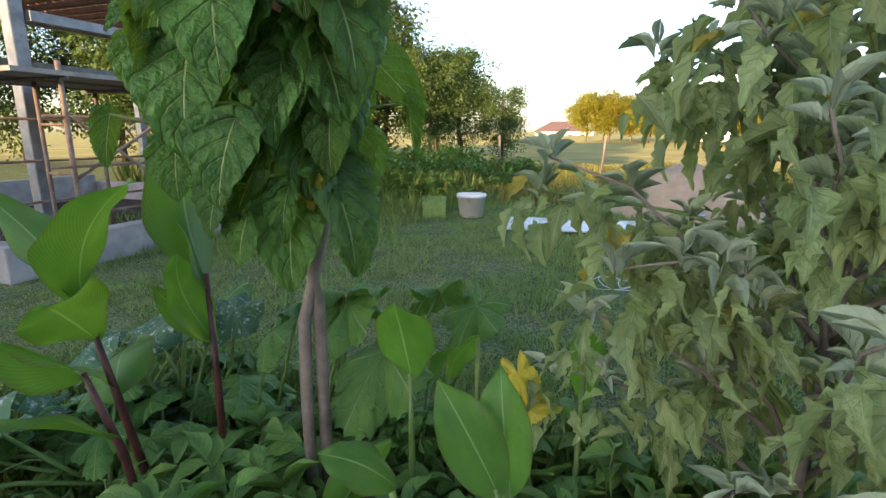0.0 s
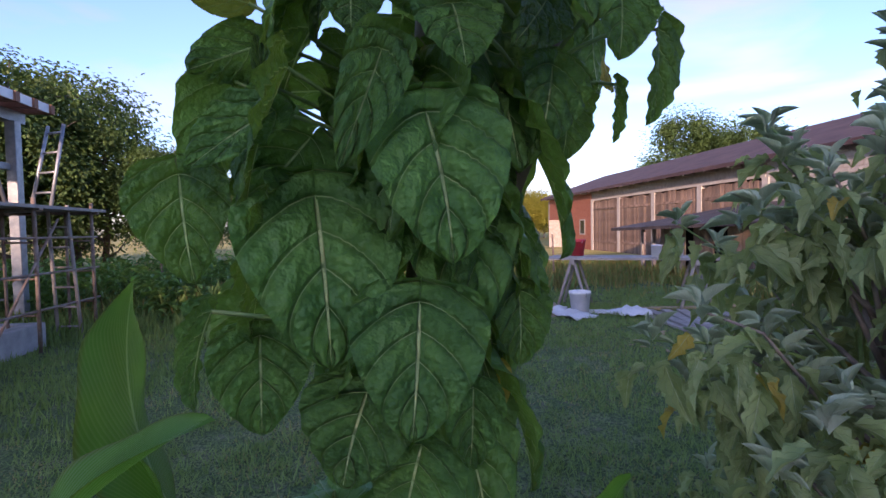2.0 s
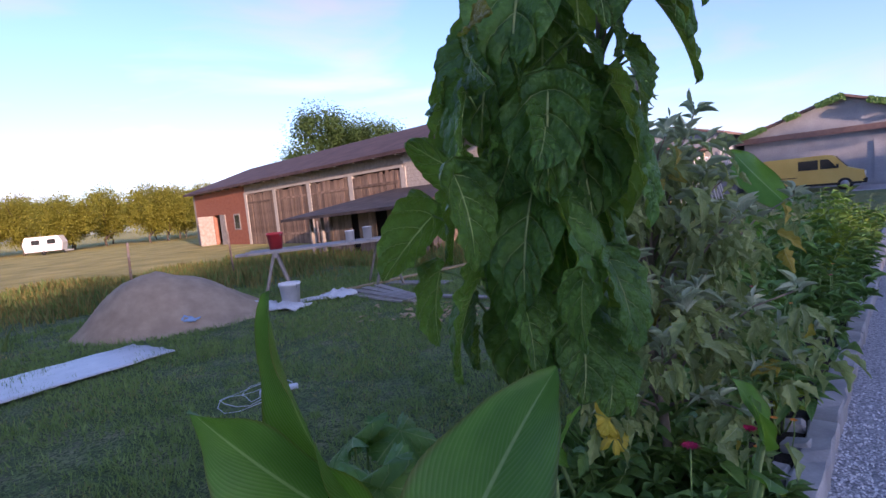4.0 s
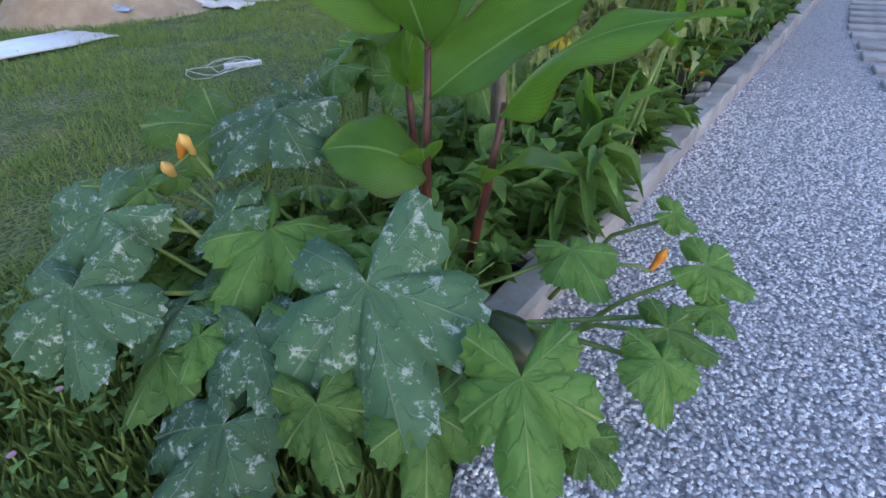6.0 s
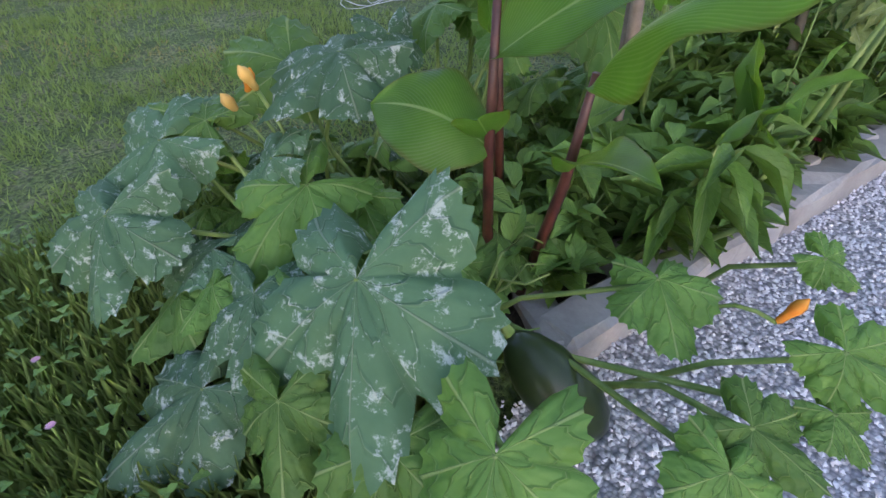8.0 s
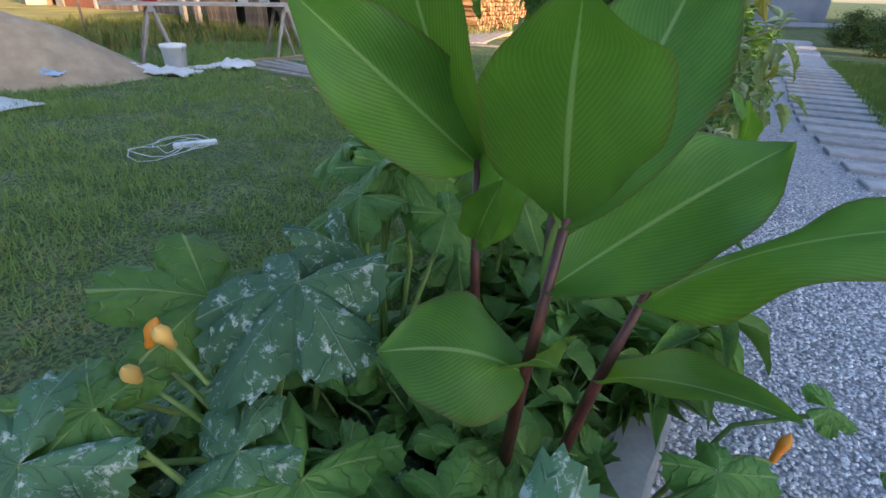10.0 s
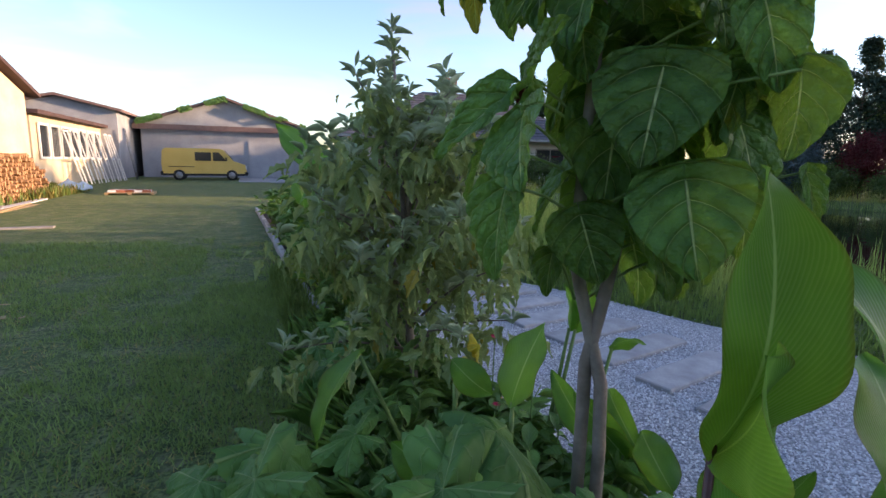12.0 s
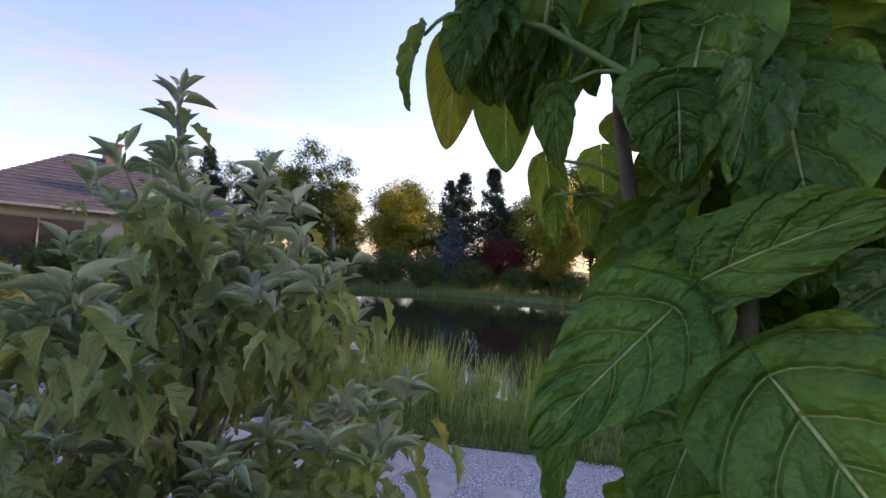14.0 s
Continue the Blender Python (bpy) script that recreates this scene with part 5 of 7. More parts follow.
ZUC_A = [
    (-0.28, 0.16, 0.49, -0.13, 0.05, 0.32, 0.44),
    (0.07, 0.18, 0.42, 0.17, 0.05, 0.30, 0.26),
    (-0.69, 0.23, 0.45, -0.63, -0.03, 0.33, 0.29),
    (-0.08, 0.09, 0.32, 0.01, -0.03, 0.21, 0.22),
    (-0.27, -0.02, 0.31, -0.12, -0.10, 0.18, 0.20),
    (-0.46, -0.13, 0.22, -0.46, -0.31, 0.14, 0.33),
    (-0.89, -0.18, 0.42, -0.71, -0.30, 0.19, 0.32),
    (-1.06, -0.01, 0.49, -1.13, -0.25, 0.38, 0.33),
    (-1.07, 0.37, 0.60, -1.21, 0.27, 0.64, 0.30),
    (-0.08, 0.73, 0.34, 0.04, 0.66, 0.30, 0.20),
    (0.24, 0.50, 0.30, 0.33, 0.37, 0.18, 0.17),
    (0.22, 0.58, 0.32, 0.31, 0.60, 0.29, 0.16),
    (0.24, 0.77, 0.39, 0.35, 0.79, 0.35, 0.16),
    (0.28, 0.72, 0.31, 0.37, 0.72, 0.27, 0.11),
]
ZUC_B = [
    (0.10, 0.99, 0.39, 0.17, 1.02, 0.35, 0.11),
    (0.18, 0.23, 0.28, 0.25, 0.21, 0.25, 0.12),
    (-1.06, 0.11, 0.51, -1.18, 0.01, 0.54, 0.23),
    (-0.31, 0.03, 0.31, -0.32, -0.06, 0.24, 0.16),
]
ZUC_C = [
    (-0.87, 0.43, 0.67, -0.82, 0.18, 0.60, 0.34),
    (-0.93, 0.60, 0.67, -0.84, 0.57, 0.52, 0.22),
    (-1.03, 0.82, 0.69, -1.11, 0.73, 0.62, 0.24),
    (-1.05, 1.00, 0.69, -1.14, 0.97, 0.72, 0.21),
    (-0.80, 0.88, 0.67, -0.73, 0.88, 0.61, 0.17),
    (-1.12, 0.14, 0.50, -1.20, 0.06, 0.43, 0.18),
    (-0.79, 0.19, 0.49, -0.85, 0.12, 0.43, 0.21),
    (-1.19, 0.04, 0.41, -1.26, -0.03, 0.35, 0.23),
]
ZUC_D = [
    (-1.45, 1.25, 0.67, -1.59, 1.24, 0.56, 0.28),
    (-1.40, 1.44, 0.63, -1.29, 1.40, 0.51, 0.27),
    (-1.09, 1.00, 0.73, -1.23, 1.00, 0.63, 0.32),
    (-1.05, 1.04, 0.71, -0.95, 1.00, 0.62, 0.29),
    (-0.82, 1.30, 0.65, -0.71, 1.26, 0.54, 0.33),
    (-1.58, 1.41, 0.59, -1.68, 1.41, 0.54, 0.21),
]
CANNA_LOW = [
    (-0.21, 1.82, 0.71, -0.22, 1.70, 0.91, 0.11),
    (-0.22, 1.84, 0.71, -0.29, 1.80, 0.92, 0.11),
    (-0.18, 1.63, 0.70, -0.14, 1.49, 0.76, 0.09),
]
CANNA_MID = [
    (-0.70, 1.44, 0.64, -0.59, 1.44, 0.90, 0.17),
    (-1.07, 1.91, 0.69, -1.24, 1.91, 0.32, 0.13),
    (-0.83, 1.61, 0.74, -0.71, 1.55, 0.63, 0.11),
    (-0.95, 1.39, 0.47, -1.08, 1.46, 0.58, 0.12),
]
CANNA_FAR = [
    (-0.61, 5.27, 1.17, -1.17, 5.79, 1.74, 0.28),
    (-0.88, 5.47, 0.93, -1.02, 5.61, 1.20, 0.21),
    (-0.93, 5.24, 0.87, -0.90, 5.26, 1.26, 0.15),
]
TAM_E = [
    (-0.42, 1.00, 1.53, -0.41, 0.93, 1.31, 0.20),
    (-0.37, 1.00, 1.71, -0.35, 0.94, 1.50, 0.16),
]
CANNA_KERB = [
    (-0.28, 1.39, 0.41, -0.42, 1.51, 0.62, 0.12),
    (-0.25, 1.36, 0.44, -0.16, 1.65, 0.53, 0.10),
    (-0.28, 1.18, 0.42, -0.21, 1.40, 0.49, 0.12),
    (-0.19, 1.39, 0.32, -0.39, 1.44, 0.55, 0.11),
    (-0.24, 1.57, 0.32, -0.31, 1.82, 0.56, 0.11),
    (-0.09, 1.08, 0.31, -0.17, 1.09, 0.48, 0.09),
]


# ---- trees ----
LEAF_CARD = mesh_from([(0, 0, 0), (0.5, 0.45, 0.12), (0, 1, -0.15), (-0.5, 0.45, 0.12)], [(0, 1, 2), (0, 2, 3)], "leaf", False, [(0.5, 0), (1, 0.45), (0.5, 1), (0, 0.45)])


def tree_meshes(seed, h, r, trunk_h, n, leaf, shape="round", limbs=7):
    """Trunk with limbs in one mesh, crown of separate leaves in clumps in another."""
    rng = random.Random(seed)
    bits, ends = [], []
    lean = Vector((rng.uniform(-0.3, 0.3), rng.uniform(-0.3, 0.3), 0))
    top = Vector((0, 0, h * 0.86)) + lean
    pts = curve_points((0, 0, -0.2), top, 0, 7, 0.06 * r, rng)
    bits.append(tube(pts, [0.035 * h * (1 - 0.85 * i / 7) * 0.55 for i in range(8)], 7))
    for k in range(limbs):
        t = trunk_h / h + (0.9 - trunk_h / h) * (k + rng.random() * 0.6) / limbs
        a = k * 2.4 + rng.uniform(-0.5, 0.5)
        base = pts[0].lerp(pts[-1], min(0.95, t))
        reach = r * (0.95 if shape == "round" else 0.9) * (1 - abs(t - 0.5) * 0.9)
        end = base + Vector((math.cos(a) * reach, math.sin(a) * reach, reach * rng.uniform(0.15, 0.7)))
        p = curve_points(base, end, 0.1 * reach, 4, 0.05 * r, rng)
        bits.append(tube(p, [0.012 * h * (1 - t) + 0.03, 0.03, 0.02, 0.014, 0.008], 5))
        ends += p[2:]
    poses = []
    clumps = []
    for k in range(int(26 + n / (60 if shape == "cone" else 240))):
        while True:
            u = Vector((rng.uniform(-1, 1), rng.uniform(-1, 1), rng.uniform(-1, 1)))
            if 0.25 < u.length < 1:
                break
        if shape == "cone":
            z = rng.random() ** 1.25
            rad = r * (1.08 - z) * (0.3 + 0.8 * rng.random())
            a = rng.uniform(0, 6.28)
            clumps.append((Vector((math.cos(a) * rad, math.sin(a) * rad, trunk_h + (h - trunk_h) * z)), r * (0.20 * (1 - z) + 0.09)))
        else:
            c = Vector((u.x * r * 0.85, u.y * r * 0.85, trunk_h + (h - trunk_h) * (0.5 + 0.47 * u.z)))
            clumps.append((c + lean * 0.6, r * rng.uniform(0.2, 0.36)))
    for k in range(n):
        c, s = clumps[rng.randrange(len(clumps))]
        d = Vector((rng.gauss(0, 1), rng.gauss(0, 1), rng.gauss(0, 0.8))) * s * 0.46
        out = Vector((d.x, d.y, d.z * 0.4 - 0.3 * s + rng.uniform(-0.3, 0.3) * s))
        out = out.normalized() if out.length > 1e-4 else Vector((0, 0, -1))
        q = leaf * rng.uniform(0.7, 1.35)
        poses.append(leaf_pose(c + d, c + d + out * q, q * 0.62, Vector((rng.uniform(-0.6, 0.6), rng.uniform(-0.6, 0.6), 1))))
    wood_ = bpy.data.meshes.new("trunk")
    b = bmesh.new()
    for m_ in bits:
        b.from_mesh(m_)
    b.to_mesh(wood_)
    b.free()
    for p in wood_.polygons:
        p.use_smooth = True
    return wood_, scatter(LEAF_CARD, poses)


def tree(kind, label, at, scale=1.0, turn=0.0, group=""):
    wood_, crown, bark, leafm = TREES[kind]
    t = thing("tree" if kind not in ("bush", "reedbush") else "bush", label, "tree" if kind not in ("bush", "reedbush") else "bush", at, group, turn=turn)
    t.scale = (scale, scale, scale)
    put("trunk", wood_, bark, t)
    put("crown", crown, leafm, t)
    return t


TREES = {
    "broad": (*tree_meshes(1, 9, 3.4, 2.0, 19000, 0.19), BARK, TREE_LEAF),
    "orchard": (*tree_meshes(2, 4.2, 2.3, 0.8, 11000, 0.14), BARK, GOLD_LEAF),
    "dark": (*tree_meshes(3, 7.5, 2.6, 0.6, 12500, 0.15), BARK, TREE_LEAF),
    "birch": (*tree_meshes(4, 10, 2.0, 2.5, 7000, 0.17, "round", 10), BIRCH, TREE_LEAF),
    "fir": (*tree_meshes(5, 8, 2.2, 0.5, 13000, 0.16, "cone", 12), BARK, FIR_LEAF),
    "spruce": (*tree_meshes(6, 4.2, 1.6, 0.2, 9000, 0.11, "cone", 10), BARK, BLUE_FIR),
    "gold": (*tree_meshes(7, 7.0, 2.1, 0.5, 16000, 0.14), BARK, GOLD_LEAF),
    "red": (*tree_meshes(8, 3.2, 1.2, 0.5, 7000, 0.09), BARK, RED_LEAF),
    "bush": (*tree_meshes(9, 1.8, 1.3, 0.1, 7000, 0.09), BARK, TREE_LEAF),
}
tr = random.Random(11)
# far side of the pond: the row that keeps the low sun off the garden
shore = [("birch", 24.5, 29), ("birch", 22.8, 30.5), ("gold", 25.3, 23.6), ("dark", 28.6, 24.4), ("fir", 30, 21.6), ("spruce", 24.8, 18.8), ("red", 27, 17), ("fir", 29, 18.6), ("red", 26.6, 15.4), ("dark", 31, 16), ("gold", 26.6, 13.0),
         ("broad", 33, 12.8), ("dark", 35, 11), ("bush", 27, 18), ("bush", 27.2, 13.6), ("fir", 38, 8), ("dark", 33, 6.5), ("broad", 36, 3), ("gold", 31, 2.0), ("dark", 34, -1), ("broad", 35, -5),
         ("dark", 33, -8), ("broad", 33.5, -6.4), ("broad", 34.5, -9.8), ("dark", 32.5, -11.2), ("broad", 36, -12), ("dark", 34, -16), ("broad", 37, -20), ("broad", 38, 13), ("dark", 40, 18), ("broad", 42, 24), ("fir", 23, 36), ("birch", 19, 40), ("fir", 26, 34),
         ("gold", 27, 31), ("birch", 24, 42), ("dark", 31, 29)]
LABELS = {"broad": "broad green deciduous tree with open crown", "orchard": "low orchard tree in dry grass, sunlight painted into its leaf colour", "dark": "dense dark green tree", "birch": "slender pale birch with thin crown",
          "fir": "dark green conifer beside the pond", "spruce": "blue spruce on the far bank", "gold": "yellow-green tree with evening sun painted into its leaf colour", "red": "small red-leaved maple on the bank",
          "bush": "rounded green bush at the water"}
TALL = {"broad": 9.0, "dark": 7.5, "fir": 8.0, "gold": 7.0, "birch": 10.0, "spruce": 4.2, "red": 3.2, "bush": 1.8}
for kind, x, y in shore:
    s = tr.uniform(1.05, 1.3)
    if 12.5 < y < 24:
        s = 1.02
    elif 1 < y <= 12.5:
        s = min(s, (x + 6) * 0.165 / TALL[kind])
    elif y >= 24:
        s *= 0.78
    elif -4 < y <= 1:
        s = min(s, (x + 6) * 0.165 / TALL[kind])
    # unseen trees, added at this height to block the low sun from the garden
    elif -11.5 < y <= -4:
        s = (3.4 + (x + 0.6) * 0.184) / TALL[kind]
    tree(kind, LABELS[kind], (x, y, -0.05), s, tr.uniform(0, 360))
# second belt, mostly out of view, added as a further sun block
for k in range(16):
    tree("broad" if k % 2 else "dark", LABELS["broad" if k % 2 else "dark"], (42 + tr.uniform(-3, 3), -46 + k * 3.2, 0), tr.uniform(0.9, 1.1), tr.uniform(0, 360))
for kind, x, y, s in (("fir", 22, 42, 1.55), ("broad", 27, 40, 1.3), ("birch", 25, 38, 1.3), ("dark", 31, 37, 1.5), ("broad", 34, 31, 1.25), ("fir", 36, 27, 1.4)):
    tree(kind, LABELS[kind], (x, y, 0), s * 0.78, tr.uniform(0, 360))
for x, y, s in ((5.5, 22.6, 0.8), (7.4, 22.9, 0.9), (9.6, 23.0, 1.0), (12.0, 23.2, 1.05), (14.3, 23.0, 0.95), (16.6, 22.6, 1.1), (18.8, 21.8, 1.2), (20.8, 20.6, 1.2), (22.6, 19.0, 1.1), (24.2, 17.0, 1.0), (25.4, 14.6, 0.9),
                (26.2, 11.6, 0.9), (26.6, 8.5, 0.8), (26.4, 5.4, 0.9), (3.6, 23.5, 0.7), (1.8, 19.5, 0.6), (2.3, 16.5, 0.55)):
    tree("bush", LABELS["bush"], (x, y, -0.1), s, tr.uniform(0, 360))
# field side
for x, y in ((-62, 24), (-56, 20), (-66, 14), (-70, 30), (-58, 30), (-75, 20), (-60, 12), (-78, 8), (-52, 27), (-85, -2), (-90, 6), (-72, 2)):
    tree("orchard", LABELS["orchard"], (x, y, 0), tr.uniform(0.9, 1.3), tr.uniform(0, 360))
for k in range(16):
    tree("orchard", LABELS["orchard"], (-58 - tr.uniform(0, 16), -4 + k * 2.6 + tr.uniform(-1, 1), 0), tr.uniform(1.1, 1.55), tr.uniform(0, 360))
for x, y, s in ((-36, 27, 1.15), (-31, 28, 0.95), (-41, 27, 0.8), (-26, 30, 0.8)):
    tree("broad", "broad green tree rising behind the barn", (x, y, 0), s, tr.uniform(0, 360))
for x, y, s in ((-21, -8.5, 0.95), (-19.5, -5.4, 0.72), (-20.5, -3.0, 0.5), (-18.5, -10.2, 1.12), (-24, -11, 1.3), (-26, -6.5, 0.85), (-20, -13, 1.3), (-15.5, -11.5, 1.05), (-13.5, -14, 1.1), (-18, -16, 1.05), (-16, -18.5, 1.0), (-22, -16, 1.1), (-13, -20, 1.0), (-25, -13, 1.1), (-10, -22, 1.0), (-28, -9, 0.9)):
    tree("dark", "dense dark tree behind the scaffold", (x, y, 0), s, tr.uniform(0, 360))


# ---- planted bed: the tamarillo ----
def stalked(parent, name, me, mat_, row, centre, stalk_mat, face=None, up=0.0, twist=0.0, drop=0.04, stalk=0.006, origin=None, label=""):
    """One leaf from its base, tip and width, facing away from the plant's centre, with its stalk."""
    bx, by, bz, tx, ty, tz, w = row
    c = Vector(centre)
    n = Vector((bx - c.x, by - c.y, 0.0))
    n = (n.normalized() if n.length > 1e-3 else Vector((0, -1, 0)))
    if face:
        n = n * 0.35 + Vector(face) * 0.8
    n += Vector((0, 0, 0.3 + up))
    leaf_ob = put(name, me, mat_, parent, label, leaf_pose((bx, by, bz), (tx, ty, tz), w, n, twist))
    if stalk:
        o = origin or (c.x + (bx - c.x) * 0.15, c.y + (by - c.y) * 0.15, bz - drop)
        put("leaf_stalk", tube(curve_points(o, (bx, by, bz), 0.02, 4), [stalk, stalk, stalk * 0.9, stalk * 0.8, stalk * 0.7], 5), stalk_mat, parent)
    return leaf_ob


TC = (-0.55, 1.2, 1.5)
TAM_STEMS = ([(-0.63, 1.19, 0.95), (-0.58, 1.27, 1.3), (-0.50, 1.40, 1.62), (-0.47, 1.46, 1.9), (-0.46, 1.5, 2.4)],
             [(-0.63, 1.22, 1.70), (-0.70, 1.33, 1.86), (-0.76, 1.50, 1.97), (-0.79, 1.62, 2.0)],
             [(-0.68, 1.17, 0.95), (-0.66, 1.2, 1.35), (-0.62, 1.22, 1.8), (-0.58, 1.25, 2.3), (-0.58, 1.3, 2.75)])


def on_stem(p):
    """Where a leaf's stalk leaves the nearest stem, a little below the leaf's base."""
    best = None
    for s in TAM_STEMS:
        for a, c in zip(s, s[1:]):
            for q in range(5):
                v = Vector(a).lerp(Vector(c), q / 4)
                d = (v - Vector((p[0], p[1], p[2] - 0.10))).length
                if best is None or d < best[0]:
                    best = (d, v)
    return tuple(best[1])


tam = thing("tamarillo_tree", "tall tamarillo with large dark heart-shaped leaves in the bed", "tamarillo", (0, 0, 0))
HEARTS = [heart_leaf(k, d) for k, d in enumerate((0.16, 0.26, 0.34, 0.22, 0.12))]
put("stem", tube([(-0.62, 1.19, 0.0), (-0.62, 1.19, 0.61), (-0.62, 1.19, 0.87), (-0.61, 1.18, 0.94), (-0.59, 1.17, 1.06), (-0.58, 1.15, 1.20), (-0.55, 1.30, 1.35), (-0.50, 1.40, 1.62), (-0.47, 1.46, 1.9), (-0.46, 1.5, 2.4)],
                 [0.019, 0.018, 0.018, 0.017, 0.017, 0.017, 0.016, 0.016, 0.014, 0.009], 9), BARK_PALE, tam)
put("stem", tube([(-0.58, 1.16, 0.0), (-0.58, 1.16, 0.62), (-0.59, 1.16, 0.82), (-0.61, 1.18, 0.92), (-0.64, 1.20, 1.06), (-0.66, 1.21, 1.15), (-0.66, 1.2, 1.35), (-0.62, 1.22, 1.8), (-0.58, 1.25, 2.3), (-0.58, 1.3, 2.75)],
                 [0.019, 0.018, 0.018, 0.017, 0.017, 0.017, 0.016, 0.015, 0.013, 0.009], 9), BARK_PALE, tam)
put("branch", tube(TAM_STEMS[1], [0.009, 0.007, 0.006, 0.004], 7), STEM_GREEN, tam)
kr = random.Random(8)
for rows_, face in ((TAM_A, (1, 0.1, 0)), (TAM_B, (1, 0.1, 0)), (TAM_C, (-0.75, -0.65, 0)), (TAM_D, (-0.75, -0.65, 0)), (TAM_E, (-0.1, -1, 0))):
    for row in rows_:
        turned = (-1, 0.05, 0) if row[0] < -0.8 else face
        stalked(tam, "leaf", HEARTS[kr.randrange(5)], TAM_LEAF, row, TC, STEM_GREEN, turned, kr.uniform(-0.25, 0.25), kr.uniform(-0.4, 0.4), origin=on_stem(row), stalk=0.0045)
for k in range(44):
    a, z = kr.uniform(0, 6.28), 1.22 + 1.2 * k / 44 + kr.uniform(-0.06, 0.06)
    rad = kr.uniform(0.03, 0.11) + 0.12 * (z > 1.85)
    cx, cy = TC[0] + 0.08 * (z - 1.3), TC[1] + 0.12 * (z - 1.3)
    b0 = (cx + rad * math.cos(a), cy + rad * math.sin(a), z)
    ln = kr.uniform(0.2, 0.3)
    t0 = (b0[0] + 0.1 * math.cos(a), b0[1] + 0.1 * math.sin(a), z - ln * 0.92)
    stalked(tam, "leaf", HEARTS[kr.randrange(5)], TAM_LEAF, (*b0, *t0, ln * kr.uniform(0.75, 0.95)), (cx, cy, 0), STEM_GREEN, None, kr.uniform(-0.3, 0.2), kr.uniform(-0.3, 0.3), origin=on_stem(b0), stalk=0.0045)

for k in range(7):
    b0 = Vector((-0.74 + kr.uniform(-0.08, 0.06), 1.58 + kr.uniform(-0.07, 0.10), 1.97 + kr.uniform(-0.03, 0.13)))
    t0 = b0 + Vector((kr.uniform(-0.05, 0.03), kr.uniform(-0.04, 0.05), -kr.uniform(0.13, 0.19)))
    stalked(tam, "leaf", HEARTS[kr.randrange(5)], TAM_LEAF, (*b0, *t0, kr.uniform(0.09, 0.14)), TC, STEM_GREEN, (-0.8, -0.3, 0), kr.uniform(-0.2, 0.2), kr.uniform(-0.6, 0.6), origin=on_stem(b0), stalk=0.004)
put("young_leaf", HEARTS[2], RED_LEAF, tam, "dark red unfolding young leaf", leaf_pose((-0.80, 1.25, 1.575), (-0.815, 1.26, 1.52), 0.024, (-1, -0.2, 0.2)))
put("leaf", HEARTS[1], YELLOW_LEAF, tam, "yellowed leaf", leaf_pose((-0.46, 1.31, 1.24), (-0.44, 1.31, 1.15), 0.075, (1, -0.3, 0.3)))
put("leaf_stalk", tube(curve_points(on_stem((-0.46, 1.31, 1.24)), (-0.46, 1.31, 1.24), 0.01, 3), 0.004, 5), STEM_GREEN, tam)

# the canna clump
canna = thing("canna_clump", "canna with broad paddle leaves on dark red stalks", "canna", (0, 0, 0))
CANNAS = [canna_leaf(k, d, wv, cu) for k, (d, wv, cu) in enumerate(((0.06, 0.03, 0.0), (0.10, 0.02, 0.0), (0.16, 0.04, 0.5)))]
STALKS = (((-0.50, 0.62, 0.04), (-0.45, 0.57, 0.5), (-0.40, 0.54, 0.88)), ((-0.42, 0.66, 0.04), (-0.34, 0.70, 0.45), (-0.28, 0.68, 0.72)), ((-0.63, 0.77, 0.04), (-0.65, 0.76, 0.5), (-0.66, 0.75, 0.90)))


def on_stalk(p):
    """The nearest place on any of the stalks."""
    best = None
    for s in STALKS:
        for a, c in zip(s, s[1:]):
            a, c = Vector(a), Vector(c)
            q = a + (c - a) * max(0.0, min(1.0, (p - a).dot(c - a) / (c - a).length_squared))
            if best is None or (q - p).length < (best - p).length:
                best = q
    return best


for s in STALKS:
    put("stalk", tube([Vector(p) for p in s], [0.016, 0.013, 0.008], 8), STEM_RED, canna)
for row in CANNA:
    b0, t0 = on_stalk(Vector(row[:3])), Vector(row[3:6])
    put("leaf", CANNAS[row[10]], CANNA_LEAF, canna, "", leaf_pose(b0, t0, row[6], row[7:10]))

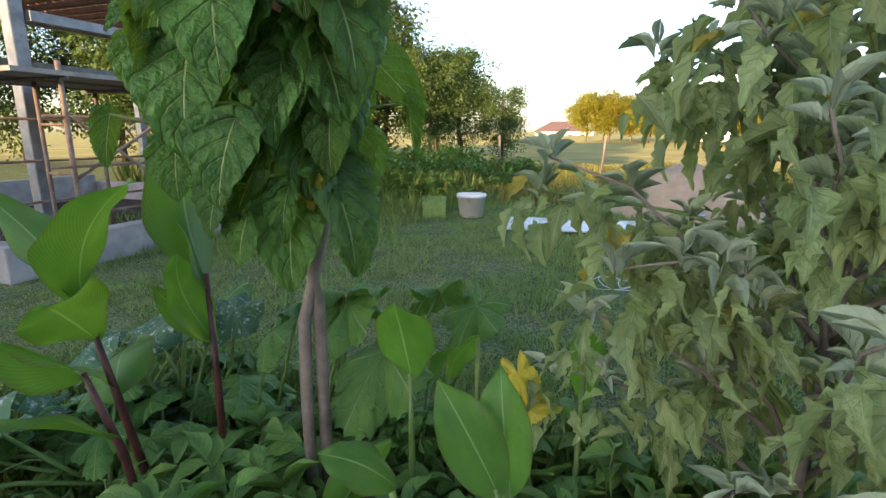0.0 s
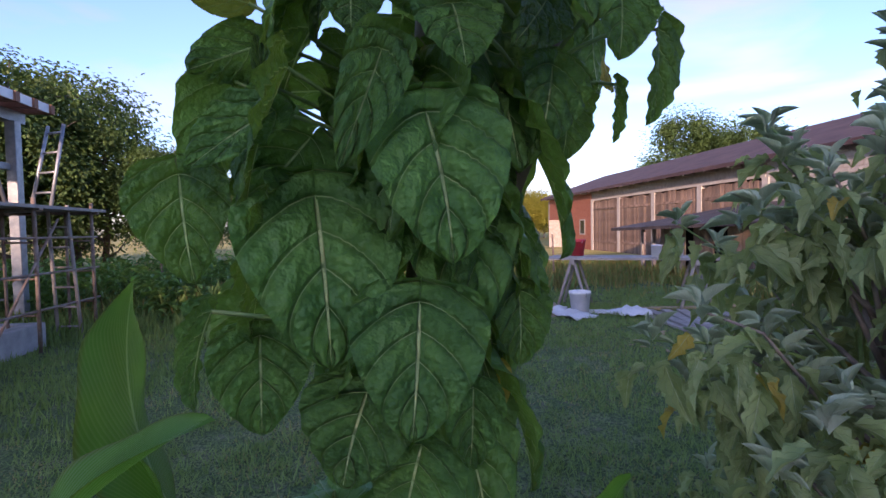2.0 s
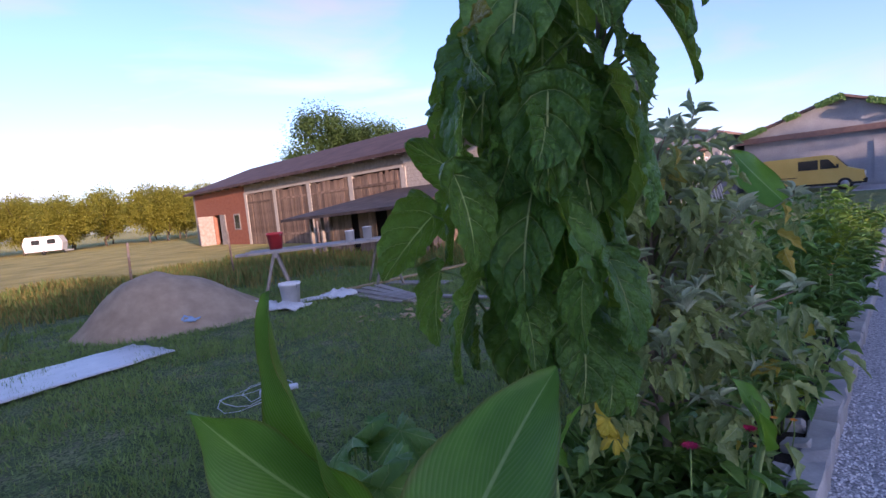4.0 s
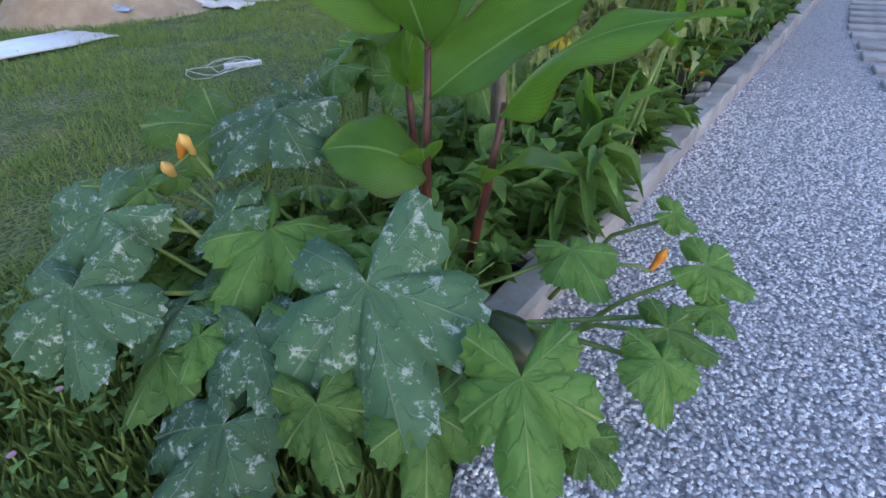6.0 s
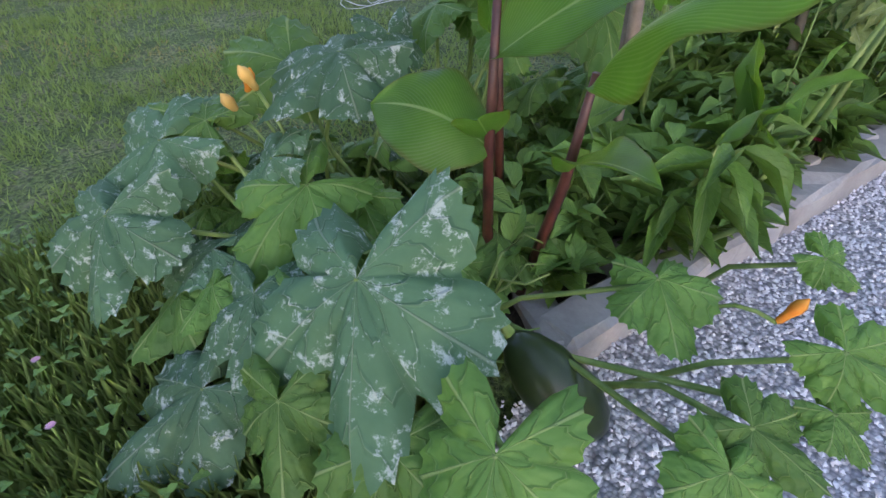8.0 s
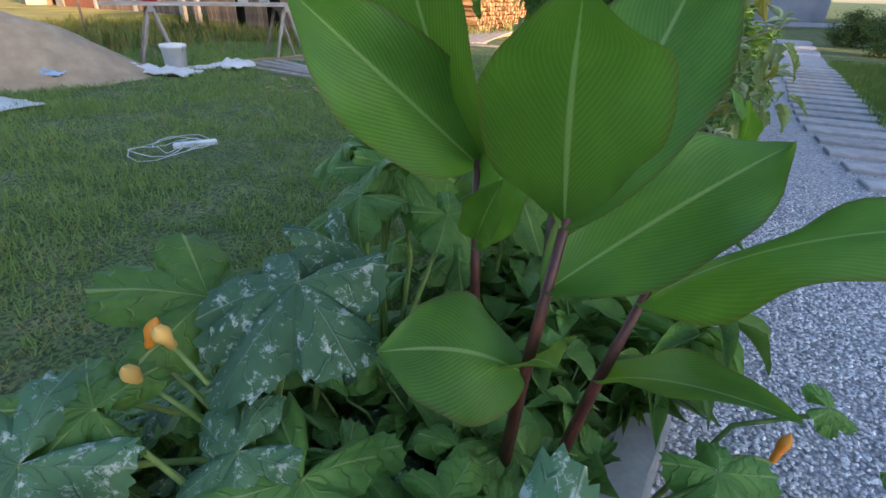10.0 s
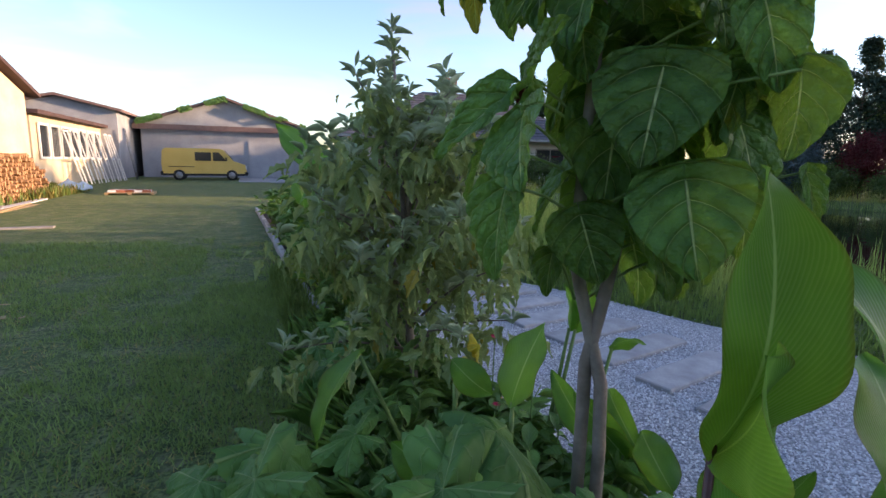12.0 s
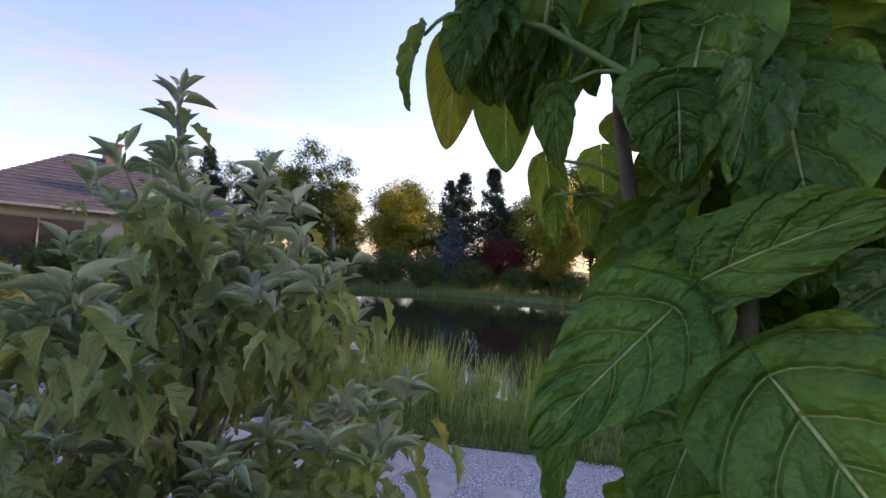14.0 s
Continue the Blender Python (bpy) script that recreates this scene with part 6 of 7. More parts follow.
# courgette
zuc = thing("courgette_plant", "sprawling courgette with big lobed leaves, partly mildewed", "courgette", (0, 0, 0))
LOBED = [lobed_leaf(k, c) for k, c in enumerate((0.36, 0.30, 0.24, 0.44))]
DEEP = [lobed_leaf(k, c, 40) for k, c in ((11, 0.33), (12, 0.28), (13, 0.36))]
CROWN = Vector((-0.62, 0.42, 0.05))
zr = random.Random(21)
white = {"A": (0, 5, 6, 7), "B": (), "C": (0, 1, 6, 7), "D": ()}
for key, rows_ in (("A", ZUC_A), ("B", ZUC_B), ("C", ZUC_C), ("D", ZUC_D)):
    for k, row in enumerate(rows_):
        b0, t0 = Vector(row[:3]), Vector(row[3:6])
        n = Vector((0.15 + zr.uniform(-0.3, 0.3), -0.25 + zr.uniform(-0.2, 0.2), 1.0))
        y = t0 - b0
        y.z = max(y.z, -0.6 * Vector((y.x, y.y)).length - 0.02)
        ln = row[6] * 1.0
        t1 = b0 + y.normalized() * ln
        put("leaf", DEEP[k % 3] if k in white[key] else LOBED[zr.randrange(4)], ZUC_WHITE if k in white[key] else ZUC_LEAF, zuc, "leaf dusted with white mildew" if k in white[key] else "", leaf_pose(b0, t1, ln * 1.02, n, zr.uniform(-0.25, 0.25)))
        root = CROWN + Vector((zr.uniform(-0.25, 0.25) + 0.25 * (b0.x + 0.6), zr.uniform(-0.12, 0.12), 0))
        if b0.y > 0.75:
            root = Vector((b0.x * 0.7 - 0.25, b0.y - 0.15, 0.05))
        mid = root.lerp(b0, 0.55) + Vector((zr.uniform(-0.06, 0.06), zr.uniform(-0.06, 0.06), 0.03))
        put("leaf_stalk", tube([root, mid, b0 + Vector((0, 0, -0.015)), b0], [0.008, 0.007, 0.006, 0.005], 6), STEM_GREEN, zuc)

# dark soil-coloured patch added to paint the shade under the courgette
edge_ = [(-0.88 + 0.50 * math.cos(a) * (1 + 0.12 * math.sin(5 * a + 1)), 0.22 + 0.55 * math.sin(a) * (1 + 0.1 * math.sin(4 * a)), 0.034) for a in np.linspace(0, 2 * math.pi, 41)[:-1]]
tagged(put("soil_patch", mesh_from(edge_, [tuple(range(40))], "soil"), SOIL), "dark soil-coloured patch standing in for shade under the courgette leaves", "soil", kind="structure")

# marrow, buds and flowers of the courgette
mar = thing("marrow", "large dark green marrow lying against the kerb end", "marrow")
mar.matrix_basis = Matrix.Translation((-0.20, 0.44, 0.245)) @ Vector((0.21, 0.08, -0.165)).to_track_quat("Z", "Y").to_matrix().to_4x4()
put("fruit", lathe([(0.014, 0.0), (0.03, 0.012), (0.05, 0.04), (0.068, 0.09), (0.076, 0.15), (0.072, 0.2), (0.055, 0.245), (0.03, 0.272), (0.008, 0.28)], 24), MARROW, mar)
put("fruit_stalk", tube([(0, 0, 0.005), (0.004, 0.006, -0.03), (-0.01, 0.01, -0.075)], [0.016, 0.011, 0.012], 7), STEM_GREEN, mar)


def petals(n, r, seed=0, up=35):
    b = bmesh.new()
    one = blade(lambda t: 0.55 * math.sin(math.pi * min(1, t + 0.05) ** 0.8) + 0.03, 5, 1, 0.35, 0.2, 0, 1, 0, 1, seed)
    for k in range(n):
        tmp = one.copy()
        tmp.transform(Matrix.Rotation(k * 2 * math.pi / n, 4, "Z") @ Matrix.Rotation(radians(up), 4, "X") @ Matrix.Scale(r, 4))
        b.from_mesh(tmp)
    return b


for x, y, z, c in ((-1.02, 0.25, 0.57, PALE_ORANGE), (-1.06, 0.20, 0.50, PALE_ORANGE), (-1.1, 0.24, 0.53, ORANGE), (0.06, 1.06, 0.13, ORANGE)):
    put("flower", lathe([(0.005, 0.0), (0.010, 0.008), (0.011, 0.03), (0.017, 0.055), (0.015, 0.07), (0.007, 0.082), (0.002, 0.09)], 8), c, zuc, "withered orange flower", pose(x, y, z, random.uniform(-40, 30), 20, 0))
    put("flower_stalk", tube(curve_points((-0.85 if x < 0 else -0.1, 0.35 if x < 0 else 0.95, 0.1), (x, y, z), 0.04, 4), 0.006, 5), STEM_GREEN, zuc)
for k in range(26):
    a = zr.uniform(0, 6.28)
    put("tendril", tube(curve_points((-0.62 + 0.25 * math.cos(a), 0.4 + 0.18 * math.sin(a), 0.03), (-0.62 + 0.45 * math.cos(a + 0.6), 0.42 + 0.3 * math.sin(a + 0.6), zr.uniform(0.15, 0.4)), 0.08, 5, 0.03, zr),
                        [0.006, 0.005, 0.005, 0.004, 0.003, 0.002], 5), STEM_GREEN, zuc)
# lower leaves of the courgette that fill the clump
for k in range(92):
    a, rad = zr.uniform(0, 6.28), zr.uniform(0.1, 0.55)
    b0 = Vector((-0.80 + rad * 0.95 * math.cos(a), 0.33 + rad * 0.8 * math.sin(a), zr.uniform(0.12, 0.36)))
    d = Vector((math.cos(a + zr.uniform(-0.6, 0.6)), math.sin(a + zr.uniform(-0.6, 0.6)), -0.35)).normalized()
    ln = zr.uniform(0.14, 0.25)
    if b0.x > -0.42:
        continue
    put("leaf", LOBED[zr.randrange(4)], ZUC_LEAF if k % 5 else ZUC_WHITE, zuc, "", leaf_pose(b0, b0 + d * ln, ln, (zr.uniform(-0.3, 0.3), zr.uniform(-0.4, 0.1), 1)))
put("leaf", LOBED[1], YELLOW_LEAF, zuc, "yellowed leaf", leaf_pose((-0.67, 1.76, 0.72), (-0.64, 1.82, 0.62), 0.09, (0.4, -0.4, 0.8)))
put("leaf", LOBED[2], YELLOW_LEAF, zuc, "yellowed leaf", leaf_pose((-0.66, 1.78, 0.64), (-0.67, 1.90, 0.66), 0.09, (0.4, -0.3, 0.9)))
# courgettes trailing along the lawn side of the kerb
trail = thing("courgette_plant", "row of courgette leaves along the lawn side of the kerb", "courgette", (0, 0, 0))
for k in range(72):
    y = zr.uniform(0.8, 3.3)
    x = bed_left(y) - 0.05 - abs(zr.gauss(0, 0.15))
    z = zr.uniform(0.14, 0.44)
    a = zr.uniform(2.0, 5.2)
    ln = zr.uniform(0.15, 0.25)
    d = Vector((math.cos(a), math.sin(a) * 0.6, -0.3)).normalized()
    put("leaf", LOBED[zr.randrange(4)], ZUC_LEAF, trail, "", leaf_pose((x, y, z), Vector((x, y, z)) + d * ln, ln, (-0.2, -0.25, 1)))
    put("leaf_stalk", tube(curve_points((bed_left(y) - 0.1, y + 0.1, 0.02), (x, y, z), 0.03, 3), 0.005, 5), STEM_GREEN, trail)

# other cannas in the bed
for rows_, lab in ((CANNA_LOW, "young canna with two upright paddle leaves"), (CANNA_MID, "low canna leaves among the herbs"), (CANNA_KERB, "young canna with lance-shaped leaves by the kerb"), (CANNA_FAR, "tall banana-like leaf further along the bed")):
    c2 = thing("canna_plant", lab, "canna", (0, 0, 0), "cannas in the bed")
    for k, row in enumerate(rows_):
        b0, t0 = Vector(row[:3]), Vector(row[3:6])
        foot = Vector((min(-0.34, max(-0.8, b0.x)), b0.y, 0.03))
        put("leaf", CANNAS[k % 3], CANNA_LEAF, c2, "", leaf_pose(b0, t0, row[6], (0.3 if rows_ is CANNA_LOW else -0.6, -0.1, 0.5)))
        put("stalk", tube(curve_points(foot, b0 + (t0 - b0) * 0.05, 0, 3), [0.013, 0.011, 0.009, 0.007], 6), STEM_GREEN, c2)
# ---- the tall felted shrub ----
shrub = thing("nightshade_shrub", "tall shrub with grey felted lobed leaves, some yellowing", "shrub", (0, 0, 0))
LANCE_FELT = blade(lambda t: (math.sin(math.pi * t ** 0.7) if 0 < t < 1 else 0.03), 6, 1, 0.14, 0.3, 0.02, 2, 0, 3, 5)
FELTS = [felt_leaf(k) for k in range(3)]
sr = random.Random(33)
SX, SY = -0.72, 2.42
put("stem", tube([(SX, SY, 0.0), (SX + 0.01, SY, 0.35), (SX - 0.02, SY + 0.02, 0.7), (SX - 0.04, SY + 0.06, 1.3), (SX - 0.08, SY + 0.12, 1.98)], [0.022, 0.02, 0.017, 0.012, 0.006], 8), BARK_PALE, shrub)
tips = [Vector((SX - 0.08, SY + 0.12, 1.98 - 0.075 * k)) for k in range(6)]
for k in range(58):
    z0 = 0.40 + 0.95 * (k / 58)
    a = k * 2.4
    z1 = min(1.86, z0 + sr.uniform(0.08, 0.60))
    reach = (0.54 if z0 < 1.0 else 0.47) * sr.uniform(0.6, 1.15) * (1.0 if z1 < 1.35 else max(0.30, 1 - (z1 - 1.35) * 1.1))
    end = Vector((SX - 0.03 + reach * math.cos(a), SY + 0.05 + reach * 1.1 * math.sin(a), z1))
    pts = curve_points((SX - 0.02, SY + 0.03, z0), end, 0.06, 4, 0.025, sr)
    put("branch", tube(pts, [0.009, 0.007, 0.005, 0.004, 0.003], 5), BARK_PALE if k % 3 else STEM_GREEN, shrub)
    tips += [pts[2], pts[3], end]
pale, broad_, count = [], [], 0
for t_ in tips:
    near_top = t_.z > 1.7
    # a star of narrow pale young leaves at the tip
    for j in range(10):
        a = j * 2.4 + sr.uniform(-0.4, 0.4)
        d = Vector((math.cos(a), math.sin(a), sr.uniform(-0.1, 1.5))).normalized()
        ln = sr.uniform(0.035, 0.095)
        b0 = t_ + Vector((0, 0, sr.uniform(-0.03, 0.02))) + d * 0.01
        pale.append(leaf_pose(b0, b0 + d * ln, ln * sr.uniform(0.17, 0.27), (math.cos(a) * 0.2, math.sin(a) * 0.2, 1.0), sr.uniform(-0.6, 0.6)))
    # older lobed leaves hanging below it
    for j in range(4 if near_top else 9):
        a = j * 2.4 + sr.uniform(-0.6, 0.6)
        d = Vector((math.cos(a), math.sin(a), sr.uniform(-1.7, -0.15))).normalized()
        ln = sr.uniform(0.05, 0.125) * (0.7 if near_top else 1.0)
        b0 = t_ + Vector((sr.gauss(0, 0.04), sr.gauss(0, 0.04), sr.uniform(-0.11, 0.0))) + d * 0.03
        m = leaf_pose(b0, b0 + d * ln, ln * sr.uniform(0.45, 0.66), (math.cos(a) + sr.uniform(-0.5, 0.5), math.sin(a) + sr.uniform(-0.5, 0.5), 0.55), sr.uniform(-0.8, 0.8))
        if count < 290 and j % 4 == 0:
            put("leaf", FELTS[count % 3], FELT_LEAF, shrub, "", m)
            count += 1
        else:
            broad_.append(m)
put("foliage", scatter(FELTS[0], broad_), FELT_MANY, shrub)["kind"] = "stuff"
put("young_foliage", scatter(LANCE_FELT, pale), FELT_PALE, shrub, "pale silvery young leaves")["kind"] = "stuff"

# ---- herbs and flowers in the bed ----
LANCES = [lance(k, d) for k, d in enumerate((0.25, 0.45, 0.15))]


def herb(at, h, r, n, mat_, label, seed, ln=0.12, wide=0.34, cat="herb", group="herbs in the bed"):
    rng = random.Random(seed)
    t = thing("herb_plant", label, cat, at, group)
    poses = []
    for k in range(max(4, n // 14)):
        a = rng.uniform(0, 6.28)
        end = Vector((math.cos(a) * r * rng.uniform(0.2, 0.8), math.sin(a) * r * rng.uniform(0.2, 0.8), h * rng.uniform(0.6, 1)))
        pts = curve_points((rng.uniform(-0.03, 0.03), rng.uniform(-0.03, 0.03), 0), end, 0.03, 4, 0.01, rng)
        put("stalk", tube(pts, [0.006, 0.005, 0.004, 0.003, 0.002], 5), STEM_GREEN, t)
        for j in range(14):
            q = rng.uniform(0.25, 1.0)
            b0 = pts[0].lerp(pts[-1], q)
            a2 = j * 2.4 + rng.uniform(-0.3, 0.3)
            d = Vector((math.cos(a2), math.sin(a2), rng.uniform(-0.15, 0.9))).normalized()
            s = ln * rng.uniform(0.6, 1.25)
            poses.append(leaf_pose(b0, b0 + d * s, s * wide, (0, 0, 1), rng.uniform(-0.3, 0.3)))
    put("foliage", scatter(LANCES[seed % 3], poses), mat_, t)["kind"] = "stuff"
    return t


hr = random.Random(77)
for k in range(26):
    y = 0.62 + k * 0.075 + hr.uniform(-0.05, 0.05)
    herb((hr.uniform(-0.85, -0.34), y, 0.05), hr.uniform(0.2, 0.42), 0.2, 44, HERB_LEAF, "low broad-leaved green plant filling the bed", 300 + k, hr.uniform(0.09, 0.13), hr.uniform(0.5, 0.7), "plant", "low plants in the bed")
for k in range(64):
    y = 0.85 + k * 0.19 + hr.uniform(-0.08, 0.08)
    x = hr.uniform(bed_left(y) + 0.08, -0.33)
    hgt = hr.uniform(0.16, 0.36) if y < 3.1 else hr.uniform(0.35, 0.85)
    herb((x, y, 0.05), hgt, hgt * 0.75, 46 if y < 5 else 80, LIME_LEAF if k % 9 == 5 and y > 3.2 else HERB_LEAF, "leafy green herb with narrow leaves in the bed" if k % 9 != 5 else "bright lime-green plant in the bed", k,
         hr.uniform(0.08, 0.15), hr.uniform(0.25, 0.5))
for k, (x, y, h) in enumerate(((-0.33, 1.05, 0.36), (-0.30, 1.45, 0.4), (-0.5, 1.2, 0.42), (-0.32, 2.05, 0.34))):
    herb((x, y, 0.05), h, 0.16, 42, HERB_LEAF, "balsam with long narrow leaves leaning over the kerb", 3 * k + 902, 0.14, 0.26)
for k in range(14):
    y = 2.3 + k * 0.13
    herb((bed_left(y) + hr.uniform(0.06, 0.2), y, 0.05), hr.uniform(0.25, 0.5), 0.2, 60, HERB_LEAF, "dense green herb just inside the kerb", 700 + k, hr.uniform(0.1, 0.15), hr.uniform(0.35, 0.55))
for x, y, s in ((-0.85, 3.6, 1.0), (-0.8, 4.4, 1.1), (-0.6, 5.2, 1.2), (-0.9, 6.1, 1.2), (-0.6, 7.0, 1.3), (-0.9, 8.2, 1.2), (-0.7, 9.5, 1.3)):
    herb((x, y, 0.05), 0.95 * s, 0.5, 170, HERB_LEAF if y != 7.0 else LIME_LEAF, "bushy waist-high green plant in the bed", int(y * 10), 0.13, 0.42, "shrub", "tall plants in the bed")


def flower(at, h, mat_, label, r=0.022, n=9, seed=0):
    t = thing("flower", label, "flower", at, "flowers in the bed")
    put("stalk", tube(curve_points((0, 0, 0), (0.01, 0.01, h), 0, 3, 0.005), 0.003, 5), STEM_GREEN, t)
    put("bloom", petals(n, r, seed), mat_, t, m=pose(0.01, 0.01, h))
    return t


for k in range(22):
    y = hr.uniform(1.2, 3.2) if k < 14 else hr.uniform(3.2, 8)
    flower((hr.uniform(-0.6, -0.33), y, 0.05), hr.uniform(0.12, 0.3) if y < 3.2 else hr.uniform(0.5, 0.9), ORANGE if k % 5 else CRIMSON, "small orange marigold bloom" if k % 5 else "small crimson bloom on green stalk", seed=k)
flower((-0.42, 1.78, 0.05), 0.62, CRIMSON, "single crimson zinnia on a thin stalk", 0.03, 12)
flower((-0.36, 2.25, 0.05), 0.5, CRIMSON, "single crimson zinnia on a thin stalk", 0.035, 14)

# balsam leaning out over the kerb
balsam = thing("balsam_plant", "balsam with long narrow leaves hanging over the kerb", "balsam", (-0.33, 1.02, 0.05))
b_pts = [Vector(p) for p in ((0, 0, 0), (0.05, 0.01, 0.22), (0.13, 0.02, 0.40), (0.19, 0.0, 0.47))]
put("stalk", tube(b_pts, [0.010, 0.009, 0.007, 0.004], 7), STEM_GREEN, balsam)
for k in range(17):
    b0 = b_pts[1].lerp(b_pts[3], k / 16)
    a = k * 2.4
    d = Vector((math.cos(a) + 0.45, math.sin(a) - 0.35, -0.55 + 0.7 * (k % 3 == 0))).normalized() * (0.13 + 0.09 * hr.random())
    put("leaf", LANCES[k % 3], BALSAM_LEAF, balsam, "", leaf_pose(b0, b0 + d, d.length * 0.27, (0.1, -0.2, 1)))
chips = [Matrix.Translation((hr.gauss(-4.6, 0.55), hr.gauss(4.95, 0.35), 0.055)) @ Euler((hr.uniform(-0.3, 0.3), hr.uniform(-0.3, 0.3), hr.uniform(0, 6.28))).to_matrix().to_4x4() @ Matrix.Diagonal((hr.uniform(0.02, 0.06), hr.uniform(0.015, 0.03), 0.006, 1)) for k in range(70)]
chip_b = box((-1, -1, 0, 1, 1, 1), bevel=0.15)
chip_me = bpy.data.meshes.new("chip")
chip_b.to_mesh(chip_me)
chip_b.free()
tagged(put("wood_chips", scatter(chip_me, chips), TIMBER), "pale wood chips scattered on the lawn", "wood chips", kind="stuff")
for x, y in ((-0.83, -0.44), (-0.61, -0.42), (-0.72, -0.22), (-0.95, -0.3)):
    flower((x, y, 0.03), 0.13, PINK, "small pink clover head in the grass", 0.011, 14, 5)

# spiky garden palm and red blooms before the house
palm = thing("garden_palm", "small spiky yellow-green palm before the house", "palm", (10.9, 24.4, 0.0))
put("trunk", tube([(0, 0, -0.2), (0.03, 0.02, 0.9), (0, 0, 1.7)], [0.09, 0.08, 0.07], 8), BARK, palm)
pr = random.Random(4)
spikes = []
for k in range(110):
    a, e_ = pr.uniform(0, 6.28), pr.uniform(-0.3, 1.4)
    d = Vector((math.cos(a) * math.cos(e_), math.sin(a) * math.cos(e_), math.sin(e_)))
    spikes.append(leaf_pose((0, 0, 1.7), Vector((0, 0, 1.7)) + d * pr.uniform(0.6, 0.95), 0.06, (0, 0, 1)))
put("fronds", scatter(LANCES[2], spikes), LIME_LEAF, palm)["kind"] = "stuff"
for x, y in ((13.6, 23.9), (13.9, 24.1), (17.6, 22.9), (18.2, 22.6), (8.6, 23.6)):
    fl = flower((x, y, 0.0), 1.75, CRIMSON, "tall red canna bloom before the house", 0.22, 9, 3)
    put("foliage", scatter(LANCES[0], [leaf_pose((0, 0, 0.2 + 0.05 * k), (math.cos(k * 2.4) * 0.4, math.sin(k * 2.4) * 0.4, 0.5 + 0.06 * k), 0.14, (0, 0, 1)) for k in range(16)]), HERB_LEAF, fl)["kind"] = "stuff"

# ---- grass, reeds and loose gravel: nobody could count them ----
BLADE1 = mesh_from([(-0.5, 0, 0), (0.5, 0, 0), (0.0, 1, 0.12)], [(0, 1, 2)], "blade", False, [(0.3, 0), (0.7, 0), (0.5, 1)])
BLADE_REED = blade(lambda t: 1 - 0.85 * t, 3, 1, 0.10, 0.0)
BLADE3 = blade(lambda t: 1 - 0.9 * t, 3, 1, 0.35, 0.2)


def tuft(rng, x, y, z, h, w, lean=0.5):
    a = rng.uniform(0, 6.28)
    d = Vector((math.cos(a) * lean * rng.random(), math.sin(a) * lean * rng.random(), 1)).normalized()
    return leaf_pose((x, y, z), Vector((x, y, z)) + d * h, w, (math.cos(a), math.sin(a), 0.3))


gr = random.Random(101)


def lawn_ok(x, y):
    return x < bed_left(y) - 0.07 and not (-9.0 < x < -6.9 and 12.5 < y < 19.0)


poses = []
while len(poses) < 90000:
    d = gr.random() ** 1.7
    x = -0.9 - d * 9.5
    y = gr.uniform(-3.5, 9.5) if d > 0.12 else gr.uniform(-1.0, 6.0)
    patch = noise.noise(Vector((x * 1.1, y * 1.1, 3.0)))
    if not lawn_ok(x, y) or patch < -0.1 and gr.random() < 0.8:
        continue
    h = gr.uniform(0.025, 0.075) * (1 + 1.1 * patch) + 0.004 * d * 10
    poses.append(tuft(gr, x, y, ground_z(x, y) - 0.004, h, 0.008 + 0.010 * d, 1.2))
for k in range(1500):
    d = gr.random() ** 1.4
    cx, cy = -1.0 - d * 8.5, gr.uniform(-2.5, 9.0)
    tall_ = gr.uniform(0.5, 1.25)
    for j in range(22):
        x, y = cx + gr.gauss(0, 0.035 + 0.03 * d), cy + gr.gauss(0, 0.035 + 0.03 * d)
        if lawn_ok(x, y):
            poses.append(tuft(gr, x, y, ground_z(x, y) - 0.004, gr.uniform(0.05, 0.095) * tall_, 0.006 + 0.006 * d, 1.1))
tagged(put("lawn_grass", scatter(BLADE1, poses), GRASS_LEAF), "short mown lawn grass with thin patches", "grass", kind="stuff")
poses = []
while len(poses) < 16000:
    d = gr.random() ** 1.5
    x, y = -0.95 - d * 8.5, gr.uniform(-2.5, 9.0)
    if not lawn_ok(x, y) or noise.noise(Vector((x * 0.9, y * 0.9, 9.0))) + 0.5 * noise.noise(Vector((x * 3, y * 3, 2.0))) < 0.12:
        continue
    poses.append(tuft(gr, x, y, ground_z(x, y) - 0.004, gr.uniform(0.02, 0.055), 0.007 + 0.008 * d, 1.8))
tagged(put("dry_lawn_grass", scatter(BLADE1, poses), DRY_LEAF), "straw-coloured dry patches in the lawn", "grass", kind="stuff")
poses = []
for k in range(22000):
    if k % 3:
        y = gr.uniform(-0.9, 0.5)
        x = gr.uniform(-1.5, path_left(y) - 0.12)
        h = gr.uniform(0.04, 0.15)
    else:
        y = gr.uniform(0.6, 6.5)
        x = bed_left(y) - 0.05 - abs(gr.gauss(0, 0.09))
        h = gr.uniform(0.06, 0.20)
    poses.append(tuft(gr, x, y, 0.0, h, 0.005, 1.5))
tagged(put("long_grass", scatter(BLADE3, poses), GRASS_LEAF), "unmown grass along the kerb and under the courgette", "grass", kind="stuff")
CLOVER = blade(lambda t: 0.9 * math.sin(math.pi * min(1, t + 0.05) ** 0.7) + 0.03, 3, 1, 0.1, 0.1)
poses = []
for k in range(1300):
    y = gr.uniform(-0.9, 0.45)
    x = gr.uniform(-1.6, path_left(y) - 0.16)
    p, a = Vector((x, y, gr.uniform(0.05, 0.14))), gr.uniform(0, 6.28)
    for q in range(3):
        d = Vector((math.cos(a + q * 2.09), math.sin(a + q * 2.09), 0.25)) * gr.uniform(0.012, 0.022)
        poses.append(leaf_pose(p, p + d, d.length * 0.9, (0, 0, 1)))
tagged(put("clover", scatter(CLOVER, poses), HERB_LEAF), "low green clover among the grass by the path", "clover", kind="stuff")
poses = []
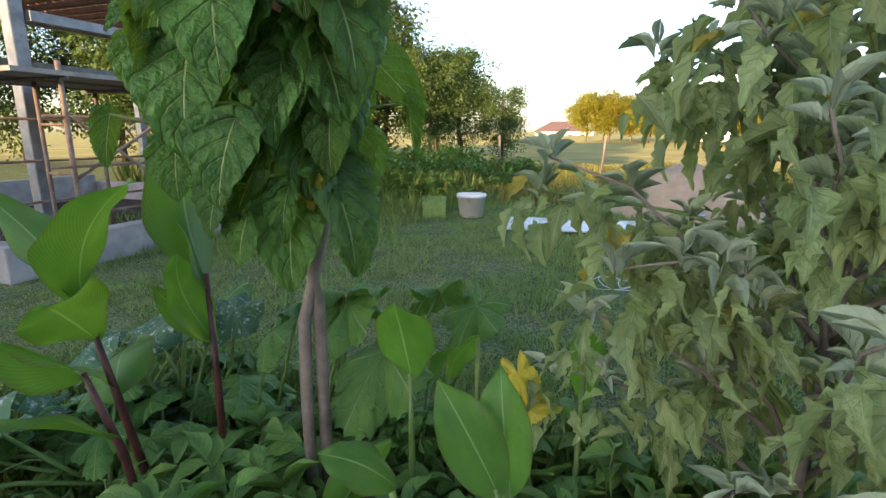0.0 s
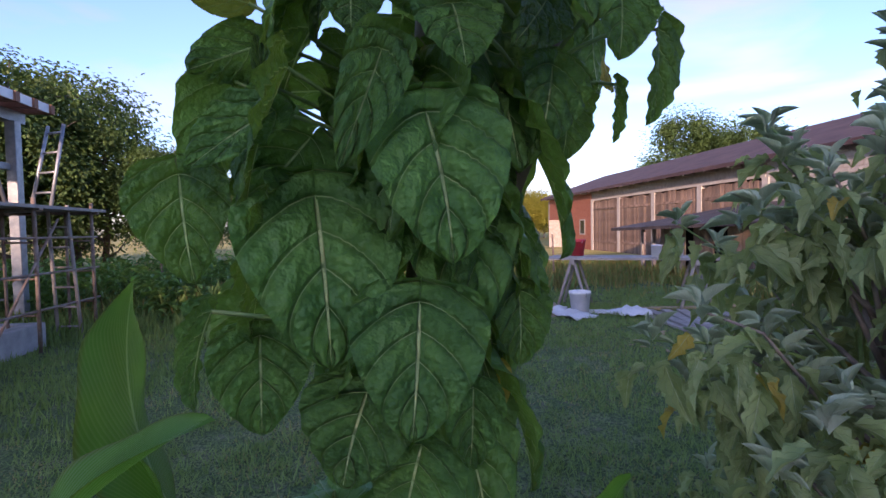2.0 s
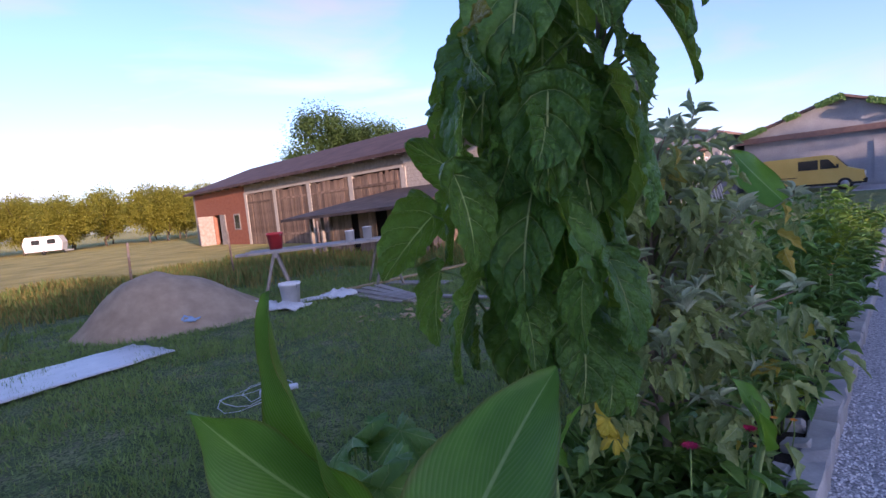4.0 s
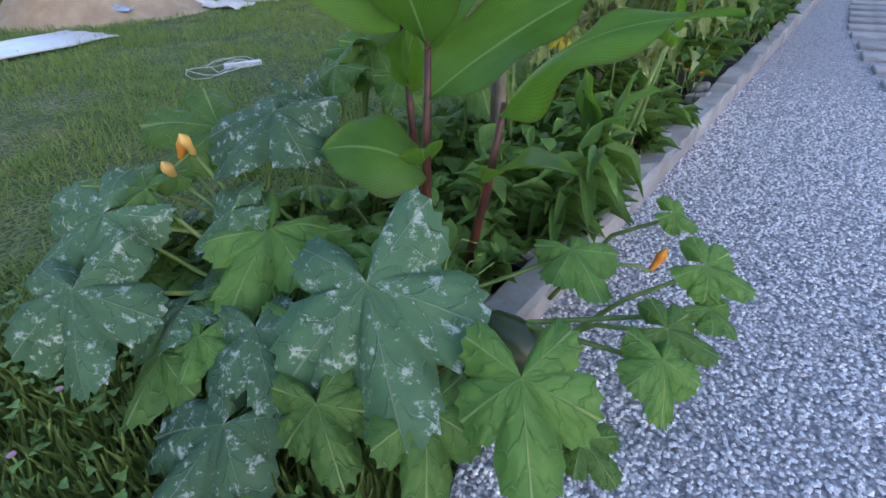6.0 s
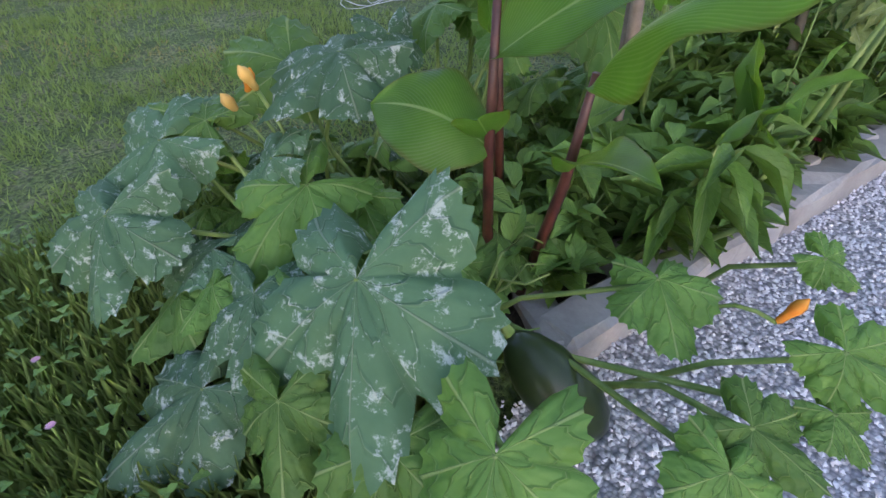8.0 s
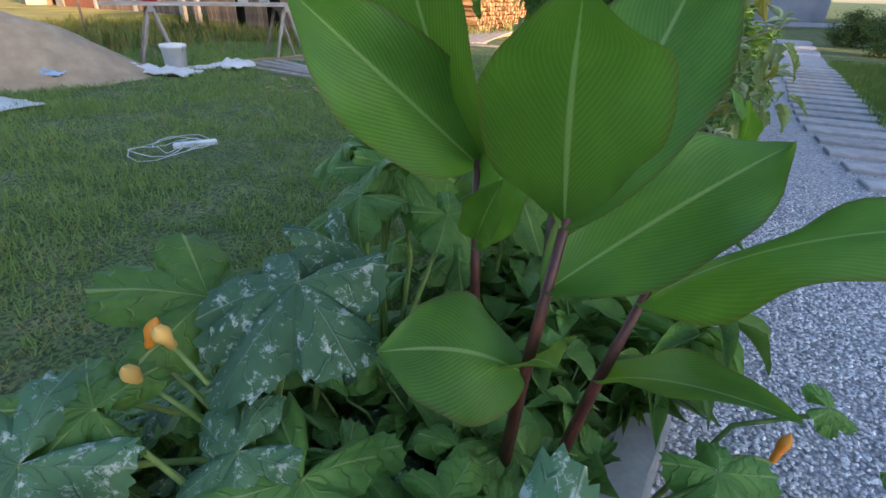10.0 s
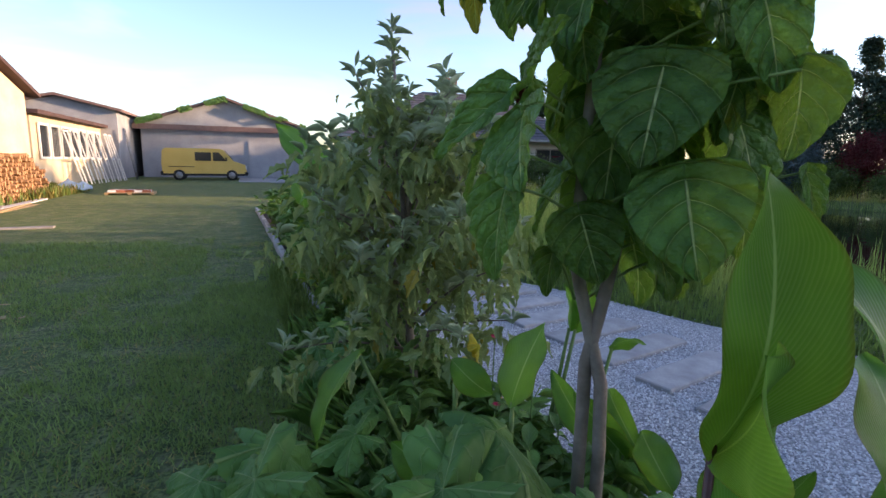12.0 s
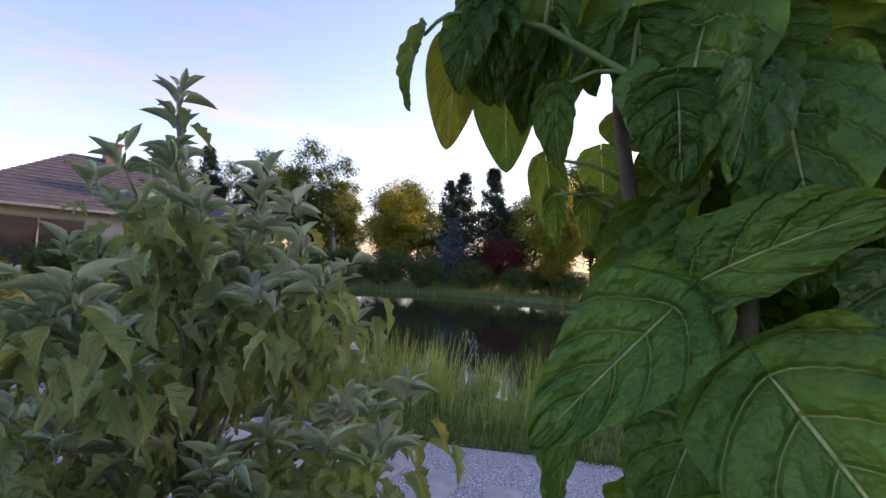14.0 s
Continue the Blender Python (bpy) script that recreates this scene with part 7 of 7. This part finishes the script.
for k in range(520):
    x, y = gr.uniform(-15.5, -8.6), gr.uniform(-8.5, -0.6)
    if noise.noise(Vector((x * 0.5, y * 0.5, 4.0))) < -0.25:
        continue
    tall_ = gr.uniform(0.35, 0.95) * (1.0 if y < -2 else 0.7)
    for j in range(34):
        q = gr.random()
        b0 = Vector((x + gr.gauss(0, 0.16), y + gr.gauss(0, 0.16), tall_ * q))
        a = gr.uniform(0, 6.28)
        d = Vector((math.cos(a), math.sin(a), gr.uniform(-0.3, 1.2))).normalized() * gr.uniform(0.10, 0.2)
        poses.append(leaf_pose(b0, b0 + d, d.length * 0.34, (0, 0, 1)))
tagged(put("weeds", scatter(LANCES[0], poses), HERB_LEAF), "tall green weeds behind the scaffold", "weeds", kind="stuff")
# tall unmown grass standing along the lawn side of the kerb
tg = random.Random(631)
poses = []
for k in range(150):
    y0 = tg.uniform(1.55, 3.7)
    x0 = bed_left(y0) - 0.07 - abs(tg.gauss(0, 0.09))
    for j in range(9):
        b0 = Vector((x0 + tg.gauss(0, 0.025), y0 + tg.gauss(0, 0.03), 0.005))
        ln = tg.uniform(0.12, 0.38)
        d = Vector((tg.gauss(0, 0.32), tg.gauss(0, 0.32), 1)).normalized()
        poses.append(leaf_pose(b0, b0 + d * ln, tg.uniform(0.006, 0.012), (tg.uniform(-1, 1), tg.uniform(-1, 1), 0.3)))
tagged(put("tall_grass", scatter(LANCES[1], poses), HERB_LEAF), "tall unmown green grass along the kerb", "grass", kind="stuff")
poses, dry = [], []
for k in range(62000):
    x, y = -8.8 - 9.5 * gr.random() ** 0.9, gr.uniform(-10, 13)
    if math.hypot(x + 9.2, y - 3.3) < 2.0 or -7.2 < x < -2.0 and y < -2.9 or x > -11.2 and 1 < y < 12 and gr.random() < 0.8:
        continue
    h = gr.uniform(0.08, 0.34) * (0.9 + 0.7 * noise.noise(Vector((x * 0.5, y * 0.5, 7)))) * (1.6 if y < -1 and x > -14 else 1.0)
    (dry if gr.random() < (0.15 if y < -1 and x > -14 else 0.6) else poses).append(tuft(gr, x, y, -0.02, h, 0.006, 1.2))
for k in range(30000):
    x, y = gr.uniform(-11.5, -7.3), 8.4 + 15.6 * gr.random() ** 1.6
    if -9.1 < x < -6.8 and 12.3 < y < 19.2 and gr.random() < 0.85:
        continue
    (dry if gr.random() < 0.45 else poses).append(tuft(gr, x, y, -0.02, gr.uniform(0.08, 0.42) * (1 if y > 10 else 0.6), 0.006, 1.1))
for k in range(9000):
    x, y = gr.uniform(-12, -3.5), gr.uniform(-5.5, -0.8)
    poses.append(tuft(gr, x, y, -0.02, gr.uniform(0.05, 0.3) * (1 if x < -7 else 0.6), 0.012, 0.9))
tagged(put("meadow_grass", scatter(BLADE3, poses), GRASS_LEAF), "long green meadow grass at the lawn's edge", "grass", kind="stuff")
tagged(put("dry_meadow_grass", scatter(BLADE3, dry), DRY_LEAF), "long straw-coloured grass towards the field", "grass", kind="stuff")
poses = []
while len(poses) < 11000:
    a = gr.uniform(0, 6.28)
    q = gr.gauss(1.0, 0.035)
    x, y = 15 + 11 * q * math.cos(a), 6 + 16 * q * math.sin(a)
    if x > 14 and gr.random() < 0.55 or x < path_edge(y) + 0.9 and y > -3:
        continue
    thin = noise.noise(Vector((x * 0.6, y * 0.6, 1.0)))
    if thin < -0.12 and x > 8:
        continue
    if x < 9 and y < 8 or x > 20 and y < 10 and gr.random() < 0.6:
        continue
    h = gr.uniform(0.4, 0.85) * (0.8 + 0.6 * thin) * (0.6 if x < 7 else 1)
    poses.append(tuft(gr, x, y, -0.38 if q < 1 else -0.1, h + 0.1, 0.014, 0.4))
for k in range(130):
    y = gr.uniform(3.0, 13.0)
    cx = path_edge(y) + 0.5 + 1.9 * gr.random() if y < 9 else gr.uniform(1.9, 4.8)
    tall_ = gr.uniform(0.55, 1.2)
    for j in range(80):
        x2, y2 = cx + gr.gauss(0, 0.12), y + gr.gauss(0, 0.15)
        poses.append(tuft(gr, x2, y2, -0.06, gr.uniform(0.3, 0.95) * tall_ * (0.8 if y < 6 else 1.0), gr.uniform(0.008, 0.018), 0.7))
tagged(put("reeds", scatter(BLADE_REED, poses), REED_LEAF), "green reeds round the edge of the pond", "reeds", kind="stuff")
poses = []
for k in range(26000):
    y = gr.uniform(-2, 14)
    x = path_edge(y) - 0.03 + abs(gr.gauss(0, 0.9))
    poses.append(tuft(gr, x, y, -0.02, gr.uniform(0.03, 0.12), 0.009, 1.0))
tagged(put("bank_grass", scatter(BLADE3, poses), GRASS_LEAF), "short grass between the path and the pond", "grass", kind="stuff")
STONE = mesh_from([(-0.5, -0.1, 0), (0.1, -0.45, -0.1), (0.5, 0.05, 0.05), (-0.05, 0.5, 0), (0.05, -0.05, 0.42), (0.0, 0.0, -0.35)],
                  [(0, 1, 4), (1, 2, 4), (2, 3, 4), (3, 0, 4), (1, 0, 5), (2, 1, 5), (3, 2, 5), (0, 3, 5)], "stone")
poses = []
for k in range(72000):
    y = -1.2 + 6.0 * gr.random() ** 1.4
    x = gr.uniform(path_left(y), min(2.6, path_edge(y)))
    if gr.random() < smooth01((x - 0.9) / 1.7) or gr.random() < smooth01((y - 2.4) / 2.4):
        continue
    s = gr.uniform(0.010, 0.021)
    poses.append(Matrix.Translation((x, y, gr.uniform(-0.012, 0.003))) @ Euler((gr.uniform(-0.6, 0.6), gr.uniform(-0.6, 0.6), gr.uniform(0, 6.28))).to_matrix().to_4x4() @ Matrix.Diagonal((s, s * gr.uniform(0.6, 1), s * 0.8, 1)))
gvm = Mat("loose_gravel_stone", 0.75)
gvm.colour(gvm.ramp(gvm.island(), (0.0, (0.42, 0.41, 0.43)), (0.3, (0.70, 0.69, 0.71)), (0.7, (0.74, 0.74, 0.77)), (1.0, (0.86, 0.86, 0.87))))
sm = scatter(STONE, poses)
sm.polygons.foreach_set("use_smooth", [False] * len(sm.polygons))
tagged(put("gravel", sm, gvm.m), "loose crushed grey and white gravel stones", "gravel", kind="stuff")
